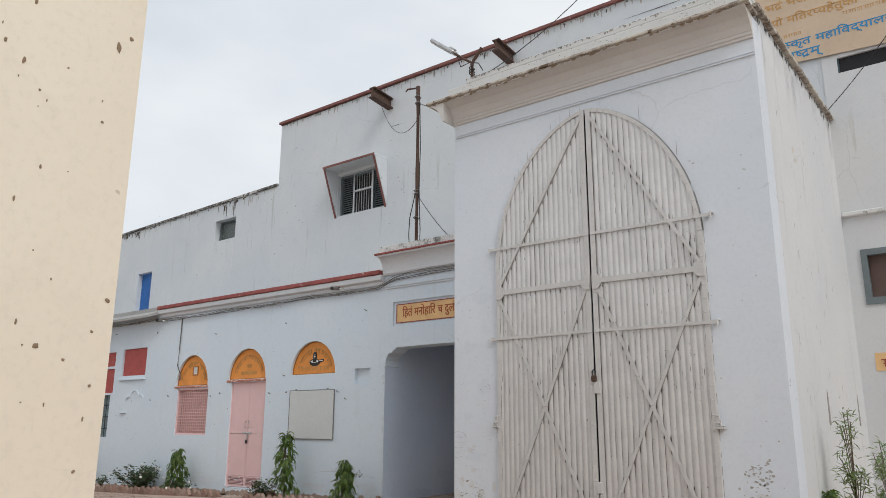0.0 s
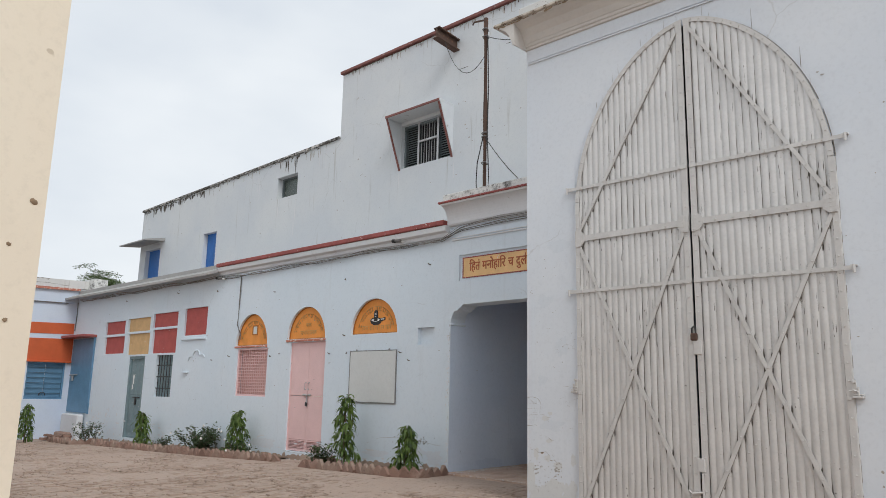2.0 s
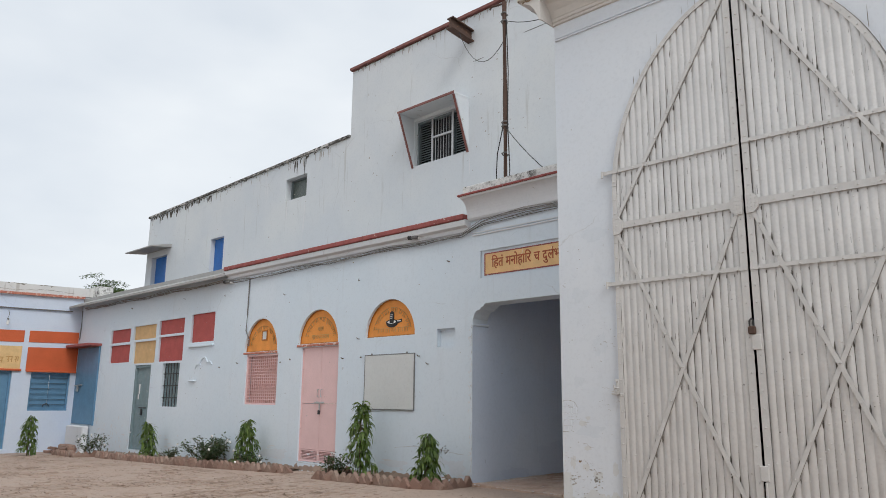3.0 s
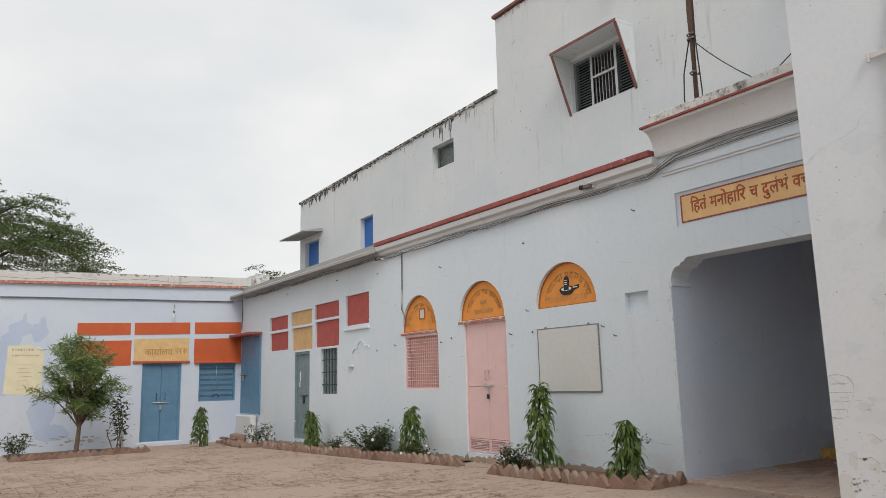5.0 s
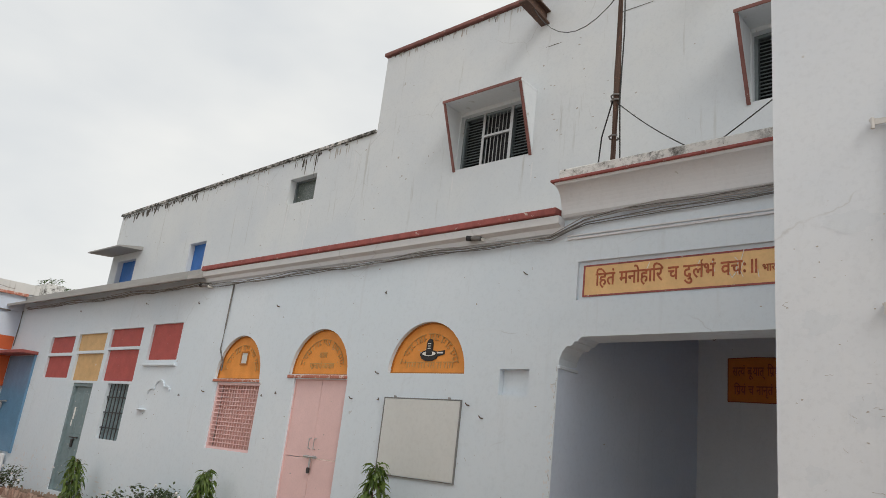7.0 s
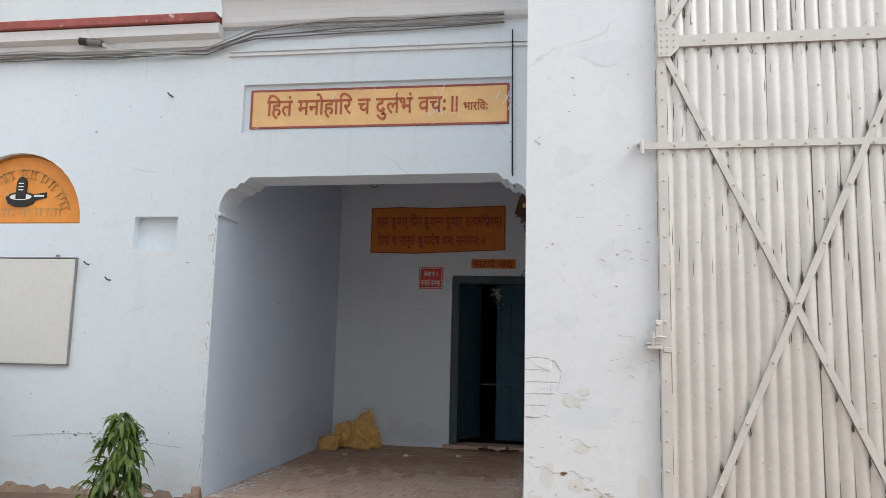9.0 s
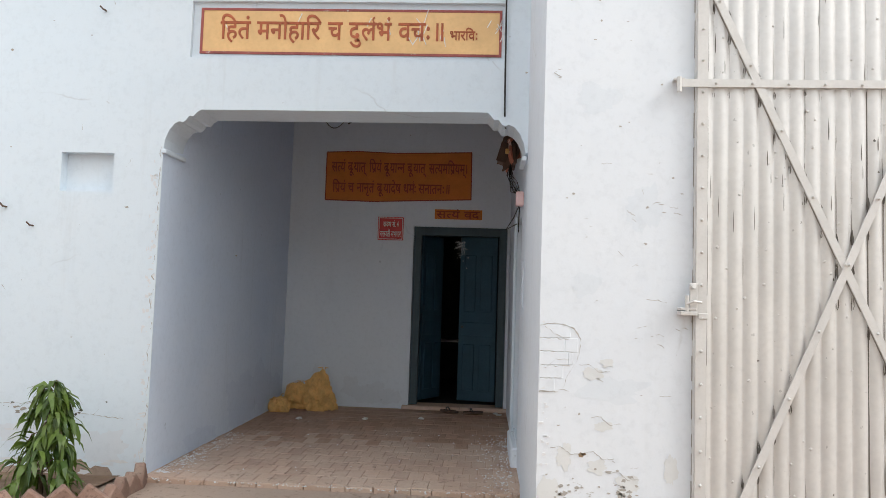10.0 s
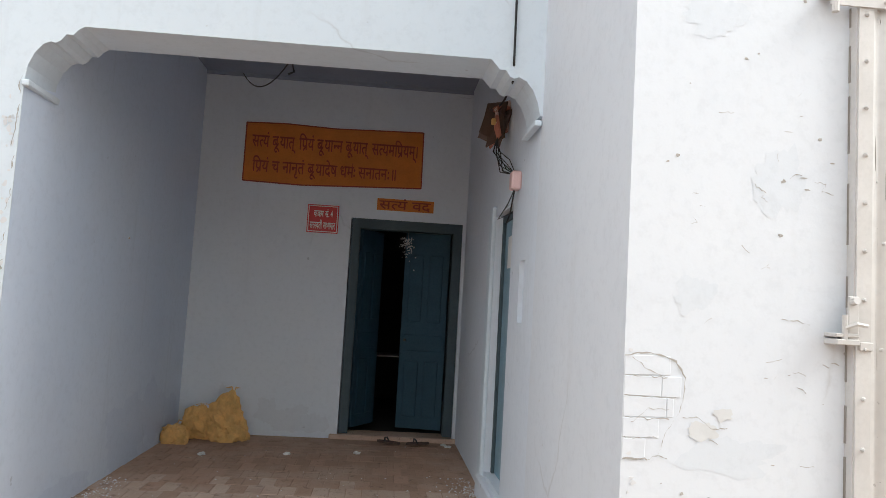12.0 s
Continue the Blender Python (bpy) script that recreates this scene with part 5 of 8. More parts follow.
# ---------------------------------------------------------------- upper windows
def hood_window(x0):
    """A louvred window under a slanting concrete hood."""
    g = tagged(whole("window_hooded", "barred upper window with grey louvres inside a slanting plaster hood", "window", "hooded upper windows"), kind="structure")
    x1, z0, z1 = x0 + 1.74, 6.87, 8.02
    a, e = x0 - 0.02, x1 + 0.02
    for x in (a, e):
        s = 1 if x == a else -1
        part("hood_side", sheet([(UY + 0.02, z0 - 0.03), (UY + 0.02, 8.10), (UY - 0.47, 8.10)], [], "x", x - 0.05 * s, x), M_UPPER, g)
        bm = sheet([(UY + 0.0, z0 - 0.04), (UY - 0.49, 8.10), (UY - 0.505, 8.10), (UY - 0.018, z0 - 0.04)], [], "x", x - 0.052 * s, x + 0.004 * s)
        part("hood_edge", bm, M_COPINGRED, g, "dark red painted edge")
    part("hood_top", boxes((a - 0.05, e + 0.05, UY - 0.51, UY + 0.02, 8.102, 8.16), bevel=0.008), M_UPPER, g)
    part("hood_edge", boxes((a - 0.06, e + 0.06, UY - 0.525, UY - 0.51, 8.102, 8.158)), M_COPINGRED, g, "dark red painted edge")
    yy = UY + 0.16
    part("window_frame", sheet(rect(x0, x1, z0, z1), [rect(x0 + 0.05, x0 + 0.50, z0 + 0.05, z1 - 0.05), rect(x0 + 0.56, x1 - 0.56, z0 + 0.05, z1 - 0.05), rect(x1 - 0.50, x1 - 0.05, z0 + 0.05, z1 - 0.05)], "y", yy - 0.05, yy + 0.05), M_SHUTTER, g)
    for a0, a1 in ((x0 + 0.05, x0 + 0.50), (x1 - 0.50, x1 - 0.05)):
        bm = bmesh.new()
        for k in range(17):
            z = z0 + 0.06 + k * 0.061
            sheet([(yy - 0.03, z), (yy + 0.02, z + 0.045), (yy + 0.026, z + 0.04), (yy - 0.024, z - 0.005)], [], "x", a0, a1, bm)
        part("louvre", bm, M_SHUTTER, g)
    for k in range(7):
        x = x0 + 0.60 + k * 0.09
        part("bar", tube(bmesh.new(), [(x, yy - 0.02, z0 + 0.05), (x, yy - 0.02, z1 - 0.05)], 0.009), M_GALV, g)
    part("mullion", boxes((x0 + 0.50, x0 + 0.56, yy - 0.07, yy - 0.02, z0, z1), (x1 - 0.56, x1 - 0.50, yy - 0.07, yy - 0.02, z0, z1), (x0 + 0.5, x1 - 0.5, yy - 0.072, yy - 0.03, z0 + 0.62, z0 + 0.67)), M_GALV, g)
    # no curtain: a black sheet paints the shade of the room
    part("shade_backing", boxes((x0 + 0.02, x1 - 0.02, yy + 0.08, yy + 0.12, z0, z1)), M_DARKSHADE, g, "near-black sheet painting the dark room behind the bars")


hood_window(-14.14)
hood_window(-8.42)
w = tagged(whole("window_vent", "small deep-set upper window with a dusty pane", "window"), kind="structure")
part("pane", boxes((-19.72, -18.62, UY + 0.24, UY + 0.27, 6.97, 7.68)), M_GLASSDARK, w)
part("window_frame", sheet(rect(-19.70, -18.64, 6.99, 7.66), [rect(-19.65, -18.69, 7.03, 7.62)], "y", UY + 0.19, UY + 0.24), M_SHUTTER, w)
for x0, x1, z1, nm in ((-24.02, -23.16, 6.47, "door_upper_1"), (-28.42, -27.22, 6.37, "door_upper_2")):
    d = tagged(whole(nm, "bright blue door opening on the roof terrace", "door", "blue terrace doors"), kind="structure")
    part("door_leaf", boxes((x0 - 0.01, (x0 + x1) / 2 - 0.003, UY + 0.16, UY + 0.20, 4.35, z1 + 0.01), bevel=0.004), M_BRIGHTBLUE, d)
    part("door_leaf", boxes(((x0 + x1) / 2 + 0.003, x1 + 0.01, UY + 0.16, UY + 0.20, 4.35, z1 + 0.01), bevel=0.004), M_BRIGHTBLUE, d)
    part("panel", boxes(((x0 + x1) / 2 + 0.08, x1 - 0.08, UY + 0.148, UY + 0.162, z1 - 0.9, z1 - 0.12), bevel=0.006), M_BRIGHTBLUE, d)
bm = sheet([(UY + 0.02, 6.60), (UY - 0.75, 6.52), (UY - 0.75, 6.56), (UY + 0.02, 6.72)], [], "x", -29.1, -26.9)
structure("shade_slab", bm, M_EAVE, "grey stone sunshade over the terrace door", "canopy")


# ---------------------------------------------------------------- roof edge ironwork, pole, lamp
def girder(x, z, y0):
    g = whole("steel_girder_stub", "rusty steel girder end jutting from the parapet", "girder", "girder ends on the parapet")
    h, wd, t = 0.29, 0.19, 0.028
    m = boxes((-wd / 2, wd / 2, 0, 0.95, h - t, h), (-wd / 2, wd / 2, 0, 0.95, 0, t), (-t / 2, t / 2, 0, 0.95, t, h - t))
    p = part("beam", m, M_RUST, g)
    g.matrix_basis = pose(x, y0 - 0.75, z, -6, 0, 0)
    return g


girder(-12.26, 9.58, UY)
girder(-8.42, 9.64, UY)

p = whole("service_pole", "rusty iron service pole with tied-on wires on the porch roof", "pole")
PX, PY = -9.28, 11.0
part("shaft", tube(bmesh.new(), [(PX, PY, 4.28), (PX + 0.01, PY, 6.4), (PX, PY, 8.36)], 0.045, 8), M_RUST, p)
part("arm", tube(bmesh.new(), [(PX, PY, 8.33), (PX - 0.30, PY, 8.38), (PX - 0.34, PY, 8.33)], 0.018), M_RUST, p)
for z in (8.1, 7.95, 6.02, 5.95, 5.45):
    part("binding", tube(bmesh.new(), [(PX + 0.06 * math.cos(k), PY + 0.06 * math.sin(k), z + 0.006 * k) for k in range(7)], 0.012, 5), M_CABLE, p)
bm = bmesh.new()
tube(bm, [(PX + 0.05, PY, 8.0), (PX + 0.08, PY, 7.0), (PX + 0.06, PY, 6.0), (PX + 0.10, PY, 5.2), (PX + 0.08, PY, 4.75)], 0.010, 5)
tube(bm, [(PX - 0.04, PY, 6.0), (PX - 0.16, PY - 0.02, 5.5), (PX - 0.2, PY, 5.15), (PX - 0.16, PY, 4.72)], 0.010, 5)
part("wire", bm, M_BLACK, p)
cab = whole("overhead_wires", "thin slack black wires between pole and walls", "cable")
for a, e, dr in (((PX, PY, 7.62), (-12.26, UY - 0.45, 9.66), 0.6), ((PX, PY, 8.0), (-6.7, 9.5, 6.75), 0.15), ((PX, PY, 5.98), (-7.9, 10.3, 4.72), 0.05), ((-7.75, 10.3, 4.72), (-6.2, 10.6, 6.0), 0.04), ((-7.2, 10.3, 4.72), (-6.2, 10.6, 5.6), 0.04), ((-6.86, 9.0, 6.75), (-3.9, 9.6, 8.6), 0.25)):
    part("wire", tube(bmesh.new(), sag(a, e, dr), 0.007, 5), M_BLACK, cab)

L = whole("roof_street_lamp", "slim grey street lamp head on a bent bracket on the gatehouse", "lamp")
LX, LY = -6.18, 8.64
part("post", tube(bmesh.new(), [(LX, LY, 6.62), (LX, LY, 6.92), (LX + 0.03, LY, 6.98), (LX + 0.19, LY, 7.15)], 0.026, 8), M_RUST, L)
part("arm", tube(bmesh.new(), [(LX + 0.01, LY, 6.94), (LX - 0.15, LY, 7.06), (LX - 0.34, LY, 7.22)], 0.018, 8), M_RUST, L)
bm = boxes((-0.60, 0.0, -0.085, 0.085, -0.035, 0.03), bevel=0.02)
hd = part("lamp_head", bm, M_GALV, L, "flat grey aluminium lamp head")
hd.matrix_basis = pose(LX - 0.33, LY, 7.22, 0, 39, 0)
lens = part("lens", boxes((-0.56, -0.14, -0.06, 0.055, -0.045, -0.033), bevel=0.004), M_BOARD, hd, "pale unlit lens")
part("driver_box", boxes((-0.16, -0.04, -0.04, 0.04, 0.028, 0.06), bevel=0.008), M_GALV, hd)
bm = bmesh.new()
tube(bm, [(LX - 0.30, LY, 7.18), (LX - 0.2, LY - 0.03, 6.93), (LX - 0.03, LY - 0.03, 6.95)], 0.008, 5)
tube(bm, [(LX + 0.03, LY - 0.03, 6.93), (LX + 0.15, LY - 0.04, 6.88), (LX + 0.25, LY - 0.06, 6.72)], 0.008, 5)
for z in (6.74, 6.78, 6.83):
    tube(bm, [(LX + 0.045 * math.cos(k), LY + 0.045 * math.sin(k), z + 0.008 * k) for k in range(7)], 0.009, 5)
part("wire", bm, M_BLACK, L)

# ---------------------------------------------------------------- cables, cameras and hooks on the facade
cb = whole("facade_cables", "bundle of slack grey cables clipped along the facade", "cable")
rnd = random.Random(11)
for k in range(6):
    pts, x = [], -25.8
    while x < -6.7:
        t = (x + 26) / 19.0
        base = 3.93 + 0.03 * t if x < -17.1 else 3.90 + 0.006 * (x + 17)
        if x > -9.5:
            base = 4.03 + 0.035 * (x + 9.5)
        pts.append((x, FY - 0.03 - 0.012 * k, base + 0.014 * k * (1.8 if x > -9.3 else 1.0) + rnd.uniform(-0.018, 0.018) - (0.05 * abs(math.sin(x * 1.1)) if k > 1 else 0)))
        x += 0.45
    part("cable", tube(bmesh.new(), pts, 0.006, 5), M_PALECABLE if k % 2 else M_CABLE, cb)
part("drop_cable", tube(bmesh.new(), [(-16.19, FY - 0.02, 3.93), (-16.20, FY - 0.02, 3.2), (-16.22, FY - 0.02, 2.75), (-16.15, FY + 0.03, 2.55), (-16.17, FY + 0.04, 2.4)], 0.014, 5), M_CABLE, cb)
part("drop_cable", tube(bmesh.new(), [(-26.12, FY - 0.02, 3.93), (-26.1, FY - 0.02, 3.5), (-26.14, FY - 0.02, 3.0)], 0.014, 5), M_CABLE, cb)


def cctv(x, z):
    g = thing("security_camera", (x, FY, z), "small dark bullet security camera on a white wall bracket", "camera", "security cameras")
    part("bracket", tube(bmesh.new(), [(0.13, 0, 0.0), (0.12, -0.06, 0.0), (0.07, -0.09, 0.012)], 0.020), M_WHITELETTER, g)
    part("body", tube(bmesh.new(), [(0.10, -0.09, 0.012), (-0.06, -0.11, 0.025)], 0.030, 10), M_CABLE, g)
    part("hood", tube(bmesh.new(), [(-0.04, -0.108, 0.024), (-0.11, -0.117, 0.030)], 0.036, 10), M_BLACK, g, "black lens hood")
    return g


cctv(-10.72, 4.04)
cctv(-17.05, 3.90)


def hook(x, z, k):
    g = thing("wall_hook", (x, FY, z), "small rusty iron hook in the plaster", "hook", "rusty wall hooks")
    part("shank", tube(bmesh.new(), [(0, 0.01, 0), (0.0, -0.035, 0.0), (0.012 + 0.012 * k, -0.04, -0.004), (0.03 * k, -0.04, 0.024)], 0.007, 5), M_RUST, g)


for i, (x, z) in enumerate(((-9.93, 3.55), (-12.30, 3.48), (-14.75, 3.42), (-17.25, 3.62), (-19.25, 3.72), (-22.4, 3.72), (-12.25, 2.37), (-12.17, 2.02), (-10.62, 2.00), (-14.45, 2.05), (-12.70, 2.02), (-14.80, 2.0), (-16.50, 2.03), (-17.3, 1.95), (-10.4, 1.86))):
    hook(x, z, 1 if i % 2 else -1)

# ---------------------------------------------------------------- signs over and in the porch
s = whole("porch_sign", "ochre painted motto sign with maroon letters and a maroon border", "sign")
part("sign_panel", boxes((-9.26, -6.82, FY + 0.04, FY + 0.09, 3.18, 3.66)), M_WALL, s)
part("sign_face", boxes((-9.18, -6.86, FY + 0.032, FY + 0.042, 3.24, 3.59)), M_SIGN, s, "scratched ochre paint")
part("border", sheet(rect(-9.185, -6.855, 3.235, 3.595), [rect(-9.165, -6.875, 3.253, 3.577)], "y", FY + 0.028, FY + 0.041), M_REDTRIM, s, "maroon painted border")
lettering("letters", "िहतं| |मनोहािर| |च| |दु|ल^|भं| |वचः| |॥", M_SIGNLETTER, s, -9.03, -7.30, 3.295, 3.55, FY + 0.032, label="maroon hand-painted letters")
lettering("letters", "भारिवः", M_SIGNLETTER, s, -7.25, -7.04, 3.36, 3.46, FY + 0.032)
rnd = random.Random(4)
bm = bmesh.new()
for k in range(26):
    x, z = rnd.choice((rnd.uniform(-7.6, -7.3), rnd.uniform(-6.98, -6.75), rnd.uniform(-9.1, -6.8))), rnd.uniform(3.3, 3.5)
    bar(bm, (x, z), (x + rnd.uniform(-0.05, 0.05), z + rnd.uniform(0.04, 0.12)), 0.006, FY + 0.0262, FY + 0.0275)
part("scratches", bm, M_WHITEPAPER, s, "white scratches in the paint")["kind"] = "stuff"

PB = 13.853
s = whole("verse_sign", "burnt-orange wall sign with two lines of maroon verse", "sign")
part("sign_face", sheet([(-8.920, 2.583), (-8.340, 2.573), (-7.740, 2.598), (-7.125, 2.623), (-7.130, 3.203), (-8.040, 3.173), (-8.540, 3.188), (-8.925, 3.173)], [], "y", PB - 0.008, PB + 0.01), M_PORCHSIGN, s)
lettering("letters", "स|{त}|यं| |बू~|यात्| |िप~|यं| |बू~|या|{न}|न| |बू~|यात्| |स|{त}|यम|िप~|यम्|।", M_LETTER, s, -8.860, -7.180, 2.883, 3.103, PB - 0.008, label="maroon painted letters")
edge = [(-8.925, 2.58), (-8.34, 2.57), (-7.74, 2.595), (-7.122, 2.62), (-7.127, 3.203), (-8.04, 3.175), (-8.54, 3.19), (-8.925, 3.175)]
bm = bmesh.new()
for p, q in zip(edge, edge[1:] + edge[:1]):
    bar(bm, p, q, 0.012, PB - 0.0105, PB)
part("border", bm, M_LETTER, s, "thin maroon painted border")
lettering("letters", "िप~|यं| |च| |नानृतं| |बू~|यादेष| |ध|म^|ः| |सनातनः| |॥", M_LETTER, s, -8.840, -7.390, 2.633, 2.843, PB - 0.008)
s = whole("motto_sign", "small orange sign with maroon letters above the door", "sign")
part("sign_face", boxes((-7.560, -6.980, PB - 0.008, PB + 0.01, 2.373, 2.493)), M_PORCHSIGN, s)
lettering("letters", "स|{त}|यं| |वद", M_LETTER, s, -7.540, -7.010, 2.378, 2.498, PB - 0.008)
s = whole("room_plate", "red enamel room number plate with white letters", "sign")
part("plate", boxes((-8.255, -7.940, PB - 0.012, PB, 2.098, 2.383), bevel=0.003), M_REDPLATE, s)
part("border", sheet(rect(-8.245, -7.950, 2.108, 2.373), [rect(-8.238, -7.957, 2.115, 2.366)], "y", PB - 0.0145, PB - 0.011), M_WHITELETTER, s)
lettering("letters", "क|{क}|ष| |सं.| |4", M_WHITELETTER, s, -8.190, -8.000, 2.258, 2.343, PB - 0.0125, proud=0.003, label="white letters")
lettering("letters", "सर|{स}|वती| |सभागार", M_WHITELETTER, s, -8.225, -7.970, 2.138, 2.233, PB - 0.0125, proud=0.003)

# ---------------------------------------------------------------- porch doors
d = tagged(whole("door_6", "dark teal panelled double door standing ajar into a dark room", "door"), kind="structure")
part("door_frame", sheet([(-7.800, 0.12), (-7.710, 0.12), (-7.710, 2.173), (-6.760, 2.173), (-6.760, 0.12), (-6.670, 0.12), (-6.670, 2.273), (-7.800, 2.273)], [], "y", PB - 0.015, PB + 0.16), M_TEALFRAME, d)


def teal_leaf(width):
    g = part("door_leaf", boxes((0, width, -0.02, 0.02, 0.16, 2.18), bevel=0.004), M_TEAL, d)
    for z0, z1 in ((0.28, 0.85), (1.25, 1.95)):
        for u0, u1 in ((0.06, width / 2 - 0.03), (width / 2 + 0.03, width - 0.06)):
            part("panel", boxes((u0, u1, -0.03, -0.018, z0, z1), bevel=0.008), M_TEAL, g)
    part("mid_rail", boxes((0.03, width - 0.03, -0.028, -0.019, 0.95, 1.12), bevel=0.006), M_TEAL, g)
    return g


l1 = teal_leaf(0.47)
l1.matrix_basis = pose(-7.700, PB + 0.09, 0, 0, 0, 62)
l2 = teal_leaf(0.47)
l2.matrix_basis = pose(-6.770, PB + 0.14, 0, 0, 0, 180 - 12) @ Matrix.Diagonal((1, -1, 1, 1))
part("door_knob", tube(bmesh.new(), [(0.42, -0.02, 1.06), (0.42, -0.06, 1.06)], 0.014, 8), M_IRON, l2, "dark iron knob")
structure("door_sill", boxes((-7.890, -6.590, PB - 0.03, PB + 0.3, -0.1, 0.105), bevel=0.012), M_PORCHBRICK, "worn brick door sill", "step")
t = whole("tinsel_ornament", "silver tinsel ornament hanging in the doorway", "ornament")
rnd = random.Random(3)
bm = bmesh.new()
for k in range(90):
    c = Vector((-7.220 + rnd.gauss(0, 0.035), PB - 0.01 + rnd.gauss(0, 0.02), 2.10 - abs(rnd.gauss(0, 0.09))))
    a = rnd.uniform(0, 6)
    v = [bm.verts.new(c + Vector((0.009 * math.cos(a + k2 * 2.1), 0.005 * math.sin(k2 + a), 0.009 * math.sin(a + k2 * 2.1)))) for k2 in range(3)]
    bm.faces.new(v)
part("tinsel", bm, M_GALV, t)["kind"] = "stuff"
part("string", tube(bmesh.new(), [(-7.220, PB - 0.01, 2.20), (-7.220, PB - 0.01, 2.0)], 0.003, 4), M_CABLE, t)

d = tagged(whole("door_7", "narrow blue-grey side door of the porch with a pasted paper", "door"), kind="structure")
part("door_leaf", boxes((-6.56, -6.52, 11.18, 11.82, 0.22, 2.10), bevel=0.004), M_BLUE_OLD, d)
part("door_frame", sheet([(11.15, 0.22), (11.20, 0.22), (11.20, 2.07), (11.80, 2.07), (11.80, 0.22), (11.85, 0.22), (11.85, 2.12), (11.15, 2.12)], [], "x", -6.58, -6.48), M_TEALFRAME, d)
part("paper", boxes((-6.566, -6.562, 11.3, 11.65, 1.72, 1.95)), M_WHITEPAPER, d)
structure("trim_side_door", boxes((-6.66, -6.625, 11.86, 12.02, 0.1, 2.2), bevel=0.01), M_WALL, "raised plaster border beside the side door", "trim")
structure("side_door_sill", boxes((-6.68, -6.5, 11.05, 11.95, 0.0, 0.19), bevel=0.015), M_PORCH, "low plaster sill under the side door", "step")
structure("porch_niche_back", boxes((-6.57, -6.53, 10.66, 10.86, 1.32, 1.74)), M_WALL, "small narrow lamp niche", "wall")

# ---------------------------------------------------------------- corbels of the porch lintel
bm = bmesh.new()
for x, s in ((-9.415, 1), (-6.655, -1)):
    box(bm, min(x - 0.01 * s, x + 0.03 * s), max(x - 0.01 * s, x + 0.03 * s), FY - 0.012, FY + 0.372, 2.44, 2.475, bevel=0.006)
structure("trim_corbel", bm, M_WALL, "small plaster fillet at the springing of the porch arch", "trim")

# ---------------------------------------------------------------- porch wiring
EX = -6.63
j = whole("junction_box", "broken brown switch box with loose hanging wires", "switch box")
rnd = random.Random(19)
for k in range(7):
    bm = boxes((-0.075, 0.075, -0.012, 0.012, -0.115, 0.115), bevel=0.006)
    for v in bm.verts:
        v.co *= 1 + 0.5 * noise.noise(v.co * 30 + Vector((k, 0, 0)))
    jb = part("casing_shard", bm, (M_BROWN, M_RUST, M_LEDGE)[k % 3], j)
    jb.matrix_basis = pose(EX - 0.09 + rnd.uniform(-0.04, 0.04), 11.45 + rnd.uniform(-0.05, 0.05), 2.74 + rnd.uniform(-0.07, 0.07), rnd.uniform(-25, 25), rnd.uniform(-30, 30), rnd.uniform(-80, 80))
jl = part("loose_lid", boxes((-0.05, 0.05, -0.008, 0.008, -0.09, 0.09), bevel=0.006), M_RUST, j, "hanging red-brown lid")
jl.matrix_basis = pose(EX - 0.16, 11.40, 2.72, 8, 14, 20)
part("inner_plate", boxes((EX - 0.15, EX - 0.12, 11.34, 11.37, 2.70, 2.745), bevel=0.006), M_BAG, j, "ochre bakelite plate")
bm = bmesh.new()
rnd = random.Random(9)
for k in range(8):
    y = 11.42 + rnd.uniform(-0.05, 0.05)
    tube(bm, [(EX - 0.10, y, 2.62), (EX - 0.09 + rnd.uniform(-0.05, 0.03), y - 0.1, 2.50), (EX - 0.07 + rnd.uniform(-0.04, 0.03), y - 0.25, 2.42 - rnd.uniform(0, 0.1)), (EX - 0.03, 10.95, 2.28)], 0.0035, 4)
tube(bm, [(EX - 0.03, 10.95, 2.2), (EX - 0.08, 10.92, 2.08), (EX - 0.14, 10.9, 1.98), (EX - 0.05, 10.9, 2.03)], 0.005, 4)
tube(bm, [(EX - 0.03, 10.97, 2.2), (EX - 0.03, 11.1, 2.05), (EX - 0.02, 11.3, 2.0)], 0.005, 4)
part("wires", bm, M_BLACK, j)
part("socket", boxes((EX - 0.065, EX, 10.89, 10.99, 2.18, 2.30), bevel=0.010), M_PINK, j, "dusty pink plug socket")
c = whole("hanging_cable", "black cable dropping from the cornice to the switch box", "cable")
part("cable", tube(bmesh.new(), [(-6.83, FY - 0.03, 4.05), (-6.825, FY - 0.02, 3.4), (-6.82, FY - 0.015, 2.80), (-6.81, FY + 0.05, 2.70), (-6.75, 11.0, 2.78), (-6.72, 11.4, 2.85)], 0.007, 5), M_BLACK, c)
c = whole("ceiling_wire", "loose wire and hook hanging from the porch ceiling", "cable")
part("wire", tube(bmesh.new(), sag((-8.95, 13.6, 3.60), (-8.20, 11.42, 3.06), 0.16), 0.006, 4), M_BLACK, c)
part("hook", tube(bmesh.new(), [(-8.19, 11.42, 3.69), (-8.19, 11.42, 3.05), (-8.17, 11.42, 2.98), (-8.21, 11.42, 2.96)], 0.008, 5), M_IRON, c)
part("batten", boxes((-9.0, -8.4, 12.6, 12.65, 3.64, 3.68)), M_CABLE, c)

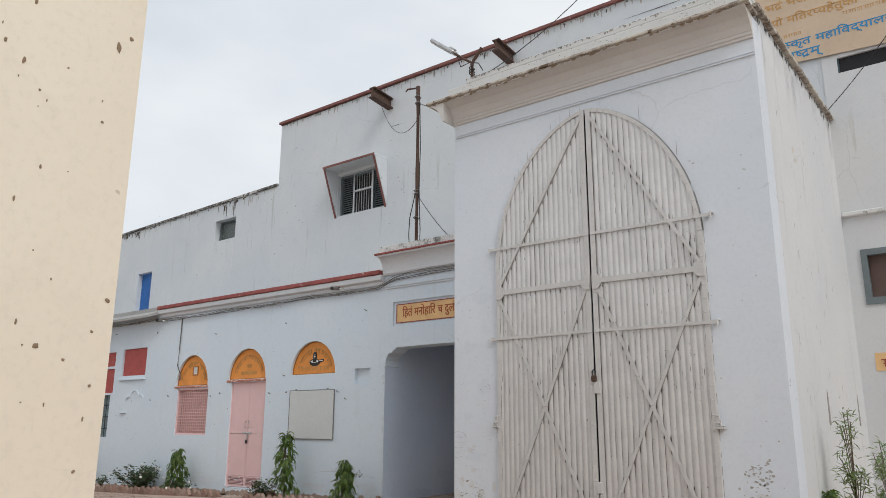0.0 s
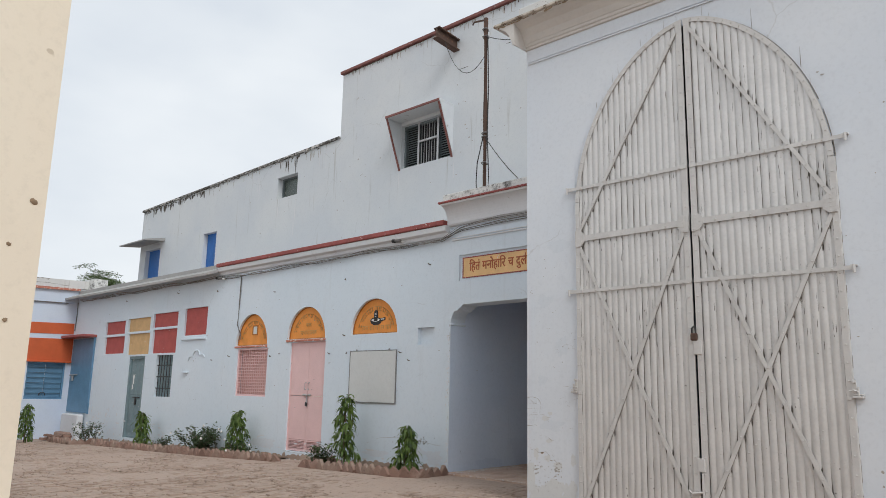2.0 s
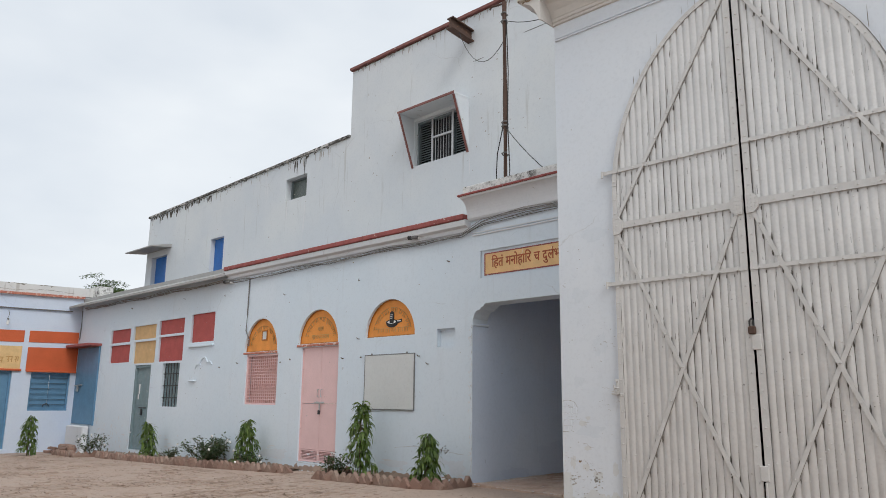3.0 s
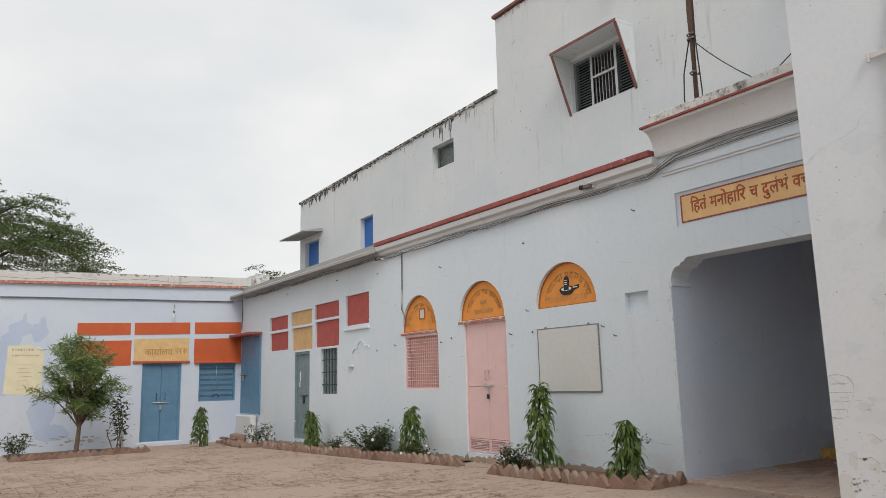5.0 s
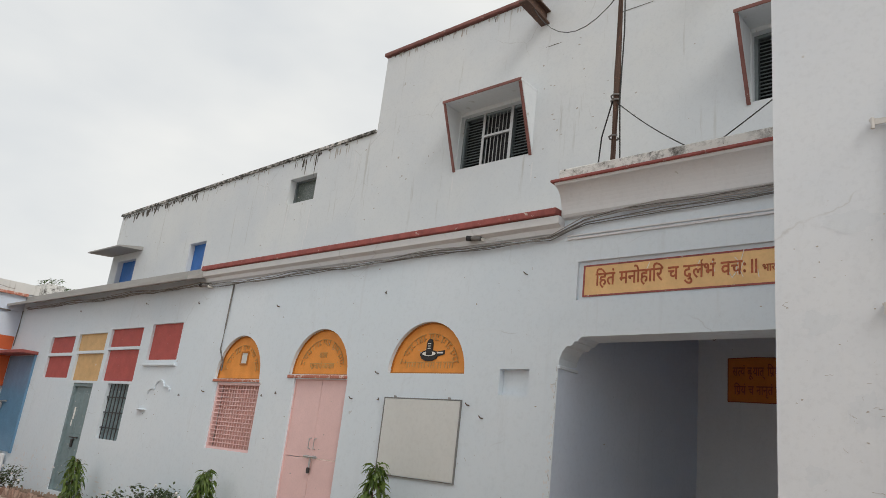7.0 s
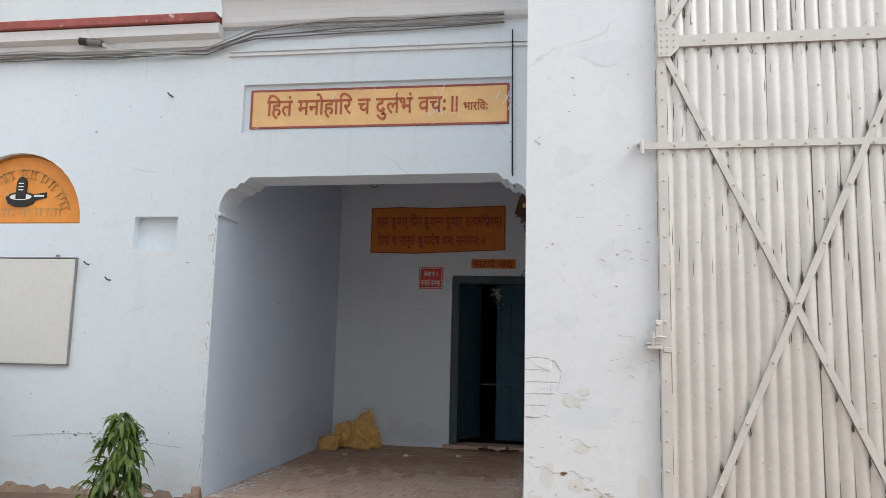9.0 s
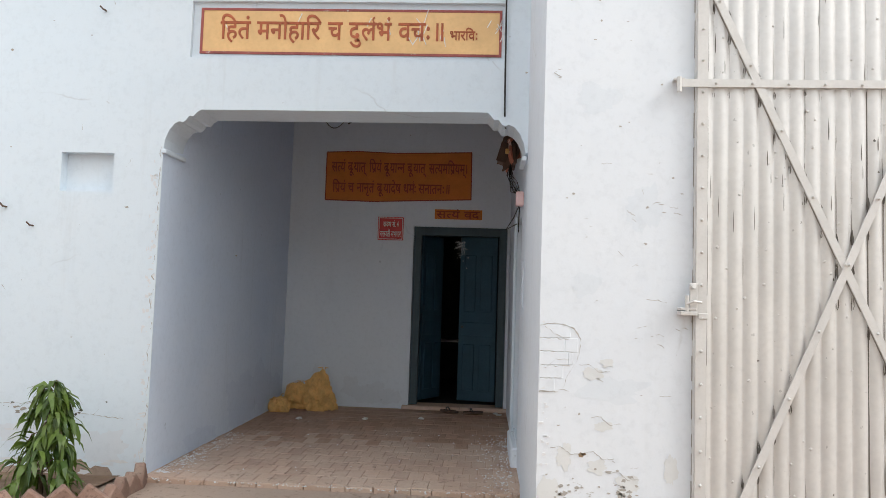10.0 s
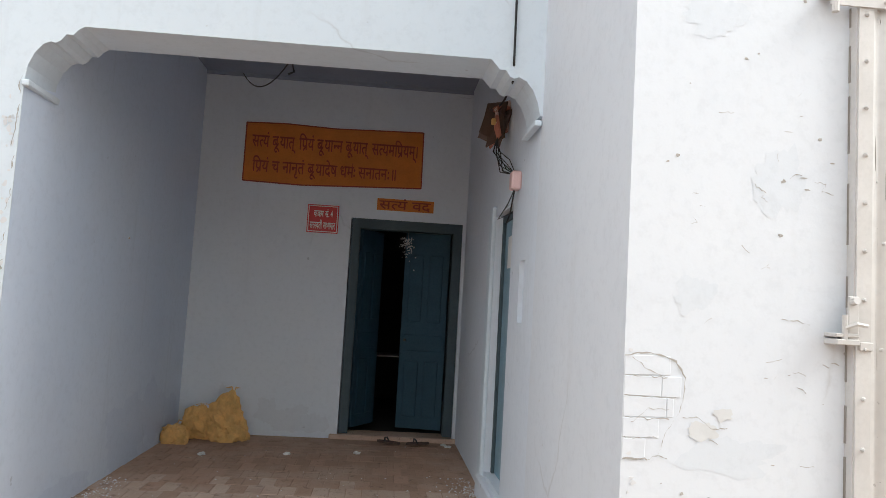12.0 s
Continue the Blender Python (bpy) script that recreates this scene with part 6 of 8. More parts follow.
# ---------------------------------------------------------------- sacks, sandals, litter
def sack(at, points, seed, label):
    """A crumpled sack: a hull round a few corners, drawn in between them and creased."""
    rnd = random.Random(seed)
    bm = bmesh.new()
    for p in points:
        bm.verts.new(p)
    got = bmesh.ops.convex_hull(bm, input=bm.verts[:])
    bmesh.ops.delete(bm, geom=list({e for e in got["geom_interior"] if isinstance(e, bmesh.types.BMVert)}), context="VERTS")
    bmesh.ops.subdivide_edges(bm, edges=bm.edges[:], cuts=7, use_grid_fill=True, smooth=0.15)
    bmesh.ops.triangulate(bm, faces=bm.faces[:])
    bmesh.ops.recalc_face_normals(bm, faces=bm.faces[:])
    bm.normal_update()
    for v in bm.verts:
        ridge = abs(noise.noise(v.co * 9 + Vector((seed, 0, 0))))
        fold = abs(noise.noise(Vector((v.co.x * 22, v.co.y * 22, v.co.z * 7)) + Vector((0, seed, 0))))
        v.co -= v.normal * (0.12 * max(0.0, 0.24 - ridge) + 0.05 * max(0.0, 0.26 - fold))
        v.co.z = max(v.co.z, 0.0)
    g = thing("sack", at, label, "sack", "old cement sacks")
    part("cloth", bm, M_BAG, g)
    bm = bmesh.new()
    top = max(points, key=lambda p: p[2])
    for k in range(4):
        a = rnd.uniform(0, 6)
        tube(bm, [Vector(top) - Vector((0, 0, 0.04)), Vector(top) + Vector((0.03 * math.cos(a), 0.02, 0.02)), Vector(top) + Vector((0.08 * math.cos(a), 0.02 * math.sin(a), 0.01))], 0.004, 4)
    part("tie", bm, M_BAG, g)
    return g


sack((-9.24, 13.32, 0.052), [(-0.14, 0, 0.02), (-0.13, 0.02, 0.13), (-0.09, -0.08, 0.15), (0.05, -0.10, 0.13), (0.12, -0.06, 0.10), (0.13, 0.06, 0.13), (-0.03, 0.10, 0.17), (-0.10, -0.09, 0.0), (0.12, -0.08, 0.0), (0.10, 0.1, 0.0), (-0.10, 0.1, 0.0)], 2, "small crumpled ochre sack with faded print on the porch floor")
sack((-9.12, 13.60, 0.054), [(-0.15, -0.05, 0.0), (-0.13, 0.0, 0.25), (-0.06, -0.08, 0.30), (0.06, -0.06, 0.31), (0.16, 0.0, 0.27), (0.17, -0.08, 0.0), (0.15, 0.12, 0.0), (-0.12, 0.12, 0.0), (0.0, 0.10, 0.30), (0.02, -0.14, 0.12)], 5, "crumpled ochre sack leaning in the porch corner")
sack((-8.86, 13.56, 0.056), [(-0.20, 0.05, 0.28), (-0.05, 0.06, 0.44), (0.06, 0.04, 0.47), (0.12, 0.02, 0.40), (0.10, -0.06, 0.27), (0.24, 0.0, 0.10), (0.25, 0.02, 0.0), (0.05, -0.15, 0.16), (-0.08, -0.16, 0.0), (0.12, -0.15, 0.0), (-0.16, 0.1, 0.0), (0.2, 0.14, 0.0), (0.02, 0.14, 0.38)], 9, "upright bulging ochre sack with a pointed top in the porch corner")


def sandal(x, y, turn):
    g = thing("sandal", (x, y, 0.085 if y > PB - 0.3 else 0.07), "worn dark brown sandal by the door", "sandal", "sandals at the door")
    g.matrix_basis = pose(x, y, 0.08, 0, 0, turn)
    pts = [(0.045 * math.cos(a * math.pi / 8) * (1.1 if math.sin(a * math.pi / 8) > 0 else 0.9), 0.125 * math.sin(a * math.pi / 8)) for a in range(16)]
    part("sole", sheet(pts, [], "z", 0, 0.018), M_RUST, g)
    part("strap", tube(bmesh.new(), [(-0.045, 0.02, 0.015), (-0.02, 0.03, 0.05), (0.02, 0.03, 0.05), (0.045, 0.02, 0.015)], 0.008, 5), M_BLACK, g)


sandal(-7.300, 13.62, 62)
sandal(-7.020, 13.60, 112)
rnd = random.Random(21)
for x, y in ((-8.190, 13.0), (-7.590, 13.15), (-8.890, 12.85), (-6.760, 13.7), (-6.720, 13.62)):
    g = thing("litter_scrap", (x, y, 0.065), "crumpled scrap of pale litter on the bricks", "litter", "floor litter")
    bm = bmesh.new()
    bmesh.ops.create_icosphere(bm, subdivisions=2, radius=0.035)
    for v in bm.verts:
        v.co *= 0.6 + 0.6 * rnd.random()
        v.co.z *= 0.45
    part("scrap", bm, M_WHITEPAPER, g)

# ---------------------------------------------------------------- right-hand wall
s = whole("cloth_banner", "weathered cream cloth banner with printed maroon and blue lines", "banner")
bm = sheet([(-3.6, 7.80), (-2.41, 7.72), (-1.0, 7.64), (0.5, 7.62), (0.5, 10.1), (-3.6, 10.1)], [], "y", UY - 0.05, UY - 0.04)
part("cloth", bm, M_BANNER, s)
lettering("letters", "यो| |मितर|{प}|यहेतुकी", M_FADED_LETTER, s, -2.78, -1.35, 8.47, 8.70, UY - 0.05, label="brown printed letters")
lettering("letters", "भदं~| |भजताम्", M_FADED_LETTER, s, -2.85, -1.75, 8.80, 9.02, UY - 0.05)
bm = bmesh.new()
strokes(bm, -1.62, -0.95, 8.36, 0.07, UY - 0.05, seed=3, proud=0.003)
strokes(bm, -2.60, -2.30, 8.24, 0.06, UY - 0.05, seed=4, proud=0.003)
strokes(bm, -1.2, -0.2, 8.75, 0.2, UY - 0.05, seed=7, proud=0.003)
strokes(bm, -2.9, -0.4, 9.15, 0.2, UY - 0.05, seed=6, proud=0.003)
strokes(bm, -2.9, -0.4, 9.50, 0.2, UY - 0.05, seed=9, proud=0.003)
part("printing", bm, M_FADED_LETTER, s, "brown printed lines")["kind"] = "stuff"
lettering("letters", "सं|{स}|कृत| |महािव|द्यालय", M_BLUELETTER, s, -2.78, -0.86, 7.97, 8.20, UY - 0.05, label="blue printed letters")
lettering("letters", "रा|{ष}|ट~|म्", M_BLUELETTER, s, -2.62, -1.98, 7.73, 7.93, UY - 0.05)
w = tagged(whole("window_5", "wide dark ventilation slot high in the wall", "window"), kind="structure")
# black sheet gives the slot its shade by colour
part("backing", boxes((-1.79, 0.29, UY + 0.03, UY + 0.06, 7.335, 7.605)), M_DARKSHADE, w)
part("window_frame", boxes((-1.80, -1.775, UY + 0.0, UY + 0.03, 7.33, 7.61)), M_TEALFRAME, w)
w = tagged(whole("window_6", "blue-grey framed window with a dusty brown pane", "window"), kind="structure")
part("window_frame", sheet(rect(-1.82, -0.48, 3.29, 4.19), [rect(-1.73, -0.58, 3.40, 4.09)], "y", UY - 0.04, UY + 0.08), M_SHUTTER, w)
part("pane", boxes((-1.80, -0.52, UY + 0.10, UY + 0.13, 3.31, 4.17)), M_BROWN, w)
c = whole("slack_wire", "thin slack wire from the gatehouse coping to the banner", "cable")
part("wire", tube(bmesh.new(), sag((-2.0, 13.1, 6.58), (-0.9, UY - 0.08, 7.9), 0.05), 0.007, 4), M_BLACK, c)
structure("trim_right_ledge", boxes((-2.0, 2.0, UY - 0.09, UY, 4.76, 4.84), bevel=0.015), M_PARAPET, "crumbling plaster ledge", "trim")
s = whole("wall_plate", "small orange painted sign on the white wall", "sign")
part("sign_face", boxes((-1.80, -1.3, UY - 0.022, UY - 0.01, 2.24, 2.52)), M_SIGN, s)
part("writing", strokes(bmesh.new(), -1.72, -1.35, 2.30, 0.12, UY - 0.022, seed=2), M_LETTER, s)
# lamp slots as flat shapes, their inner shade given by dark colour
for y in (10.72, 12.82):
    bm = bmesh.new()
    sheet([(y - 0.05, 1.40), (y + 0.05, 1.40), (y + 0.03, 1.75), (y, 1.86), (y - 0.03, 1.75)], [], "x", GX1 + 0.004, GX1 - 0.02, bm)
    structure("wall_slot", bm, M_STAINSHADE, "narrow lamp slot in the flank wall, its shade painted on a flat shape", "wall")

# ---------------------------------------------------------------- cream wall fittings
wd = Vector((-11.3 + 3.80, 2.53 - 2.03)).normalized()


def on_cream(s_, out=0.0):
    """A place s_ metres along the cream wall from its corner, out metres clear of it."""
    return -3.80 + wd.x * s_ - wd.y * -out, 2.03 + wd.y * s_ - wd.x * out


m_ = whole("meter_box", "flaking brown sheet-metal plate box hanging from a bracket", "meter box")
part("bracket", boxes((-11.32, -11.27, 2.40, 2.70, 1.90, 1.96), bevel=0.004), M_RUST, m_)
part("box_body", boxes((-11.34, -11.26, 2.535, 2.745, 1.06, 1.67), bevel=0.006), M_BROWN, m_)
part("edge_flange", boxes((-11.35, -11.25, 2.52, 2.545, 1.05, 1.68), bevel=0.004), M_RUST, m_, "rusted flange with flaked paint")
bm = bmesh.new()
for k in range(4):
    tube(bm, [(-11.30, 2.60 + 0.015 * k, 1.93), (-11.29, 2.64 - 0.02 * k, 1.80), (-11.30, 2.58 + 0.025 * k, 1.66)], 0.007, 5)
part("wires", bm, M_RUST, m_)
bm = sheet([(-11.95, 2.35), (-11.8, 2.90), (-11.45, 2.90), (-10.7, 2.52), (-10.65, 2.3)], [], "z", -0.4, 0.85)
bmesh.ops.bevel(bm, geom=bm.edges[:], offset=0.02, segments=1, affect="EDGES")
structure("plinth", bm, M_CONCRETE, "stained concrete plinth against the cream wall", "plinth")
bm = sheet([on_cream(3.2, -0.1), on_cream(3.2, 0.004), on_cream(7.52, 0.004), on_cream(7.52, -0.1)], [], "z", -0.2, 3.97)
structure("wall_cream_old", bm, M_CREAM_OLD, "peeling rain-streaked stretch of cream plaster", "wall")
# broken, blackened top course
rnd = random.Random(13)
for k in range(11):
    s0 = 3.6 + 0.37 * k
    (xa, ya), (xb, yb) = on_cream(s0, 0.02), on_cream(s0 + 0.33, 0.02)
    hgt = rnd.uniform(0.0, 0.10)
    bm = sheet([(xa, ya), (xb, yb), (xb + 0.02, yb - 0.3), (xa + 0.02, ya - 0.3)], [], "z", 3.93, 3.985 + hgt)
    structure("cream_coping", bm, M_COPING, "broken blackened coping of the cream wall", "coping")
rnd = random.Random(77)
for k in range(110):
    yy, zz = rnd.uniform(0.1, 1.95), rnd.uniform(0.3, 3.9)
    bm = bmesh.new()
    bmesh.ops.create_icosphere(bm, subdivisions=2, radius=1)
    r = rnd.choice((0.003, 0.004, 0.005, 0.006, 0.008, 0.013))
    for v in bm.verts:
        q = 1 + 0.9 * noise.noise(v.co * 2 + Vector((k, 0, 0)))
        v.co = Vector((v.co.x * 0.004, v.co.y * r * q, v.co.z * r * q * (1 + (k % 4) * 0.7)))
    g = thing("plaster_chip", (-3.799, yy, zz), "small brown chip hole in the cream plaster", "chip", "chips in the cream wall")
    part("chip", bm, M_CHIP, g)

# exposed brick patch on the gate pier
def crack_line(bm, pts, w, y, seed, step=0.012):
    """A ragged hairline along (x, z) points on a wall that faces -y."""
    rnd = random.Random(seed)
    lane = []
    for p, q in zip(pts, pts[1:]):
        n = max(1, int(math.hypot(q[0] - p[0], q[1] - p[1]) / step))
        lane += [(p[0] + (q[0] - p[0]) * i / n + rnd.gauss(0, 0.0022), p[1] + (q[1] - p[1]) * i / n + rnd.gauss(0, 0.0022)) for i in range(n)]
    lane.append(pts[-1])
    rows = []
    for x, z in lane:
        ww = w * rnd.uniform(0.15, 1.0)
        rows.append([bm.verts.new((x + ww * 0.3, y, z + ww * 0.5)), bm.verts.new((x - ww * 0.3, y, z - ww * 0.5))])
    for a, b in zip(rows, rows[1:]):
        bm.faces.new((a[0], a[1], b[1], b[0]))
    return bm


s = whole("bare_brick_patch", "patch of limewashed bricks showing through broken plaster", "wall patch")
rnd = random.Random(5)
joints = bmesh.new()
for r in range(5):
    z = 0.93 + 0.070 * r
    ln = (0.085, 0.13, 0.18, 0.205, 0.17)[r]
    xx = GX0 + 0.002
    while xx < GX0 + ln - 0.02:
        e = min(xx + rnd.uniform(0.10, 0.17), GX0 + ln)
        bm = boxes((xx, e - 0.002, GY - 0.0025, GY + 0.02, z + 0.001, z + 0.068), bevel=0.002)
        for v in bm.verts:
            v.co.z += 0.005 * noise.noise(v.co * 11)
            v.co.y += 0.002 * noise.noise(v.co * 24)
        part("brick", bm, M_GATEBLOCK, s)
        xx = e
    crack_line(joints, [(GX0 + 0.004, z), (GX0 + ln * 0.9, z + rnd.uniform(-0.004, 0.004))], 0.0035, GY - 0.0042, r)
edge = [(GX0 + 0.004, 1.275), (GX0 + 0.06, 1.288), (GX0 + 0.13, 1.283), (GX0 + 0.18, 1.262), (GX0 + 0.205, 1.235), (GX0 + 0.215, 1.17), (GX0 + 0.195, 1.09), (GX0 + 0.15, 1.02), (GX0 + 0.13, 0.95), (GX0 + 0.10, 0.93), (GX0 + 0.004, 0.93)]
crack_line(joints, edge, 0.007, GY - 0.0045, 11)
crack_line(joints, [(GX0 + 0.03, 1.27), (GX0 + 0.10, 1.22), (GX0 + 0.15, 1.205)], 0.003, GY - 0.0047, 12)
crack_line(joints, [(GX0 + 0.03, 1.05), (GX0 + 0.09, 1.10), (GX0 + 0.16, 1.10)], 0.003, GY - 0.0047, 13)
part("joint_line", joints, M_FLAKE, s, "dark broken plaster edge and joints")


def flakes(x, z, w, h, n, seed, mat, y, size=(0.006, 0.02)):
    """A cluster of small ragged spots where the limewash has come away."""
    rnd = random.Random(seed)
    bm = bmesh.new()
    for i in range(n):
        cx, cz, r = rnd.gauss(x, w), rnd.gauss(z, h), rnd.uniform(*size)
        k = 8
        st = rnd.uniform(0.35, 1.0)
        sheet([(cx + r * (0.4 + 0.8 * rnd.random()) * math.cos(2 * math.pi * j / k), cz + st * r * (0.4 + 0.8 * rnd.random()) * math.sin(2 * math.pi * j / k)) for j in range(k)], [], "y", y - 0.0025, y + 0.01, bm)
    g = whole("plaster_flakes", "cluster of small flaked spots in the limewash", "flake marks", "flake marks in the plaster")
    part("flaked_patch", bm, mat, g)["kind"] = "stuff"


flakes(-6.22, 0.42, 0.05, 0.06, 26, 1, M_FLAKE, GY)
flakes(-6.48, 0.42, 0.05, 0.03, 16, 2, M_FLAKE, GY)
flakes(-6.33, 0.30, 0.16, 0.12, 22, 3, M_FLAKE, GY, (0.004, 0.012))
flakes(-6.2, 2.0, 0.3, 0.8, 16, 4, M_FLAKE, GY, (0.004, 0.010))
flakes(-6.40, 0.62, 0.01, 0.01, 3, 5, M_CHIP, GY, (0.01, 0.018))
flakes(-6.60, 0.75, 0.012, 0.35, 30, 6, M_CORNICE, GY, (0.006, 0.016))
flakes(-2.45, 0.82, 0.11, 0.11, 60, 7, M_FLAKE, GY, (0.008, 0.024))
flakes(-2.4, 3.0, 0.25, 1.4, 14, 8, M_FLAKE, GY, (0.006, 0.014))
flakes(-10.12, 0.47, 0.11, 0.035, 70, 9, M_MOULD, FY, (0.005, 0.020))
flakes(-10.55, 0.50, 0.14, 0.02, 10, 19, M_MOULD, FY, (0.004, 0.014))
flakes(-9.46, 1.0, 0.012, 0.6, 34, 10, M_CORNICE, FY, (0.006, 0.02))
flakes(-12.0, 2.0, 1.8, 1.0, 20, 11, M_FLAKE, FY, (0.004, 0.010))
flakes(-18.2, 1.5, 0.5, 0.4, 12, 12, M_COPING, FY, (0.006, 0.02))
flakes(-19.0, 7.2, 3.5, 0.6, 40, 13, M_FLAKE, UY, (0.01, 0.03))
flakes(-11.5, 7.6, 2.5, 0.9, 46, 14, M_FLAKE, UY, (0.008, 0.03))

t = whole("table", "dim wooden table standing in the unlit room", "table")
part("tabletop", boxes((-8.0, -6.9, 15.2, 15.8, 0.80, 0.815), bevel=0.003), M_GALV, t)
for x in (-7.95, -6.95):
    for y in (15.25, 15.75):
        part("leg", boxes((x - 0.025, x + 0.025, y - 0.025, y + 0.025, 0.10, 0.80), bevel=0.003), M_BARK, t)


# ---------------------------------------------------------------- plants
def leaf_strip(V, F, base, d, length, width, droop, twist=0.0, seg=3):
    """Adds one folded, bending leaf to vertex and face lists."""
    d = Vector(d).normalized()
    p = Vector(base)
    side = d.cross(Vector((0, 0, 1)))
    side = side.normalized() if side.length > 1e-3 else Vector((1, 0, 0))
    side = (side * math.cos(twist) + side.cross(d) * math.sin(twist)).normalized()
    k0 = len(V)
    prof = {2: (0.12, 1.0, 0.05), 3: (0.15, 1.0, 0.75, 0.04)}[seg]
    for i in range(seg + 1):
        w = width * prof[i] / 2
        V.append(tuple(p - side * w))
        V.append(tuple(p + side * w))
        if i < seg:
            p = p + d * (length / seg)
            d = (d + Vector((0, 0, -droop))).normalized()
    for i in range(seg):
        a = k0 + 2 * i
        F.append((a, a + 1, a + 3, a + 2))


def leaves_part(name, V, F, material, parent, kind="stuff"):
    me = bpy.data.meshes.new(name)
    me.from_pydata(V, [], F)
    me.materials.append(material)
    ob = new(name, me)
    ob.parent = parent
    return ob


def ashoka(at, h, r, seed, label="young drooping-leaved tree in the brick-edged bed", leaf=M_ASHOKA):
    """A young weeping mast tree: an upright stem hung with long glossy leaves."""
    rnd = random.Random(seed)
    g = thing("young_ashoka_tree", at, label, "small tree", "young drooping trees")
    lean = Vector((rnd.uniform(-0.05, 0.05), rnd.uniform(-0.05, 0.05), 1))
    stem = [lean * (h * 0.97 * i / 6) + Vector((0.012 * math.sin(i * 2 + seed), 0.012 * math.cos(i), -0.05 * (i == 0))) for i in range(7)]
    part("trunk", tube(bmesh.new(), stem, 0.016, 6, True, 0.004), M_BARK, g)
    V, F = [], []
    bm = bmesh.new()
    tiers = int(15 + 16 * h)
    for k in range(tiers):
        t = 0.10 + 0.86 * (k + rnd.random() * 0.8) / tiers
        a = k * 2.4 + rnd.uniform(-0.4, 0.4)
        p = lean * (h * t)
        reach = (0.82 * r * (1.0 - t) ** 0.6 + 0.03) * rnd.uniform(0.55, 1.05)
        out = Vector((math.cos(a), math.sin(a), 0))
        twig = [p, p + out * reach * 0.45 + Vector((0, 0, 0.05)), p + out * reach * 0.8 + Vector((0, 0, 0.03)), p + out * reach + Vector((0, 0, -0.03))]
        tube(bm, twig, 0.005, 4, True, 0.002)
        for i in range(int(rnd.uniform(11, 19))):
            u = rnd.uniform(0.3, 2.99)
            q = twig[int(u)].lerp(twig[int(u) + 1], u % 1)
            a2 = a + rnd.gauss(0, 0.9)
            leaf_strip(V, F, q, (math.cos(a2) * 0.55, math.sin(a2) * 0.55, rnd.uniform(-1.1, 0.3)), rnd.uniform(0.12, 0.22), rnd.uniform(0.026, 0.048), rnd.uniform(0.5, 1.3), rnd.uniform(-0.8, 0.8))
    for i in range(9):
        a2 = rnd.uniform(0, 6.28)
        leaf_strip(V, F, lean * h * rnd.uniform(0.9, 0.99), (math.cos(a2), math.sin(a2), rnd.uniform(0.0, 0.9)), rnd.uniform(0.08, 0.16), rnd.uniform(0.016, 0.03), rnd.uniform(0.5, 1.1))
    leaves_part("crown", V, F, leaf, g)
    part("branches", bm, M_BARK, g)
    return g


def shrub(at, h, r, seed, material, leaf=(0.06, 0.036), n=420, flowers=0, name="rose_bush", label="low straggly rose bush with small white flowers", cat="bush", stems=9):
    rnd = random.Random(seed)
    g = thing(name, at, label, cat)
    V, F = [], []
    bm = bmesh.new()
    tips = []
    for k in range(stems):
        a = rnd.uniform(0, 2 * math.pi)
        reach = r * rnd.uniform(0.35, 1.0)
        top = h * rnd.uniform(0.6, 1.0)
        foot = Vector((rnd.gauss(0, 0.22 * r), rnd.gauss(0, 0.22 * r), -0.03))
        pts = [foot + Vector((reach * (t / 5) ** 1.3 * math.cos(a + 0.12 * t), reach * (t / 5) ** 1.3 * math.sin(a + 0.12 * t), top * (t / 5) ** 0.8)) for t in range(6)]
        tube(bm, pts, 0.008 + 0.004 * h, 4, True, 0.003)
        tips.append(pts)
    part("stems", bm, M_BARK, g)
    for i in range(int(n * 1.8)):
        pts = rnd.choice(tips)
        t = rnd.uniform(1.2, 4.99)
        p = pts[int(t)].lerp(pts[int(t) + 1], t % 1) + Vector((rnd.gauss(0, 0.045), rnd.gauss(0, 0.045), rnd.gauss(0, 0.04))) * (0.6 + h)
        leaf_strip(V, F, p, (rnd.gauss(0, 1), rnd.gauss(0, 1), rnd.uniform(-0.3, 0.9)), leaf[0] * rnd.uniform(0.7, 1.3), leaf[1], rnd.uniform(0, 0.5), rnd.uniform(-1, 1), 2)
    leaves_part("foliage", V, F, material, g)
    for k in range(flowers):
        pts = rnd.choice(tips)
        bm = bmesh.new()
        bmesh.ops.create_icosphere(bm, subdivisions=1, radius=0.028, matrix=Matrix.Translation(pts[5] + Vector((rnd.gauss(0, 0.08), rnd.gauss(0, 0.06), rnd.uniform(-0.1, 0.05)))))
        part("flower", bm, M_FLOWER, g, "small white bloom")
    return g


def gz(x, y):
    return (x, y, ground_z(x))


ashoka(gz(-11.60, 9.88), 1.28, 0.30, 1)
ashoka(gz(-9.87, 9.74), 0.76, 0.29, 2, "short drooping-leaved tree at the end of the bed beside the porch")
ashoka(gz(-15.35, 9.95), 0.95, 0.33, 3)
ashoka(gz(-19.75, 9.90), 0.88, 0.32, 4)
ashoka(gz(-24.1, 8.50), 1.05, 0.32, 5, "drooping-leaved young tree in front of the wing window")
ashoka((-8.15, 2.97, 0.0), 0.62, 0.09, 6, "small yellow-green drooping plant near the concrete plinth", M_YOUNGLEAF)
shrub(gz(-16.75, 9.85), 0.58, 0.60, 11, M_ROSE, flowers=12, n=1100, stems=30)
shrub(gz(-15.0, 9.75), 0.34, 0.30, 12, M_ROSE, flowers=3, n=160)
shrub(gz(-12.05, 9.75), 0.42, 0.30, 13, M_ROSE, n=200, label="low leafy seedling in the brick-edged bed", name="seedling")
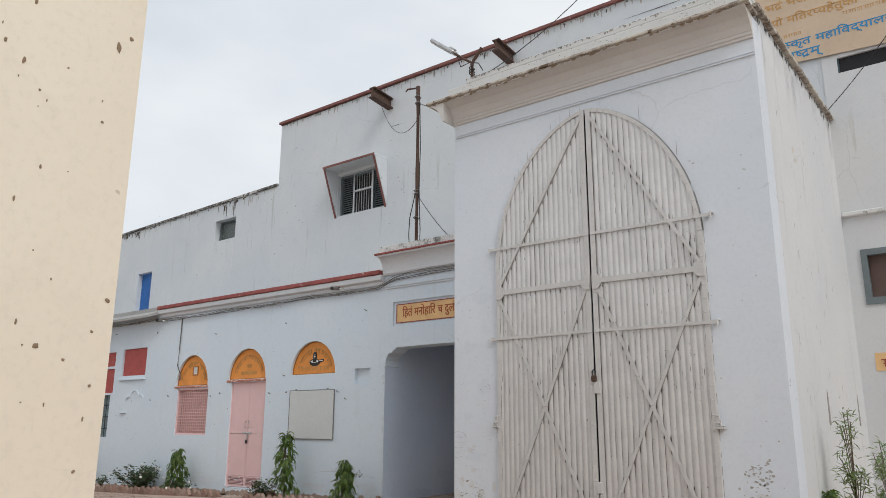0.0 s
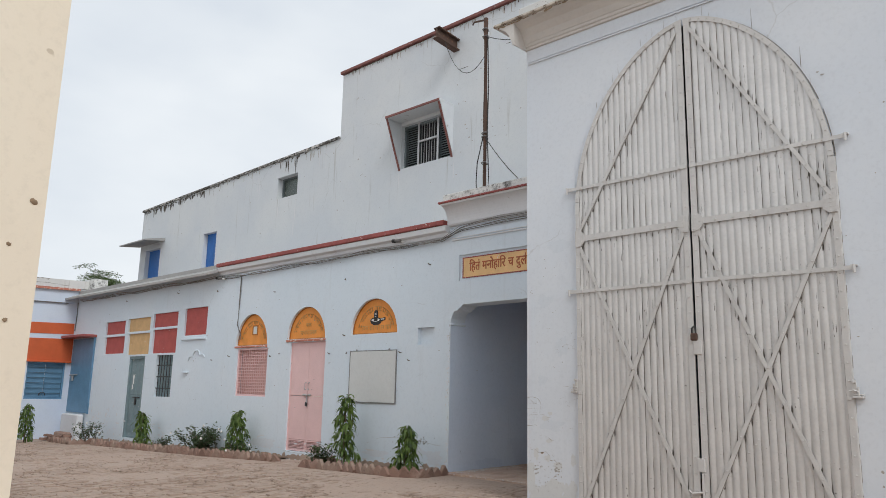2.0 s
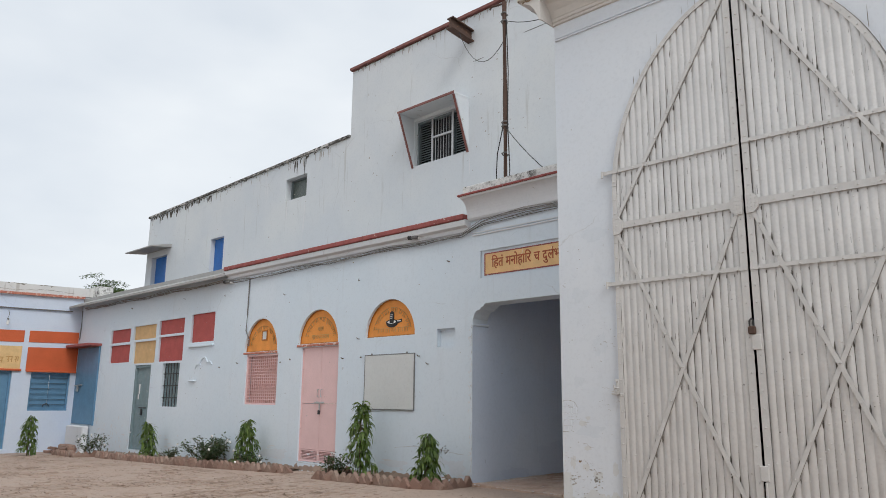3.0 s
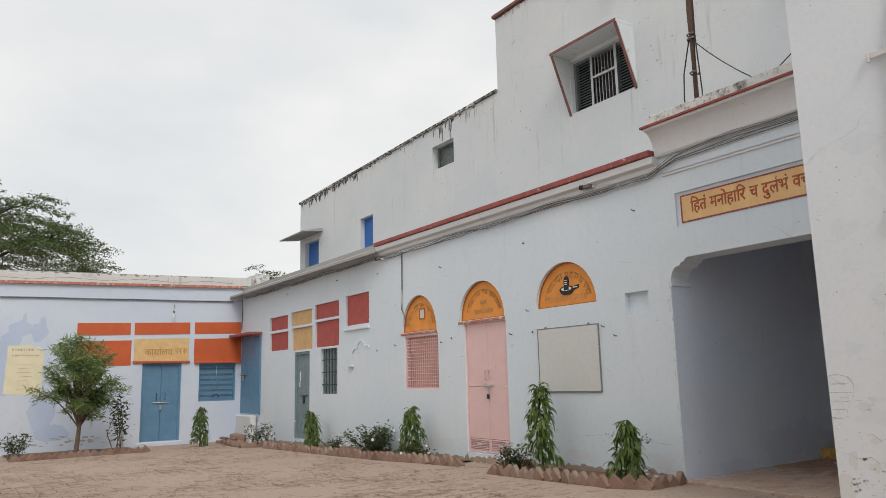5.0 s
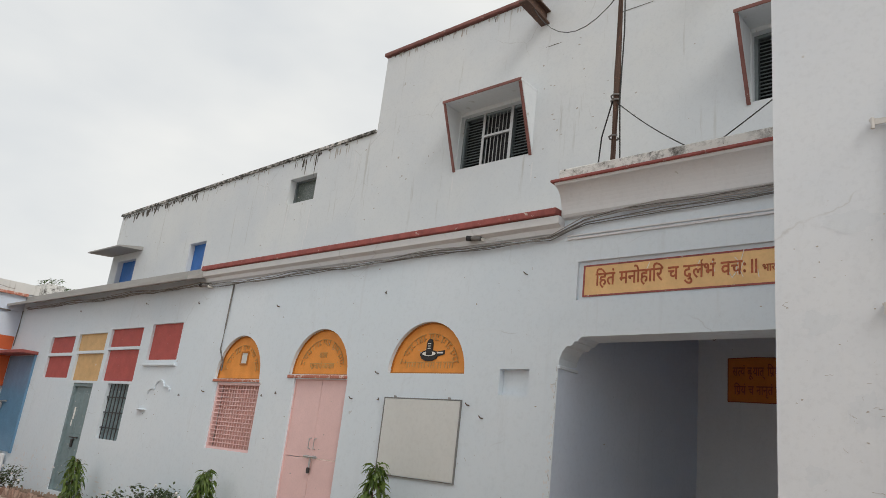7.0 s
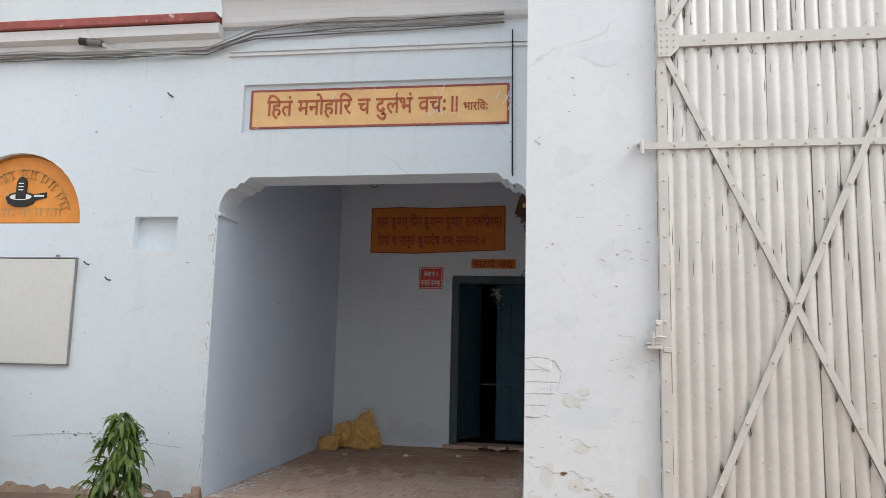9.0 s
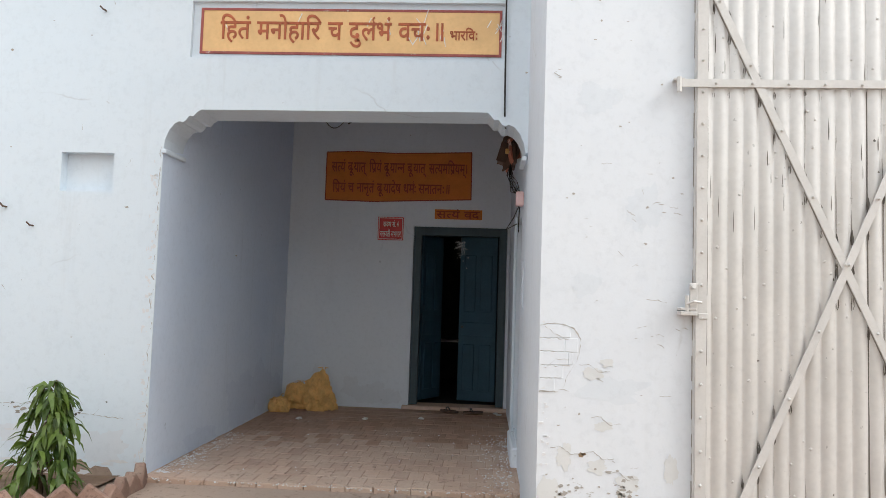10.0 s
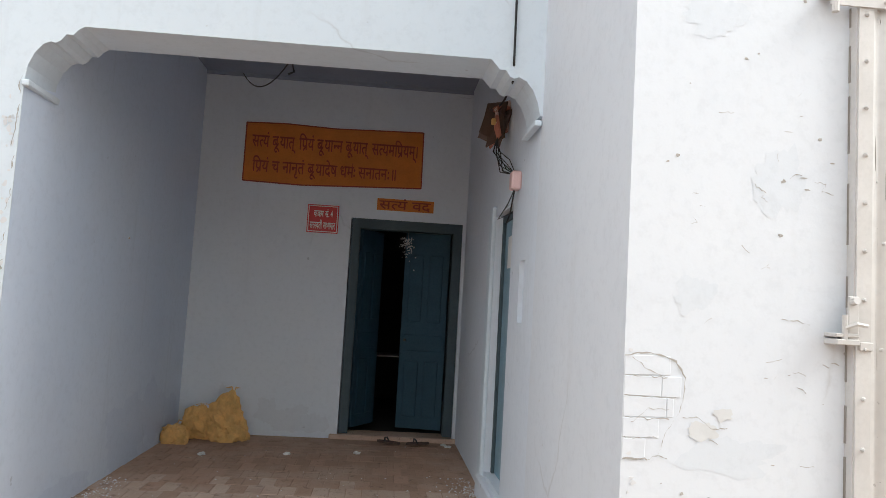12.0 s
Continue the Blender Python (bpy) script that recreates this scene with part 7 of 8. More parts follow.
shrub(gz(-18.6, 9.9), 0.34, 0.22, 14, M_ROSE, n=120, label="low leafy seedling in the brick-edged bed", name="seedling")
shrub(gz(-22.6, 9.60), 0.62, 0.40, 15, M_ROSE, flowers=4, n=300, label="dark rose bush near the corner steps")
shrub(gz(-24.1, 4.12), 0.66, 0.42, 16, M_ROSE, n=320, label="small leafy bush below the pasted notice", name="small_bush")
shrub((-11.15, 3.10, -0.02), 0.42, 0.16, 17, M_ROSE, leaf=(0.045, 0.025), n=50, label="dry straggly weed among broken bricks", name="weed", stems=5)
shrub((-10.2, 3.05, 0.0), 0.2, 0.3, 18, M_ROSE, n=90, label="low weed at the foot of the plinth", name="weed", stems=5)


def oleander(at, h, r, seed, label, n=8000, name="oleander_shrub", leaf=1.0, trunk_r=0.06, limbs=60):
    """A many-stemmed shrub: limbs reach into a rounded crown, with narrow leaves in whorls at their ends."""
    rnd = random.Random(seed)
    g = thing(name, at, label, "shrub")
    bm = bmesh.new()
    trunk = [Vector((0.03 * math.sin(i), 0.02 * i, -0.05 + h * 0.12 * i)) for i in range(4)]
    tube(bm, trunk, trunk_r, 7, True, trunk_r * 0.75)
    tips = []
    for k in range(limbs):
        a = rnd.uniform(0, 2 * math.pi)
        u = rnd.uniform(-0.75, 1.0)
        w = math.sqrt(max(0.0, 1 - u * u)) * rnd.uniform(0.35, 1.0)
        end = Vector((r * w * math.cos(a), r * w * math.sin(a), h * (0.60 + 0.40 * u) + rnd.uniform(-0.08, 0.08)))
        s0 = trunk[rnd.choice((2, 3, 3))]
        pts = [s0.lerp(end, t / 5) + Vector((0, 0, 0.14 * h * (t / 5) * (1 - t / 5) * 2)) for t in range(6)]
        tube(bm, pts, 0.35 * trunk_r, 4, True, 0.005)
        tips.append(pts)
    part("trunk", bm, M_BARK, g)
    V, F = [], []
    for i in range(n):
        pts = rnd.choice(tips)
        t = 4.99 - 2.6 * rnd.random() ** 1.3
        p = pts[int(t)].lerp(pts[int(t) + 1], t % 1) + Vector((rnd.gauss(0, 0.06), rnd.gauss(0, 0.06), rnd.gauss(0, 0.05))) * leaf
        leaf_strip(V, F, p, (rnd.gauss(0, 1), rnd.gauss(0, 1), rnd.uniform(-0.5, 1.1)), leaf * rnd.uniform(0.14, 0.24), leaf * rnd.uniform(0.020, 0.032), rnd.uniform(0.1, 0.7), rnd.uniform(-1, 1), 2)
    leaves_part("crown", V, F, M_OLEANDER, g)
    return g


oleander(gz(-23.9, 5.42), 2.95, 1.12, 31, "bushy narrow-leaved green shrub with a slim bare trunk", 7500)
shrub(gz(-23.9, 6.45), 1.75, 0.22, 33, M_ROSE, leaf=(0.10, 0.05), n=200, name="sapling", label="thin sapling with a looping bare stem", cat="sapling", stems=4)
bm = tube(bmesh.new(), [gz(-23.9, 6.30), (-23.9, 6.12, 0.15), (-23.9, 6.25, 0.55), (-23.9, 6.42, 0.75), (-23.9, 6.48, 0.4), (-23.9, 6.33, -0.3)], 0.014, 5)
lo = whole("looped_stem", "bare looping stem beside the sapling", "stem")
part("stem", bm, M_BARK, lo)
oleander((-1.72, 10.0, 0.0), 1.64, 0.15, 41, "tall wispy green weed bush against the gatehouse flank", 420, "weed_bush", 0.6, 0.014, 16)
oleander((-1.38, 10.05, 0.0), 1.22, 0.34, 42, "leafy green weed bush against the white wall", 900, "weed_bush", 0.6, 0.014, 26)
ashoka((-1.93, 9.8, 0.0), 0.66, 0.15, 43, "small drooping plant beside the gatehouse flank")


def far_tree(at, h, r, seed, label, sprays=800, per=80, base=0.56):
    """A spreading feathery tree: limbs, twigs and flat layered sprays of leaflets over a dome."""
    rnd = random.Random(seed)
    g = thing("large_tree", at, label, "tree", "trees behind the wing")
    bm = bmesh.new()
    fork = Vector((0, 0, h * 0.36))
    tube(bm, [(0, 0, -0.5), (0.1, 0, h * 0.2), fork], 0.42, 9, True, 0.30)
    nodes = []
    for k in range(22):
        a = 2 * math.pi * k / 22 + rnd.uniform(-0.15, 0.15)
        u = rnd.uniform(0.25, 0.85)
        end = Vector((r * u * math.cos(a), r * u * math.sin(a), h * (0.90 - 0.30 * u)))
        mid = fork.lerp(end, 0.5) + Vector((0, 0, 0.5))
        pts = [fork, fork.lerp(mid, 0.5), mid, mid.lerp(end, 0.5) + Vector((0, 0, 0.2)), end]
        tube(bm, pts, 0.15, 6, True, 0.03)
        nodes += pts[2:]
    V, F = [], []
    for k in range(sprays):
        a, u = rnd.uniform(0, 2 * math.pi), math.sqrt(rnd.random())
        lump = 1 + 0.19 * noise.noise((3.6 * math.cos(a) * u, 3.6 * math.sin(a) * u, seed + 0.5))
        top = h * lump * (1.0 - 0.40 * u ** 1.5)
        low = h * (base + 0.02 * u)
        z = top - (top - low) * rnd.random() ** 1.25
        c = Vector((r * u * math.cos(a), r * u * math.sin(a), z))
        near = min(nodes, key=lambda q: (q - c).length)
        if (near - c).length < 0.24 * r:
            tube(bm, [near, near.lerp(c, 0.5) + Vector((0, 0, 0.12)), c], 0.03, 3, False, 0.010)
        sx = rnd.uniform(0.26, 0.55)
        out = Vector((math.cos(a), math.sin(a), 0))
        for i in range(per):
            dx, dy = max(-1.5, min(1.5, rnd.gauss(0, 1))) * sx, max(-1.5, min(1.5, rnd.gauss(0, 1))) * sx
            p = c + Vector((dx, dy, rnd.gauss(0, 0.06) - 0.22 * (dx * out.x + dy * out.y)))
            leaf_strip(V, F, p, (rnd.gauss(0, 1), rnd.gauss(0, 1), rnd.uniform(-0.7, 0.35)), rnd.uniform(0.12, 0.21), rnd.uniform(0.042, 0.068), 0.35, rnd.uniform(-0.8, 0.8), 2)
    part("trunk", bm, M_DARKBARK, g)
    leaves_part("crown", V, F, M_TREE, g)
    return g


far_tree((-43.0, 0.2, -0.4), 12.2, 8.9, 51, "large spreading feathery green tree behind the wing", 850, 120)
far_tree((-44.0, 17.9, -0.4), 8.5, 2.7, 52, "smaller green tree behind the corner parapet", 420, 90)


# ---------------------------------------------------------------- brick edging of the beds
def edge_brick_mesh():
    bm = boxes((-0.098, 0.098, -0.036, 0.036, -0.098, 0.098), bevel=0.010)
    for v in bm.verts:
        v.co += Vector((noise.noise(v.co * 9), noise.noise(v.co * 9 + Vector((5, 0, 0))), noise.noise(v.co * 9 + Vector((0, 5, 0))))) * 0.008
    me = bpy.data.meshes.new("brick")
    bm.to_mesh(me)
    bm.free()
    me.materials.append(M_EDGEBRICK)
    return me


EDGE_BRICK = edge_brick_mesh()


def edging(path, label, seed, step=0.165):
    rnd = random.Random(seed)
    g = whole("brick_edging", label, "edging", "brick edgings of the beds")
    for p, q in zip(path, path[1:]):
        p, q = Vector((*p, 0)), Vector((*q, 0))
        ang = math.degrees(math.atan2(q.y - p.y, q.x - p.x))
        n = max(1, int((q - p).length / step))
        for i in range(n):
            c = p.lerp(q, (i + 0.5) / n)
            ob = new("brick", EDGE_BRICK)
            ob.parent = g
            ob.matrix_basis = pose(c.x + rnd.uniform(-0.01, 0.01), c.y + rnd.uniform(-0.015, 0.015), ground_z(c.x) + 0.015 + rnd.uniform(-0.025, 0.02), rnd.uniform(-10, 10), 45 + rnd.uniform(-9, 9), ang + rnd.uniform(-12, 12))
    return g


edging([(-12.1, 10.1), (-12.15, 9.35), (-9.75, 9.30), (-9.32, 9.55), (-9.38, 10.25)], "sawtooth brick edging of the bed beside the porch", 1)
edging([(-13.45, 9.72), (-16.0, 9.50), (-19.5, 9.42), (-21.6, 9.40)], "sawtooth brick edging of the long bed", 2)
edging([(-21.9, 9.75), (-22.4, 9.15), (-24.2, 9.20)], "sawtooth brick edging near the corner steps", 4)
edging([(-23.4, 4.0), (-23.5, 7.05)], "sawtooth brick edging of the wing bed", 3)
for nm, x0, x1, y0, y1 in (("soil_bed", -12.1, -9.6, 9.42, FY), ("soil_bed", -23.6, -13.95, 9.78, FY), ("soil_bed", WX, -23.45, 4.0, 7.0)):
    bm = bmesh.new()
    nx, ny = max(2, int((x1 - x0) / 0.25)), max(2, int((y1 - y0) / 0.2))
    vs = [[bm.verts.new((x0 + (x1 - x0) * i / nx, y0 + (y1 - y0) * j / ny, ground_z(x0 + (x1 - x0) * i / nx) + 0.012 + 0.02 * noise.noise((i * 0.7, j * 0.7, x0)))) for j in range(ny + 1)] for i in range(nx + 1)]
    for i in range(nx):
        for j in range(ny):
            bm.faces.new((vs[i][j], vs[i + 1][j], vs[i + 1][j + 1], vs[i][j + 1]))
    structure("soil_bed", bm, M_SOIL, "dry brown soil of a planting bed", "soil")

# loose broken bricks near the plinth
rnd = random.Random(8)
for k in range(9):
    g = thing("loose_brick", (0, 0, 0), "broken loose brick lying in the dust", "brick", "loose bricks by the plinth")
    g.matrix_basis = pose(-11.3 + rnd.uniform(-0.8, 0.6), 3.25 + rnd.uniform(-0.12, 0.2), 0.03 + ground_z(-12.0), rnd.uniform(-12, 12), rnd.uniform(-12, 12), rnd.uniform(0, 180))
    o = new("brick_body", EDGE_BRICK)
    o.parent = g
    o.matrix_basis = pose(0, 0, 0, 90, 0, 0)


# ---------------------------------------------------------------- brick paving
def paver_mesh(material):
    bm = boxes((-0.0568, 0.0568, -0.1145, 0.1145, -0.05, 0.0), bevel=0.003)
    for v in bm.verts:
        v.co += Vector((noise.noise(v.co * 20), noise.noise(v.co * 20 + Vector((3, 0, 0))), 0)) * 0.004
    me = bpy.data.meshes.new("brick")
    bm.to_mesh(me)
    bm.free()
    me.materials.append(material)
    return me


PAVERS = [paver_mesh(M_PORCHBRICK) for _ in range(3)] + [paver_mesh(M_PORCHDEEP) for _ in range(3)]


def porch_height(y):
    return 0.022 + 0.04 * (y - FY) / 3.5


PORCH_FLOOR = bpy.data.objects["porch_floor"]
rnd = random.Random(61)
count = 0
rest = bmesh.new()
for j in range(15):
    y = FY + 0.10 + 0.233 * j
    x = -9.42 + (0.0587 if j % 2 else 0.0) + 0.013 * j / 3
    while x < -6.64:
        z = porch_height(y) + rnd.uniform(-0.0025, 0.002)
        if count < 290:
            # bricks turn darker and redder towards the back of the porch
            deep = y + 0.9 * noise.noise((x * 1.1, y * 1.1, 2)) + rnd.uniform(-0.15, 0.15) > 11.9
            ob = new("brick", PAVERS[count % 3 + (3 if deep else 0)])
            ob.parent = PORCH_FLOOR
            ob.matrix_basis = pose(x + 0.057, y, z, rnd.uniform(-0.5, 0.5) + 0.65, rnd.uniform(-0.8, 0.8), rnd.uniform(-0.7, 0.7))
            count += 1
        else:
            box(rest, x + 0.003, x + 0.112, y - 0.112, y + 0.112, z - 0.05, z, bevel=0.0)
        x += 0.1175
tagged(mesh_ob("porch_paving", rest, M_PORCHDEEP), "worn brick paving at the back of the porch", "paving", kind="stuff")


def court_paving():
    """Sunken, dust-filled courtyard bricks, one joined sheet of blocks."""
    r = np.random.RandomState(5)
    V, F = [], []
    for j in range(36):
        y = 10.20 - 0.233 * j
        x = -24.6 + (0.0587 if j % 2 else 0)
        while x < 0.5:
            if (y > 9.25 and (-12.2 < x < -9.3 or x < -13.4)) or (x < -23.3 and 3.9 < y < 7.1) or (y > GY - 0.1 and x > GX0 - 0.1) or y < 2.75:
                x += 0.1175
                continue
            wave = 0.06 * noise.noise((x * 0.35, y * 0.35, 21)) + 0.02 * noise.noise((x * 1.3, y * 1.3, 8))
            dip = 0.026 * noise.noise((x * 0.6, y * 0.6, 9)) + 0.010 * noise.noise((x * 1.9, y * 1.9, 4))
            z = ground_z(x) - (0.008 if x > -14 else 0.014) + dip + r.uniform(-0.013, 0.007)
            tx, ty = r.uniform(-0.10, 0.10), r.uniform(-0.08, 0.08)
            if y > 8.4 and x > -9.6:
                tx, ty, z = tx * 0.3, ty * 0.3, ground_z(x) - 0.0205 + 0.6 * dip
            if r.rand() < 0.06:
                x += 0.1175
                continue
            sx, sy, yw = 0.0515 + r.uniform(-0.004, 0.002), 0.108 + r.uniform(-0.007, 0.002), r.uniform(-0.07, 0.07)
            k = len(V)
            for zz, sc in ((0.0, 0.93), (-0.012, 1.0), (-0.06, 1.0)):
                for a, b in ((-1, -1), (1, -1), (1, 1), (-1, 1)):
                    px, py = a * sx * sc, b * sy * (1 - (1 - sc) * 0.5)
                    V.append((x + 0.057 + px - py * yw + wave, y + wave + py + px * yw, z + zz + px * tx + py * ty))
            F.append((k, k + 1, k + 2, k + 3))
            for lv in (0, 4):
                for a in range(4):
                    b = (a + 1) % 4
                    F.append((k + lv + a, k + lv + 4 + a, k + lv + 4 + b, k + lv + b))
            x += 0.1175
    me = bpy.data.meshes.new("court_paving")
    me.from_pydata(V, [], F)
    me.materials.append(M_PAVER)
    return tagged(new("court_paving", me), "uneven dusty brick paving of the courtyard", "paving", kind="stuff")


court_paving()


# ---------------------------------------------------------------- stains, drips and litter
def ragged(bm, axis, d, cu, cv, ru, rv, rnd, k=8, lift=0.0025):
    pts = [(cu + ru * rnd.uniform(0.45, 1.0) * math.cos(2 * math.pi * j / k), cv + rv * rnd.uniform(0.45, 1.0) * math.sin(2 * math.pi * j / k)) for j in range(k)]
    verts = [bm.verts.new((u, d - lift, v) if axis == "y" else (d + lift, u, v)) for u, v in pts]
    bm.faces.new(verts)


def marks(name, label, parent_axis, d, spots, material, seed, lift=0.0025):
    """A group of ragged flat stains on a wall; spots are (u, v, half width, half height)."""
    rnd = random.Random(seed)
    bm = bmesh.new()
    for cu, cv, ru, rv in spots:
        ragged(bm, parent_axis, d, cu, cv, ru, rv, rnd, 9, lift + rnd.uniform(0, 0.0012))
    g = whole(name, label, "stain", "stains and drips on the walls")
    part("stain", bm, material, g)["kind"] = "stuff"


def drips(u0, u1, top, seed, n, lo=0.03, hi=0.14, w=(0.008, 0.02)):
    rnd = random.Random(seed)
    out = []
    for i in range(n):
        u, h = rnd.uniform(u0, u1), rnd.uniform(lo, hi) * rnd.random()
        out.append((u, top(u) - h - 0.006, rnd.uniform(*w), h + 0.004))
    return out


def scatter(u0, u1, v0, v1, n, seed, w, h):
    rnd = random.Random(seed)
    return [(rnd.uniform(u0, u1), rnd.uniform(v0, v1), rnd.uniform(*w), rnd.uniform(*h)) for _ in range(n)]


marks("wall_drips", "dark rain drips below the maroon coping", "y", UY, drips(-16.6, -2.1, lambda u: 10.185, 1, 260, 0.02, 0.16, (0.01, 0.035)), M_FLAKE, 1)
marks("wall_drips", "black mould drips below the maroon coping", "y", UY, drips(-16.6, -2.1, lambda u: 10.185, 2, 90, 0.02, 0.12, (0.008, 0.02)), M_MOULD, 2, 0.004)
marks("wall_cracks", "long thin cracks in the upper wall", "y", UY, [(-10.4, 9.2, 0.5, 0.012), (-9.7, 9.28, 0.35, 0.012), (-12.0, 9.0, 0.25, 0.01), (-5.0, 9.75, 0.8, 0.012), (-4.0, 9.8, 0.5, 0.012), (-7.3, 9.55, 0.25, 0.02)], M_MOULD, 3)
marks("wall_drips", "thin black drips under the low parapet", "y", UY, drips(-28.8, -16.8, lambda u: 8.26 + 0.023 * (u + 16.7), 4, 60, 0.03, 0.30, (0.010, 0.03)), M_FLAKE, 4)
marks("wall_drips", "black mould edge under the low parapet", "y", UY, drips(-28.8, -24.2, lambda u: 8.25 + 0.023 * (u + 16.7), 5, 120, 0.03, 0.22, (0.02, 0.07)) + drips(-19.9, -18.6, lambda u: 8.25 + 0.023 * (u + 16.7), 15, 22, 0.05, 0.45, (0.015, 0.04)) + drips(-24.2, -16.8, lambda u: 8.25 + 0.023 * (u + 16.7), 25, 40, 0.01, 0.06, (0.02, 0.08)), M_MOULD, 5, 0.004)
marks("wall_drips", "long rain streaks on the upper wall", "y", UY, [(-19.6, 6.6, 0.02, 0.4), (-18.7, 6.4, 0.025, 0.55), (-18.75, 5.9, 0.02, 0.5), (-20.8, 7.7, 0.02, 0.4), (-20.7, 7.5, 0.02, 0.5), (-17.6, 7.8, 0.015, 0.35), (-17.3, 7.7, 0.015, 0.4), (-14.2, 6.55, 0.02, 0.3), (-12.3, 6.5, 0.02, 0.35)], M_CORNICE, 6)
GP = GY - 0.185
marks("wall_drips", "black mould along the top of the gate parapet", "y", GP, drips(GX0 + 0.36, GX1, lambda u: 6.695, 7, 190, 0.004, 0.03, (0.008, 0.03)), M_STAINSHADE, 7)
marks("wall_drips", "brown flaked spots on the gate parapet", "y", GY - 0.20, scatter(GX0 + 0.02, GX1, 6.43, 6.59, 110, 8, (0.004, 0.02), (0.003, 0.009)), M_STAINSHADE, 8)
marks("wall_drips", "dirty line under the gate coping edge", "y", GY - 0.30, drips(GX0 - 0.3, GX1, lambda u: 6.368, 9, 120, 0.005, 0.02, (0.02, 0.07)), M_CHIP, 9)
marks("wall_flakes", "dark upright flakes in the white flank wall", "x", GX1, scatter(8.85, 13.2, 1.2, 6.3, 46, 10, (0.006, 0.014), (0.02, 0.11)), M_FLAKE, 10)
marks("wall_drips", "rain drips at the top of the white flank wall", "x", GX1, drips(8.9, 13.2, lambda u: 6.49, 11, 50, 0.1, 0.6, (0.008, 0.025)), M_CORNICE, 11)
marks("wall_drips", "dark drips under the flank coping", "x", GX1, drips(8.9, 13.3, lambda u: 6.49, 12, 90, 0.02, 0.12, (0.01, 0.05)), M_MOULD, 12, 0.004)
marks("wall_flakes", "small dark flakes in the gatehouse front", "y", GY, scatter(GX0 + 0.1, GX1 - 0.05, 0.6, 5.6, 12, 13, (0.006, 0.03), (0.004, 0.012)), M_FLAKE, 13)
marks("wall_flakes", "speckled damp flakes on the wall beside the gatehouse", "y", UY - 0.012, scatter(-1.8, 0.2, 5.6, 7.2, 60, 14, (0.01, 0.04), (0.008, 0.03)), M_CORNICE, 14)
# wing
wp = lambda u: 4.31 + 0.02085 * (u + 6.0)
marks("wall_drips", "black line of mould along the wing parapet", "x", WX + 0.08, [(-5.0 + 0.28 * i, 4.13 + 0.0223 * (-5.0 + 0.28 * i + 5.0) + 0.03 * math.sin(i * 0.9), 0.22, 0.009) for i in range(54)], M_STAINSHADE, 20)
marks("wall_drips", "dark crumbling top of the wing parapet", "x", WX + 0.08, drips(-5.5, 10.2, wp, 21, 120, 0.005, 0.05, (0.02, 0.12)), M_STAINSHADE, 21)
marks("wall_flakes", "worn bare patches along the wing parapet", "x", WX + 0.08, scatter(1.0, 10.2, 4.24, 4.5, 50, 22, (0.02, 0.12), (0.008, 0.03)), M_CORNICE, 22, 0.004)
marks("damp_patch", "bluish damp patch of older limewash above the notice", "x", WX, [(4.2, 2.95, 0.42, 0.32), (4.65, 2.85, 0.28, 0.38), (4.05, 2.65, 0.36, 0.30), (3.8, 2.2, 0.18, 0.5), (3.85, 1.5, 0.22, 0.6), (4.85, 0.6, 0.5, 0.55), (5.1, 0.1, 0.6, 0.35), (4.3, 3.2, 0.08, 0.22), (4.75, 3.15, 0.1, 0.2)], M_DAMP, 23, 0.002)
marks("wall_flakes", "crumbling bare plaster at the foot of the wing", "x", WX, scatter(3.5, 7.2, -0.22, 0.02, 46, 24, (0.02, 0.13), (0.01, 0.04)) + scatter(1.6, 2.25, -0.1, 0.25, 16, 25, (0.03, 0.1), (0.01, 0.04)), M_FLAKE, 24)
marks("wall_flakes", "peeled spots in the worn blue door", "x", WX - 0.088, scatter(2.36, 3.32, 0.2, 1.4, 16, 26, (0.005, 0.018), (0.012, 0.05)), M_TEALFRAME, 26)
marks("wall_flakes", "damp blistered plaster low on the facade corner", "y", FY, scatter(-24.3, -22.0, -0.25, 0.7, 40, 27, (0.01, 0.05), (0.01, 0.08)), M_CORNICE, 27)
marks("wall_flakes", "pale scuffs low on the facade", "y", FY, scatter(-24.0, -9.6, 0.0, 0.35, 90, 29, (0.02, 0.16), (0.006, 0.03)), M_CORNICE, 29)

# cream wall: dark drips from the broken top
bm = bmesh.new()
rnd = random.Random(31)
for i in range(70):
    s0 = 3.4 + 4.05 * rnd.random() ** 0.7
    z1 = 3.97 if i % 2 else rnd.uniform(0.5, 3.5)
    h = 0.1 + 1.1 * rnd.random() ** 3
    w0 = rnd.uniform(0.008, 0.035)
    ring = []
    for t in range(6):
        ring.append((s0 + 0.012 * noise.noise((i, t * 0.6, 0)), z1 - h * t / 5, w0 * (1 - t / 5.5) * rnd.uniform(0.6, 1.1)))
    left = [bm.verts.new((*on_cream(s - w, 0.007 + 0.00003 * i), z)) for s, z, w in ring]
    right = [bm.verts.new((*on_cream(s + w, 0.007 + 0.00003 * i), z)) for s, z, w in ring]
    for t in range(5):
        bm.faces.new((left[t], right[t], right[t + 1], left[t + 1]))
g = whole("wall_drips", "dark rain drips from the top of the cream wall", "stain", "stains and drips on the walls")
part("stain", bm, M_CHIP, g)["kind"] = "stuff"

# rubble by the corner steps
rnd = random.Random(83)
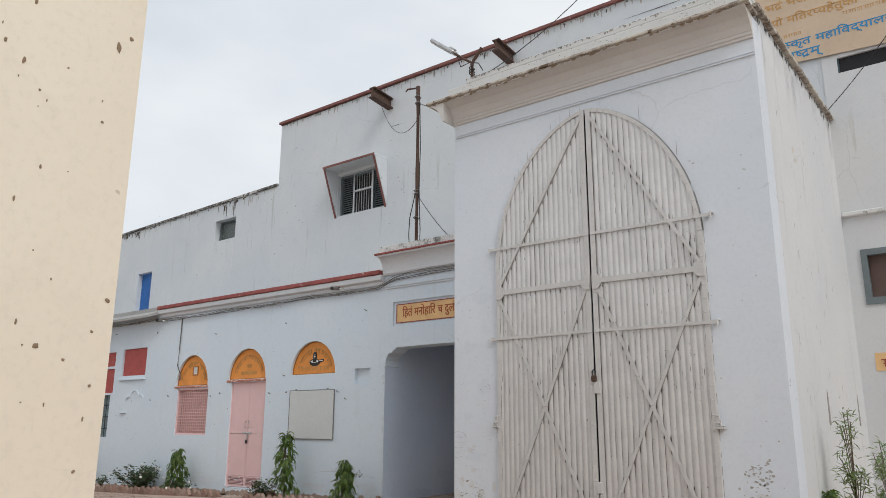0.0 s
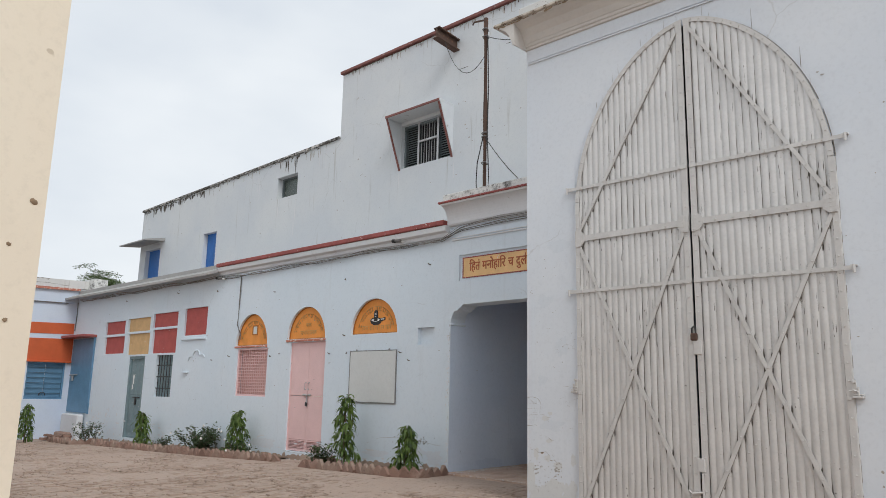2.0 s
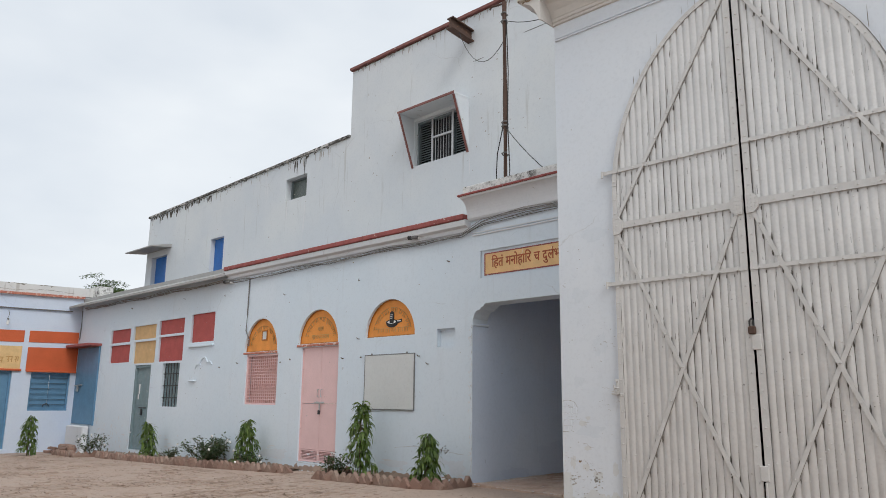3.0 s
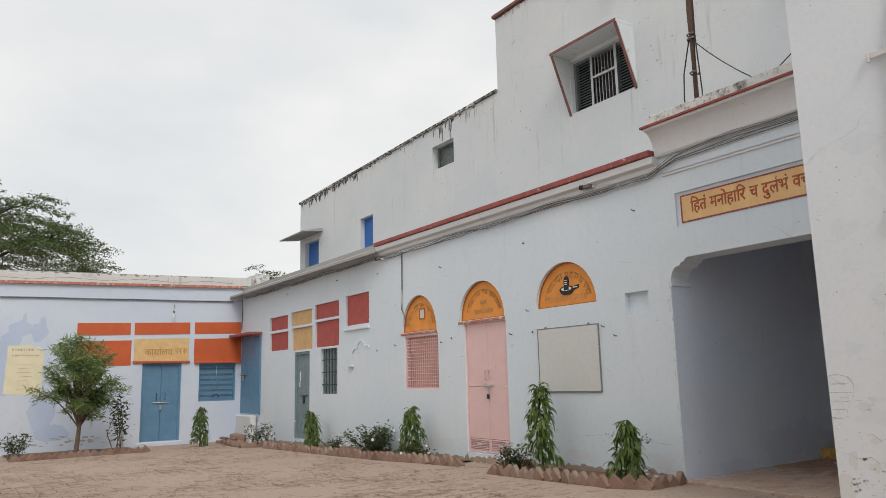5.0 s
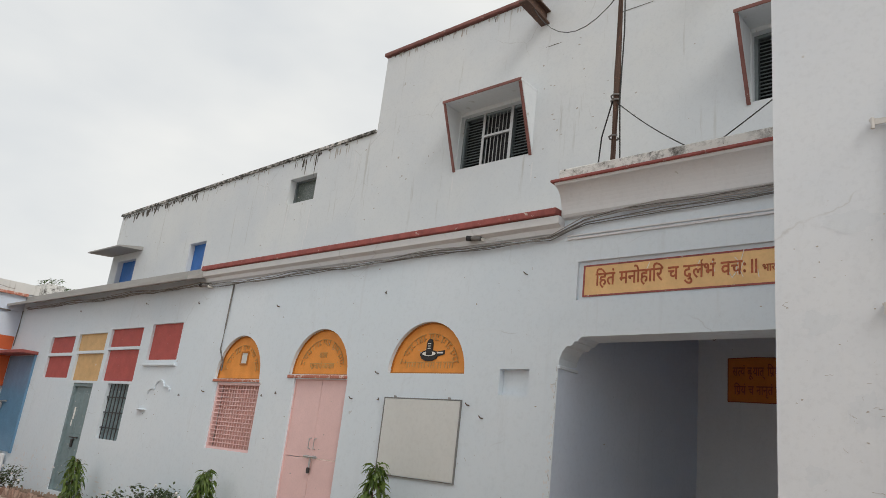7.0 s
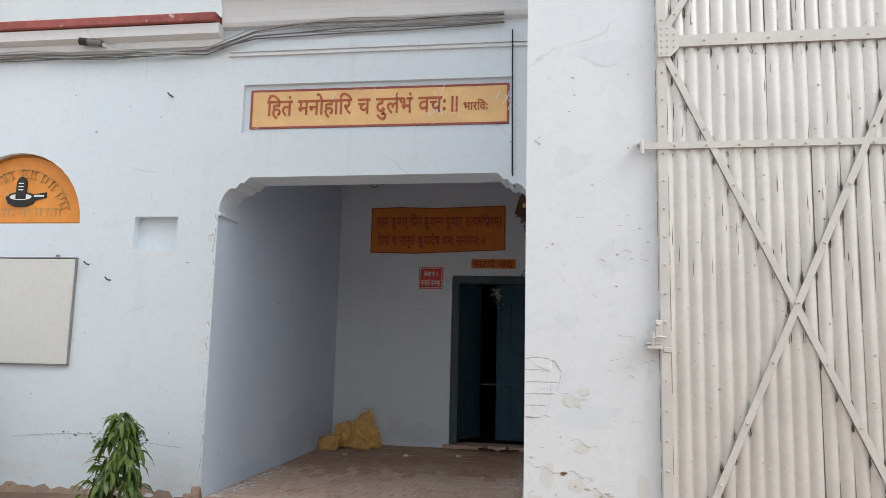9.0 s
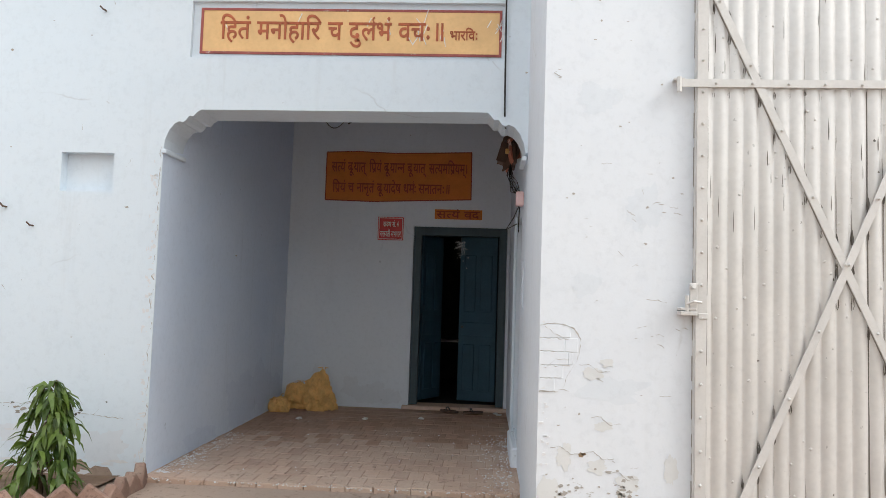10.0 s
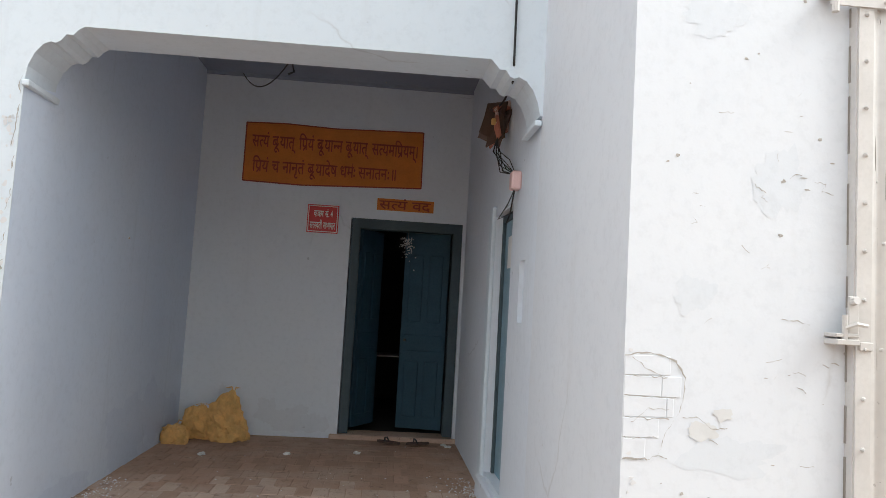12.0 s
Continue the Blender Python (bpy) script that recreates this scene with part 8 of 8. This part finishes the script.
for k in range(16):
    g = thing("loose_brick", (0, 0, 0), "broken dusty brick in the heap by the corner steps", "brick", "loose bricks by the corner steps")
    x, y = -24.6 + rnd.uniform(-0.5, 0.6), 9.55 + rnd.uniform(-0.25, 0.3)
    g.matrix_basis = pose(x, y, ground_z(x) + 0.04 + 0.09 * (k % 3 == 0), rnd.uniform(-14, 14), rnd.uniform(-14, 14), rnd.uniform(0, 180))
    o = new("brick_body", EDGE_BRICK)
    o.parent = g
    o.matrix_basis = pose(0, 0, 0, 90, 0, 0)


# dry leaves, twigs and crumbs, plus dark dashes painting shade in the joints
def yard_litter():
    r = np.random.RandomState(17)
    V, F = [], []
    for i in range(7000):
        x, y = r.uniform(-24.0, -3.0), r.uniform(2.9, 9.3)
        if (x < -23.3 and 3.9 < y < 7.2) or (y > 8.6 and x > GX0 - 0.2) or (y < 3.2 and x > -11.6):
            continue
        if noise.noise((x * 0.7, y * 1.1, 2)) + 0.5 * noise.noise((x * 2.7, y * 2.7, 6)) < 0.14:
            continue
        ln, w = r.uniform(0.012, 0.055) * (1 + 0.7 * (r.rand() < 0.2)), r.uniform(0.003, 0.011)
        a = r.normal(0, 0.22) + (math.pi / 2 if r.rand() < 0.3 else 0)
        c, s = math.cos(a), math.sin(a)
        z = ground_z(x) + 0.004 + r.uniform(0, 0.004)
        k = len(V)
        for u, v, dz in ((-ln, -w * 0.4, 0), (0, -w, 0.004), (ln, -w * 0.3, 0.001), (ln, w * 0.3, 0.001), (0, w, 0.006), (-ln, w * 0.5, 0)):
            V.append((x + u * c - v * s, y + u * s + v * c, z + dz))
        F += [(k, k + 1, k + 4, k + 5), (k + 1, k + 2, k + 3, k + 4)]
    me = bpy.data.meshes.new("yard_litter")
    me.from_pydata(V, [], F)
    me.materials.append(M_SOIL)
    return tagged(new("yard_litter", me), "dry leaves and twigs, and dark dashes painting shade in the brick joints", "litter", kind="stuff")


yard_litter()

# worn, broken face of the plinth
rnd = random.Random(91)
bm = bmesh.new()
for i in range(26):
    z = 0.80 - 0.30 * rnd.random() ** 1.5
    t = rnd.random()
    w0, h = rnd.uniform(0.006, 0.03), rnd.uniform(0.02, 0.16)
    ring = []
    for k in range(8):
        q = t * 0.84 + w0 * rnd.uniform(0.5, 1) * math.cos(k * 0.785)
        ring.append(bm.verts.new((-11.45 + 0.892 * q + 0.452 * (0.006 + 0.0001 * i), 2.90 - 0.452 * q + 0.892 * (0.006 + 0.0001 * i), z + h * rnd.uniform(0.5, 1) * math.sin(k * 0.785))))
    bm.faces.new(ring)
g = whole("plinth_streaks", "pale lime streaks down the broken plinth", "stain", "stains and drips on the walls")
part("stain", bm, M_PAVER, g)["kind"] = "stuff"
bm = bmesh.new()
for i in range(20):
    x, y = rnd.uniform(-11.75, -11.25), rnd.uniform(2.5, 2.68)
    box(bm, x, x + rnd.uniform(0.08, 0.2), y, y + rnd.uniform(0.06, 0.12), 0.845, 0.845 + rnd.uniform(0.012, 0.05), bevel=0.008)
g = whole("plinth_rubble", "broken brick rubble on top of the plinth", "rubble")
part("rubble", bm, M_EDGEBRICK, g)["kind"] = "stuff"
# flaked paint on the hanging box
bm = bmesh.new()
for i in range(60):
    v, u = rnd.uniform(1.09, 1.65), 2.548 + 0.05 * rnd.random() ** 2
    ragged(bm, "x", -11.26, u, v, rnd.uniform(0.003, 0.012), rnd.uniform(0.004, 0.03), rnd, 8, 0.002 + 0.00002 * i)
g = whole("paint_flakes", "pale flaked paint along the edge of the brown box", "flake marks")
part("flaked_patch", bm, M_CREAM_LETTER, g)["kind"] = "stuff"

# scuffs and thin places in the limewash near the porch
marks("wall_flakes", "fine upright cracks and chips in the gate pier", "y", GY, scatter(-6.55, -5.9, 0.2, 3.0, 16, 42, (0.002, 0.02), (0.0015, 0.005)), M_FLAKE, 42)
marks("wall_flakes", "broken edge chips along the porch pier", "y", FY, scatter(-9.50, -9.43, 0.1, 2.4, 46, 43, (0.004, 0.02), (0.005, 0.03)), M_CORNICE, 43)
marks("wall_flakes", "dark flaked damp spots low on the facade", "y", FY, scatter(-10.45, -10.0, 0.44, 0.50, 26, 44, (0.008, 0.03), (0.005, 0.018)), M_STAINSHADE, 44)
marks("wall_flakes", "fine dark nicks scattered over the facade", "y", FY, scatter(-24.0, -9.6, 0.4, 3.9, 70, 45, (0.004, 0.025), (0.003, 0.012)), M_STAINSHADE, 45)
marks("mud_splash", "brown mud splashed along the foot of the facade", "y", FY, [(-24.0 + 0.16 * i, ground_z(-24.0 + 0.16 * i) + 0.03, 0.14, 0.05 + 0.05 * abs(math.sin(i * 1.7))) for i in range(90)], M_DUST, 46, 0.0018)

# small broken drain opening in the paving before the porch
DX, DY = -6.86, 9.84
dr = whole("floor_drain", "small square broken brick drain in the paving before the porch", "drain")
part("rim", sheet(rect(DX - 0.13, DX + 0.13, DY - 0.13, DY + 0.13), [rect(DX - 0.09, DX + 0.09, DY - 0.09, DY + 0.09)], "z", -0.05, 0.014), M_EDGEBRICK, dr)
part("well", boxes((DX - 0.095, DX + 0.095, DY - 0.095, DY + 0.095, -0.04, 0.004)), M_SOIL, dr)
for k in range(3):
    part("rubble", boxes((DX - 0.07 + 0.05 * k, DX - 0.03 + 0.05 * k, DY - 0.05 + 0.04 * (k % 2), DY + 0.01 + 0.03 * k, -0.01, 0.012), bevel=0.006), M_EDGEBRICK, dr)


# ---------------------------------------------------------------- peeled limewash, damp and cracks
M_PEEL = plaster("bare_beige_undercoat", (0.64, 0.655, 0.665), (0.68, 0.69, 0.69), 0.2, (0.52, 0.49, 0.45), 0.4, (0.60, 0.58, 0.55))
M_PORCHDAMP = plaster("damp_porch_limewash", (0.625, 0.72, 0.875), (0.68, 0.76, 0.89), 0.2, (0.40, 0.45, 0.52))
M_PALEWASH = plaster("older_pale_limewash", (0.655, 0.70, 0.755), (0.68, 0.715, 0.76), 0.1, (0.5, 0.5, 0.5))


def blotch(name, label, axis, d, spots, material, seed, lift, lean=0.0):
    """Wall patches with wandering outlines; spots are (u, v, half width, half height)."""
    g = whole(name, label, "stain", "stains and drips on the walls")
    for i, (cu, cv, ru, rv) in enumerate(spots):
        bm = bmesh.new()
        k = 44
        ring = []
        for j in range(k):
            a = 2 * math.pi * j / k
            q = 0.75 + 0.38 * noise.noise((1.4 * math.cos(a) + seed, 1.4 * math.sin(a) + i * 3.1, 0)) + 0.22 * noise.noise((5 * math.cos(a), 5 * math.sin(a) + i, seed))
            u, v = cu + ru * q * math.cos(a), cv + rv * q * math.sin(a)
            ring.append(bm.verts.new((u, d - lift - 0.00012 * i, v) if axis == "y" else (d + lean * u + lift + 0.00012 * i, u, v)))
        bm.faces.new(ring)
        part("patch", bm, material, g)


blotch("peeled_patch", "beige undercoat bared low on the gate pier", "y", GY, [(-6.58, 0.30, 0.10, 0.25), (-6.45, 0.12, 0.22, 0.16), (-6.22, 0.18, 0.22, 0.16), (-6.0, 0.14, 0.14, 0.22), (-6.33, 0.55, 0.07, 0.05), (-6.50, 0.60, 0.05, 0.09), (-6.17, 0.46, 0.08, 0.07), (-6.30, 0.76, 0.06, 0.035), (-5.95, 0.55, 0.05, 0.10), (-6.36, 1.03, 0.07, 0.045), (-6.28, 1.09, 0.045, 0.03)], M_PEEL, 3, 0.0012)
blotch("peeled_patch", "paler limewash patched over the gate pier", "y", GY, [(-6.25, 0.95, 0.20, 0.10), (-6.1, 1.9, 0.12, 0.16), (-6.35, 2.5, 0.16, 0.10), (-6.4, 1.5, 0.1, 0.08), (-6.15, 3.2, 0.2, 0.12)], M_PALEWASH, 5, 0.0008)
blotch("peeled_patch", "beige undercoat bared low beside the gate", "y", GY, [(-2.15, 0.18, 0.14, 0.28), (-2.45, 0.12, 0.22, 0.16), (-2.7, 0.25, 0.10, 0.14), (-2.4, 0.62, 0.10, 0.07)], M_PEEL, 8, 0.0012)
blotch("damp_patch", "blue-grey damp patch low on the porch back wall", "y", PB, [(-8.30, 0.22, 0.26, 0.17), (-8.05, 0.20, 0.18, 0.14), (-8.52, 0.30, 0.14, 0.16), (-8.18, 0.33, 0.10, 0.06), (-8.95, 0.45, 0.05, 0.12)], M_DAMPGREY, 2, 0.0015)
blotch("damp_patch", "bluish damp rising along the foot of the porch side wall", "x", -9.5753, [(12.35, 0.30, 0.55, 0.42), (13.0, 0.35, 0.5, 0.35), (13.55, 0.3, 0.3, 0.25), (11.3, 0.12, 0.5, 0.12)], M_PORCHDAMP, 6, 0.0015, 0.015545)
blotch("damp_patch", "thin pale scuffs low on the facade", "y", FY, [(-10.3, 0.30, 0.5, 0.10), (-9.75, 0.22, 0.24, 0.18), (-11.2, 0.2, 0.4, 0.10), (-12.6, 0.18, 0.3, 0.10), (-14.9, 0.15, 0.7, 0.12), (-17.6, 0.1, 0.9, 0.12)], M_PALEWASH, 7, 0.0010)
bm = bmesh.new()
rnd = random.Random(71)
for k in range(34):
    x, z = rnd.uniform(-6.55, -5.9), 0.15 + 2.6 * rnd.random() ** 1.5
    pts = [(x, z)]
    for i in range(rnd.randint(1, 3)):
        x, z = x + rnd.uniform(-0.05, 0.06), z + rnd.uniform(-0.03, 0.02)
        pts.append((x, z))
    crack_line(bm, pts, rnd.uniform(0.002, 0.005), GY - 0.0034, k, 0.01)
for x, z in ((-6.36, 1.05), (-6.33, 0.6), (-6.5, 0.62), (-6.2, 0.5), (-6.3, 0.78)):
    crack_line(bm, [(x - 0.07, z + 0.02), (x - 0.02, z + 0.03), (x + 0.03, z - 0.01), (x + 0.09, z - 0.005)], 0.004, GY - 0.0036, int(x * -100))
g = whole("wall_cracks", "short ragged cracks and lifted flakes in the gate pier", "crack", "cracks in the limewash")
part("crack", bm, M_FLAKE, g)["kind"] = "stuff"
bm = bmesh.new()
z = 0.05
while z < 2.4:
    h = rnd.uniform(0.05, 0.25)
    crack_line(bm, [(-9.425 - rnd.uniform(0, 0.02), z), (-9.422 - rnd.uniform(0, 0.03), z + h * 0.5), (-9.424, z + h)], 0.012, FY - 0.0045, int(z * 97), 0.015)
    z += h + rnd.uniform(0.0, 0.12)
g = whole("wall_cracks", "chipped plaster arris at the porch opening", "crack", "cracks in the limewash")
part("crack", bm, M_FLAKE, g)["kind"] = "stuff"
bm = bmesh.new()
crack_line(bm, [(-11.2, 0.47), (-10.8, 0.50), (-10.3, 0.52), (-9.95, 0.46), (-9.6, 0.43)], 0.006, FY - 0.0042, 5, 0.02)
crack_line(bm, [(-14.1, 0.05), (-13.5, 0.03), (-12.8, 0.05)], 0.008, FY - 0.0042, 6, 0.02)
for k in range(60):
    x, z = rnd.uniform(-24.0, -9.6), rnd.uniform(0.2, 3.8)
    crack_line(bm, [(x, z), (x + rnd.uniform(-0.05, 0.05), z + rnd.uniform(-0.09, 0.02))], 0.006, FY - 0.0044, k, 0.012)
g = whole("wall_cracks", "fine cracks along the foot of the facade", "crack", "cracks in the limewash")
part("crack", bm, M_FLAKE, g)["kind"] = "stuff"


# lime crumbs swept against the foot of the porch walls and along its front edge
def lime_crumbs():
    r = random.Random(88)
    V, F = [], []
    def crumb(x, y, z, q):
        k = len(V)
        a = r.uniform(0, 6.28)
        for t in range(4):
            V.append((x + q * math.cos(a + t * 1.57) * r.uniform(0.6, 1.2), y + q * math.sin(a + t * 1.57) * r.uniform(0.6, 1.2), z))
        V.append((x, y, z + q * r.uniform(0.5, 0.9)))
        for t in range(4):
            F.append((k + t, k + (t + 1) % 4, k + 4))
    for i in range(420):
        y = FY + 0.1 + 1.6 * r.random() ** 1.4
        crumb(-9.40 + 0.015 * (y - FY) + abs(r.gauss(0, 0.10)) + 0.01, y, porch_height(y) - 0.002, r.uniform(0.004, 0.013))
    for i in range(520):
        y = FY - 0.5 + 2.6 * r.random()
        crumb(-6.66 - abs(r.gauss(0, 0.13)) - 0.01, y, porch_height(max(y, FY)) - 0.002 if y > FY else -0.004, r.uniform(0.004, 0.012))
    for i in range(420):
        crumb(r.uniform(-9.4, -6.7), FY - 0.02 + r.gauss(0, 0.035), 0.012, r.uniform(0.004, 0.012))
    for i in range(60):
        y = r.uniform(FY + 0.3, 13.7)
        crumb(r.uniform(-9.2, -6.8), y, porch_height(y) - 0.001, r.uniform(0.004, 0.012))
    me = bpy.data.meshes.new("lime_crumbs")
    me.from_pydata(V, [], F)
    me.materials.append(M_CORNICE)
    return tagged(new("lime_crumbs", me), "pale lime crumbs along the edges of the porch floor", "rubble", kind="stuff")


lime_crumbs()
bm = bmesh.new()
rnd = random.Random(55)
x = -9.40
while x < -6.66:
    w = rnd.uniform(0.10, 0.24)
    box(bm, x, min(x + w - 0.006, -6.66), FY - 0.055 + rnd.uniform(-0.008, 0.008), FY + 0.012, -0.03, 0.019 + rnd.uniform(-0.006, 0.003), bevel=0.005)
    x += w
tagged(mesh_ob("porch_edge_bricks", bm, M_PORCHBRICK), "worn brick edge across the mouth of the porch", "paving", kind="stuff")
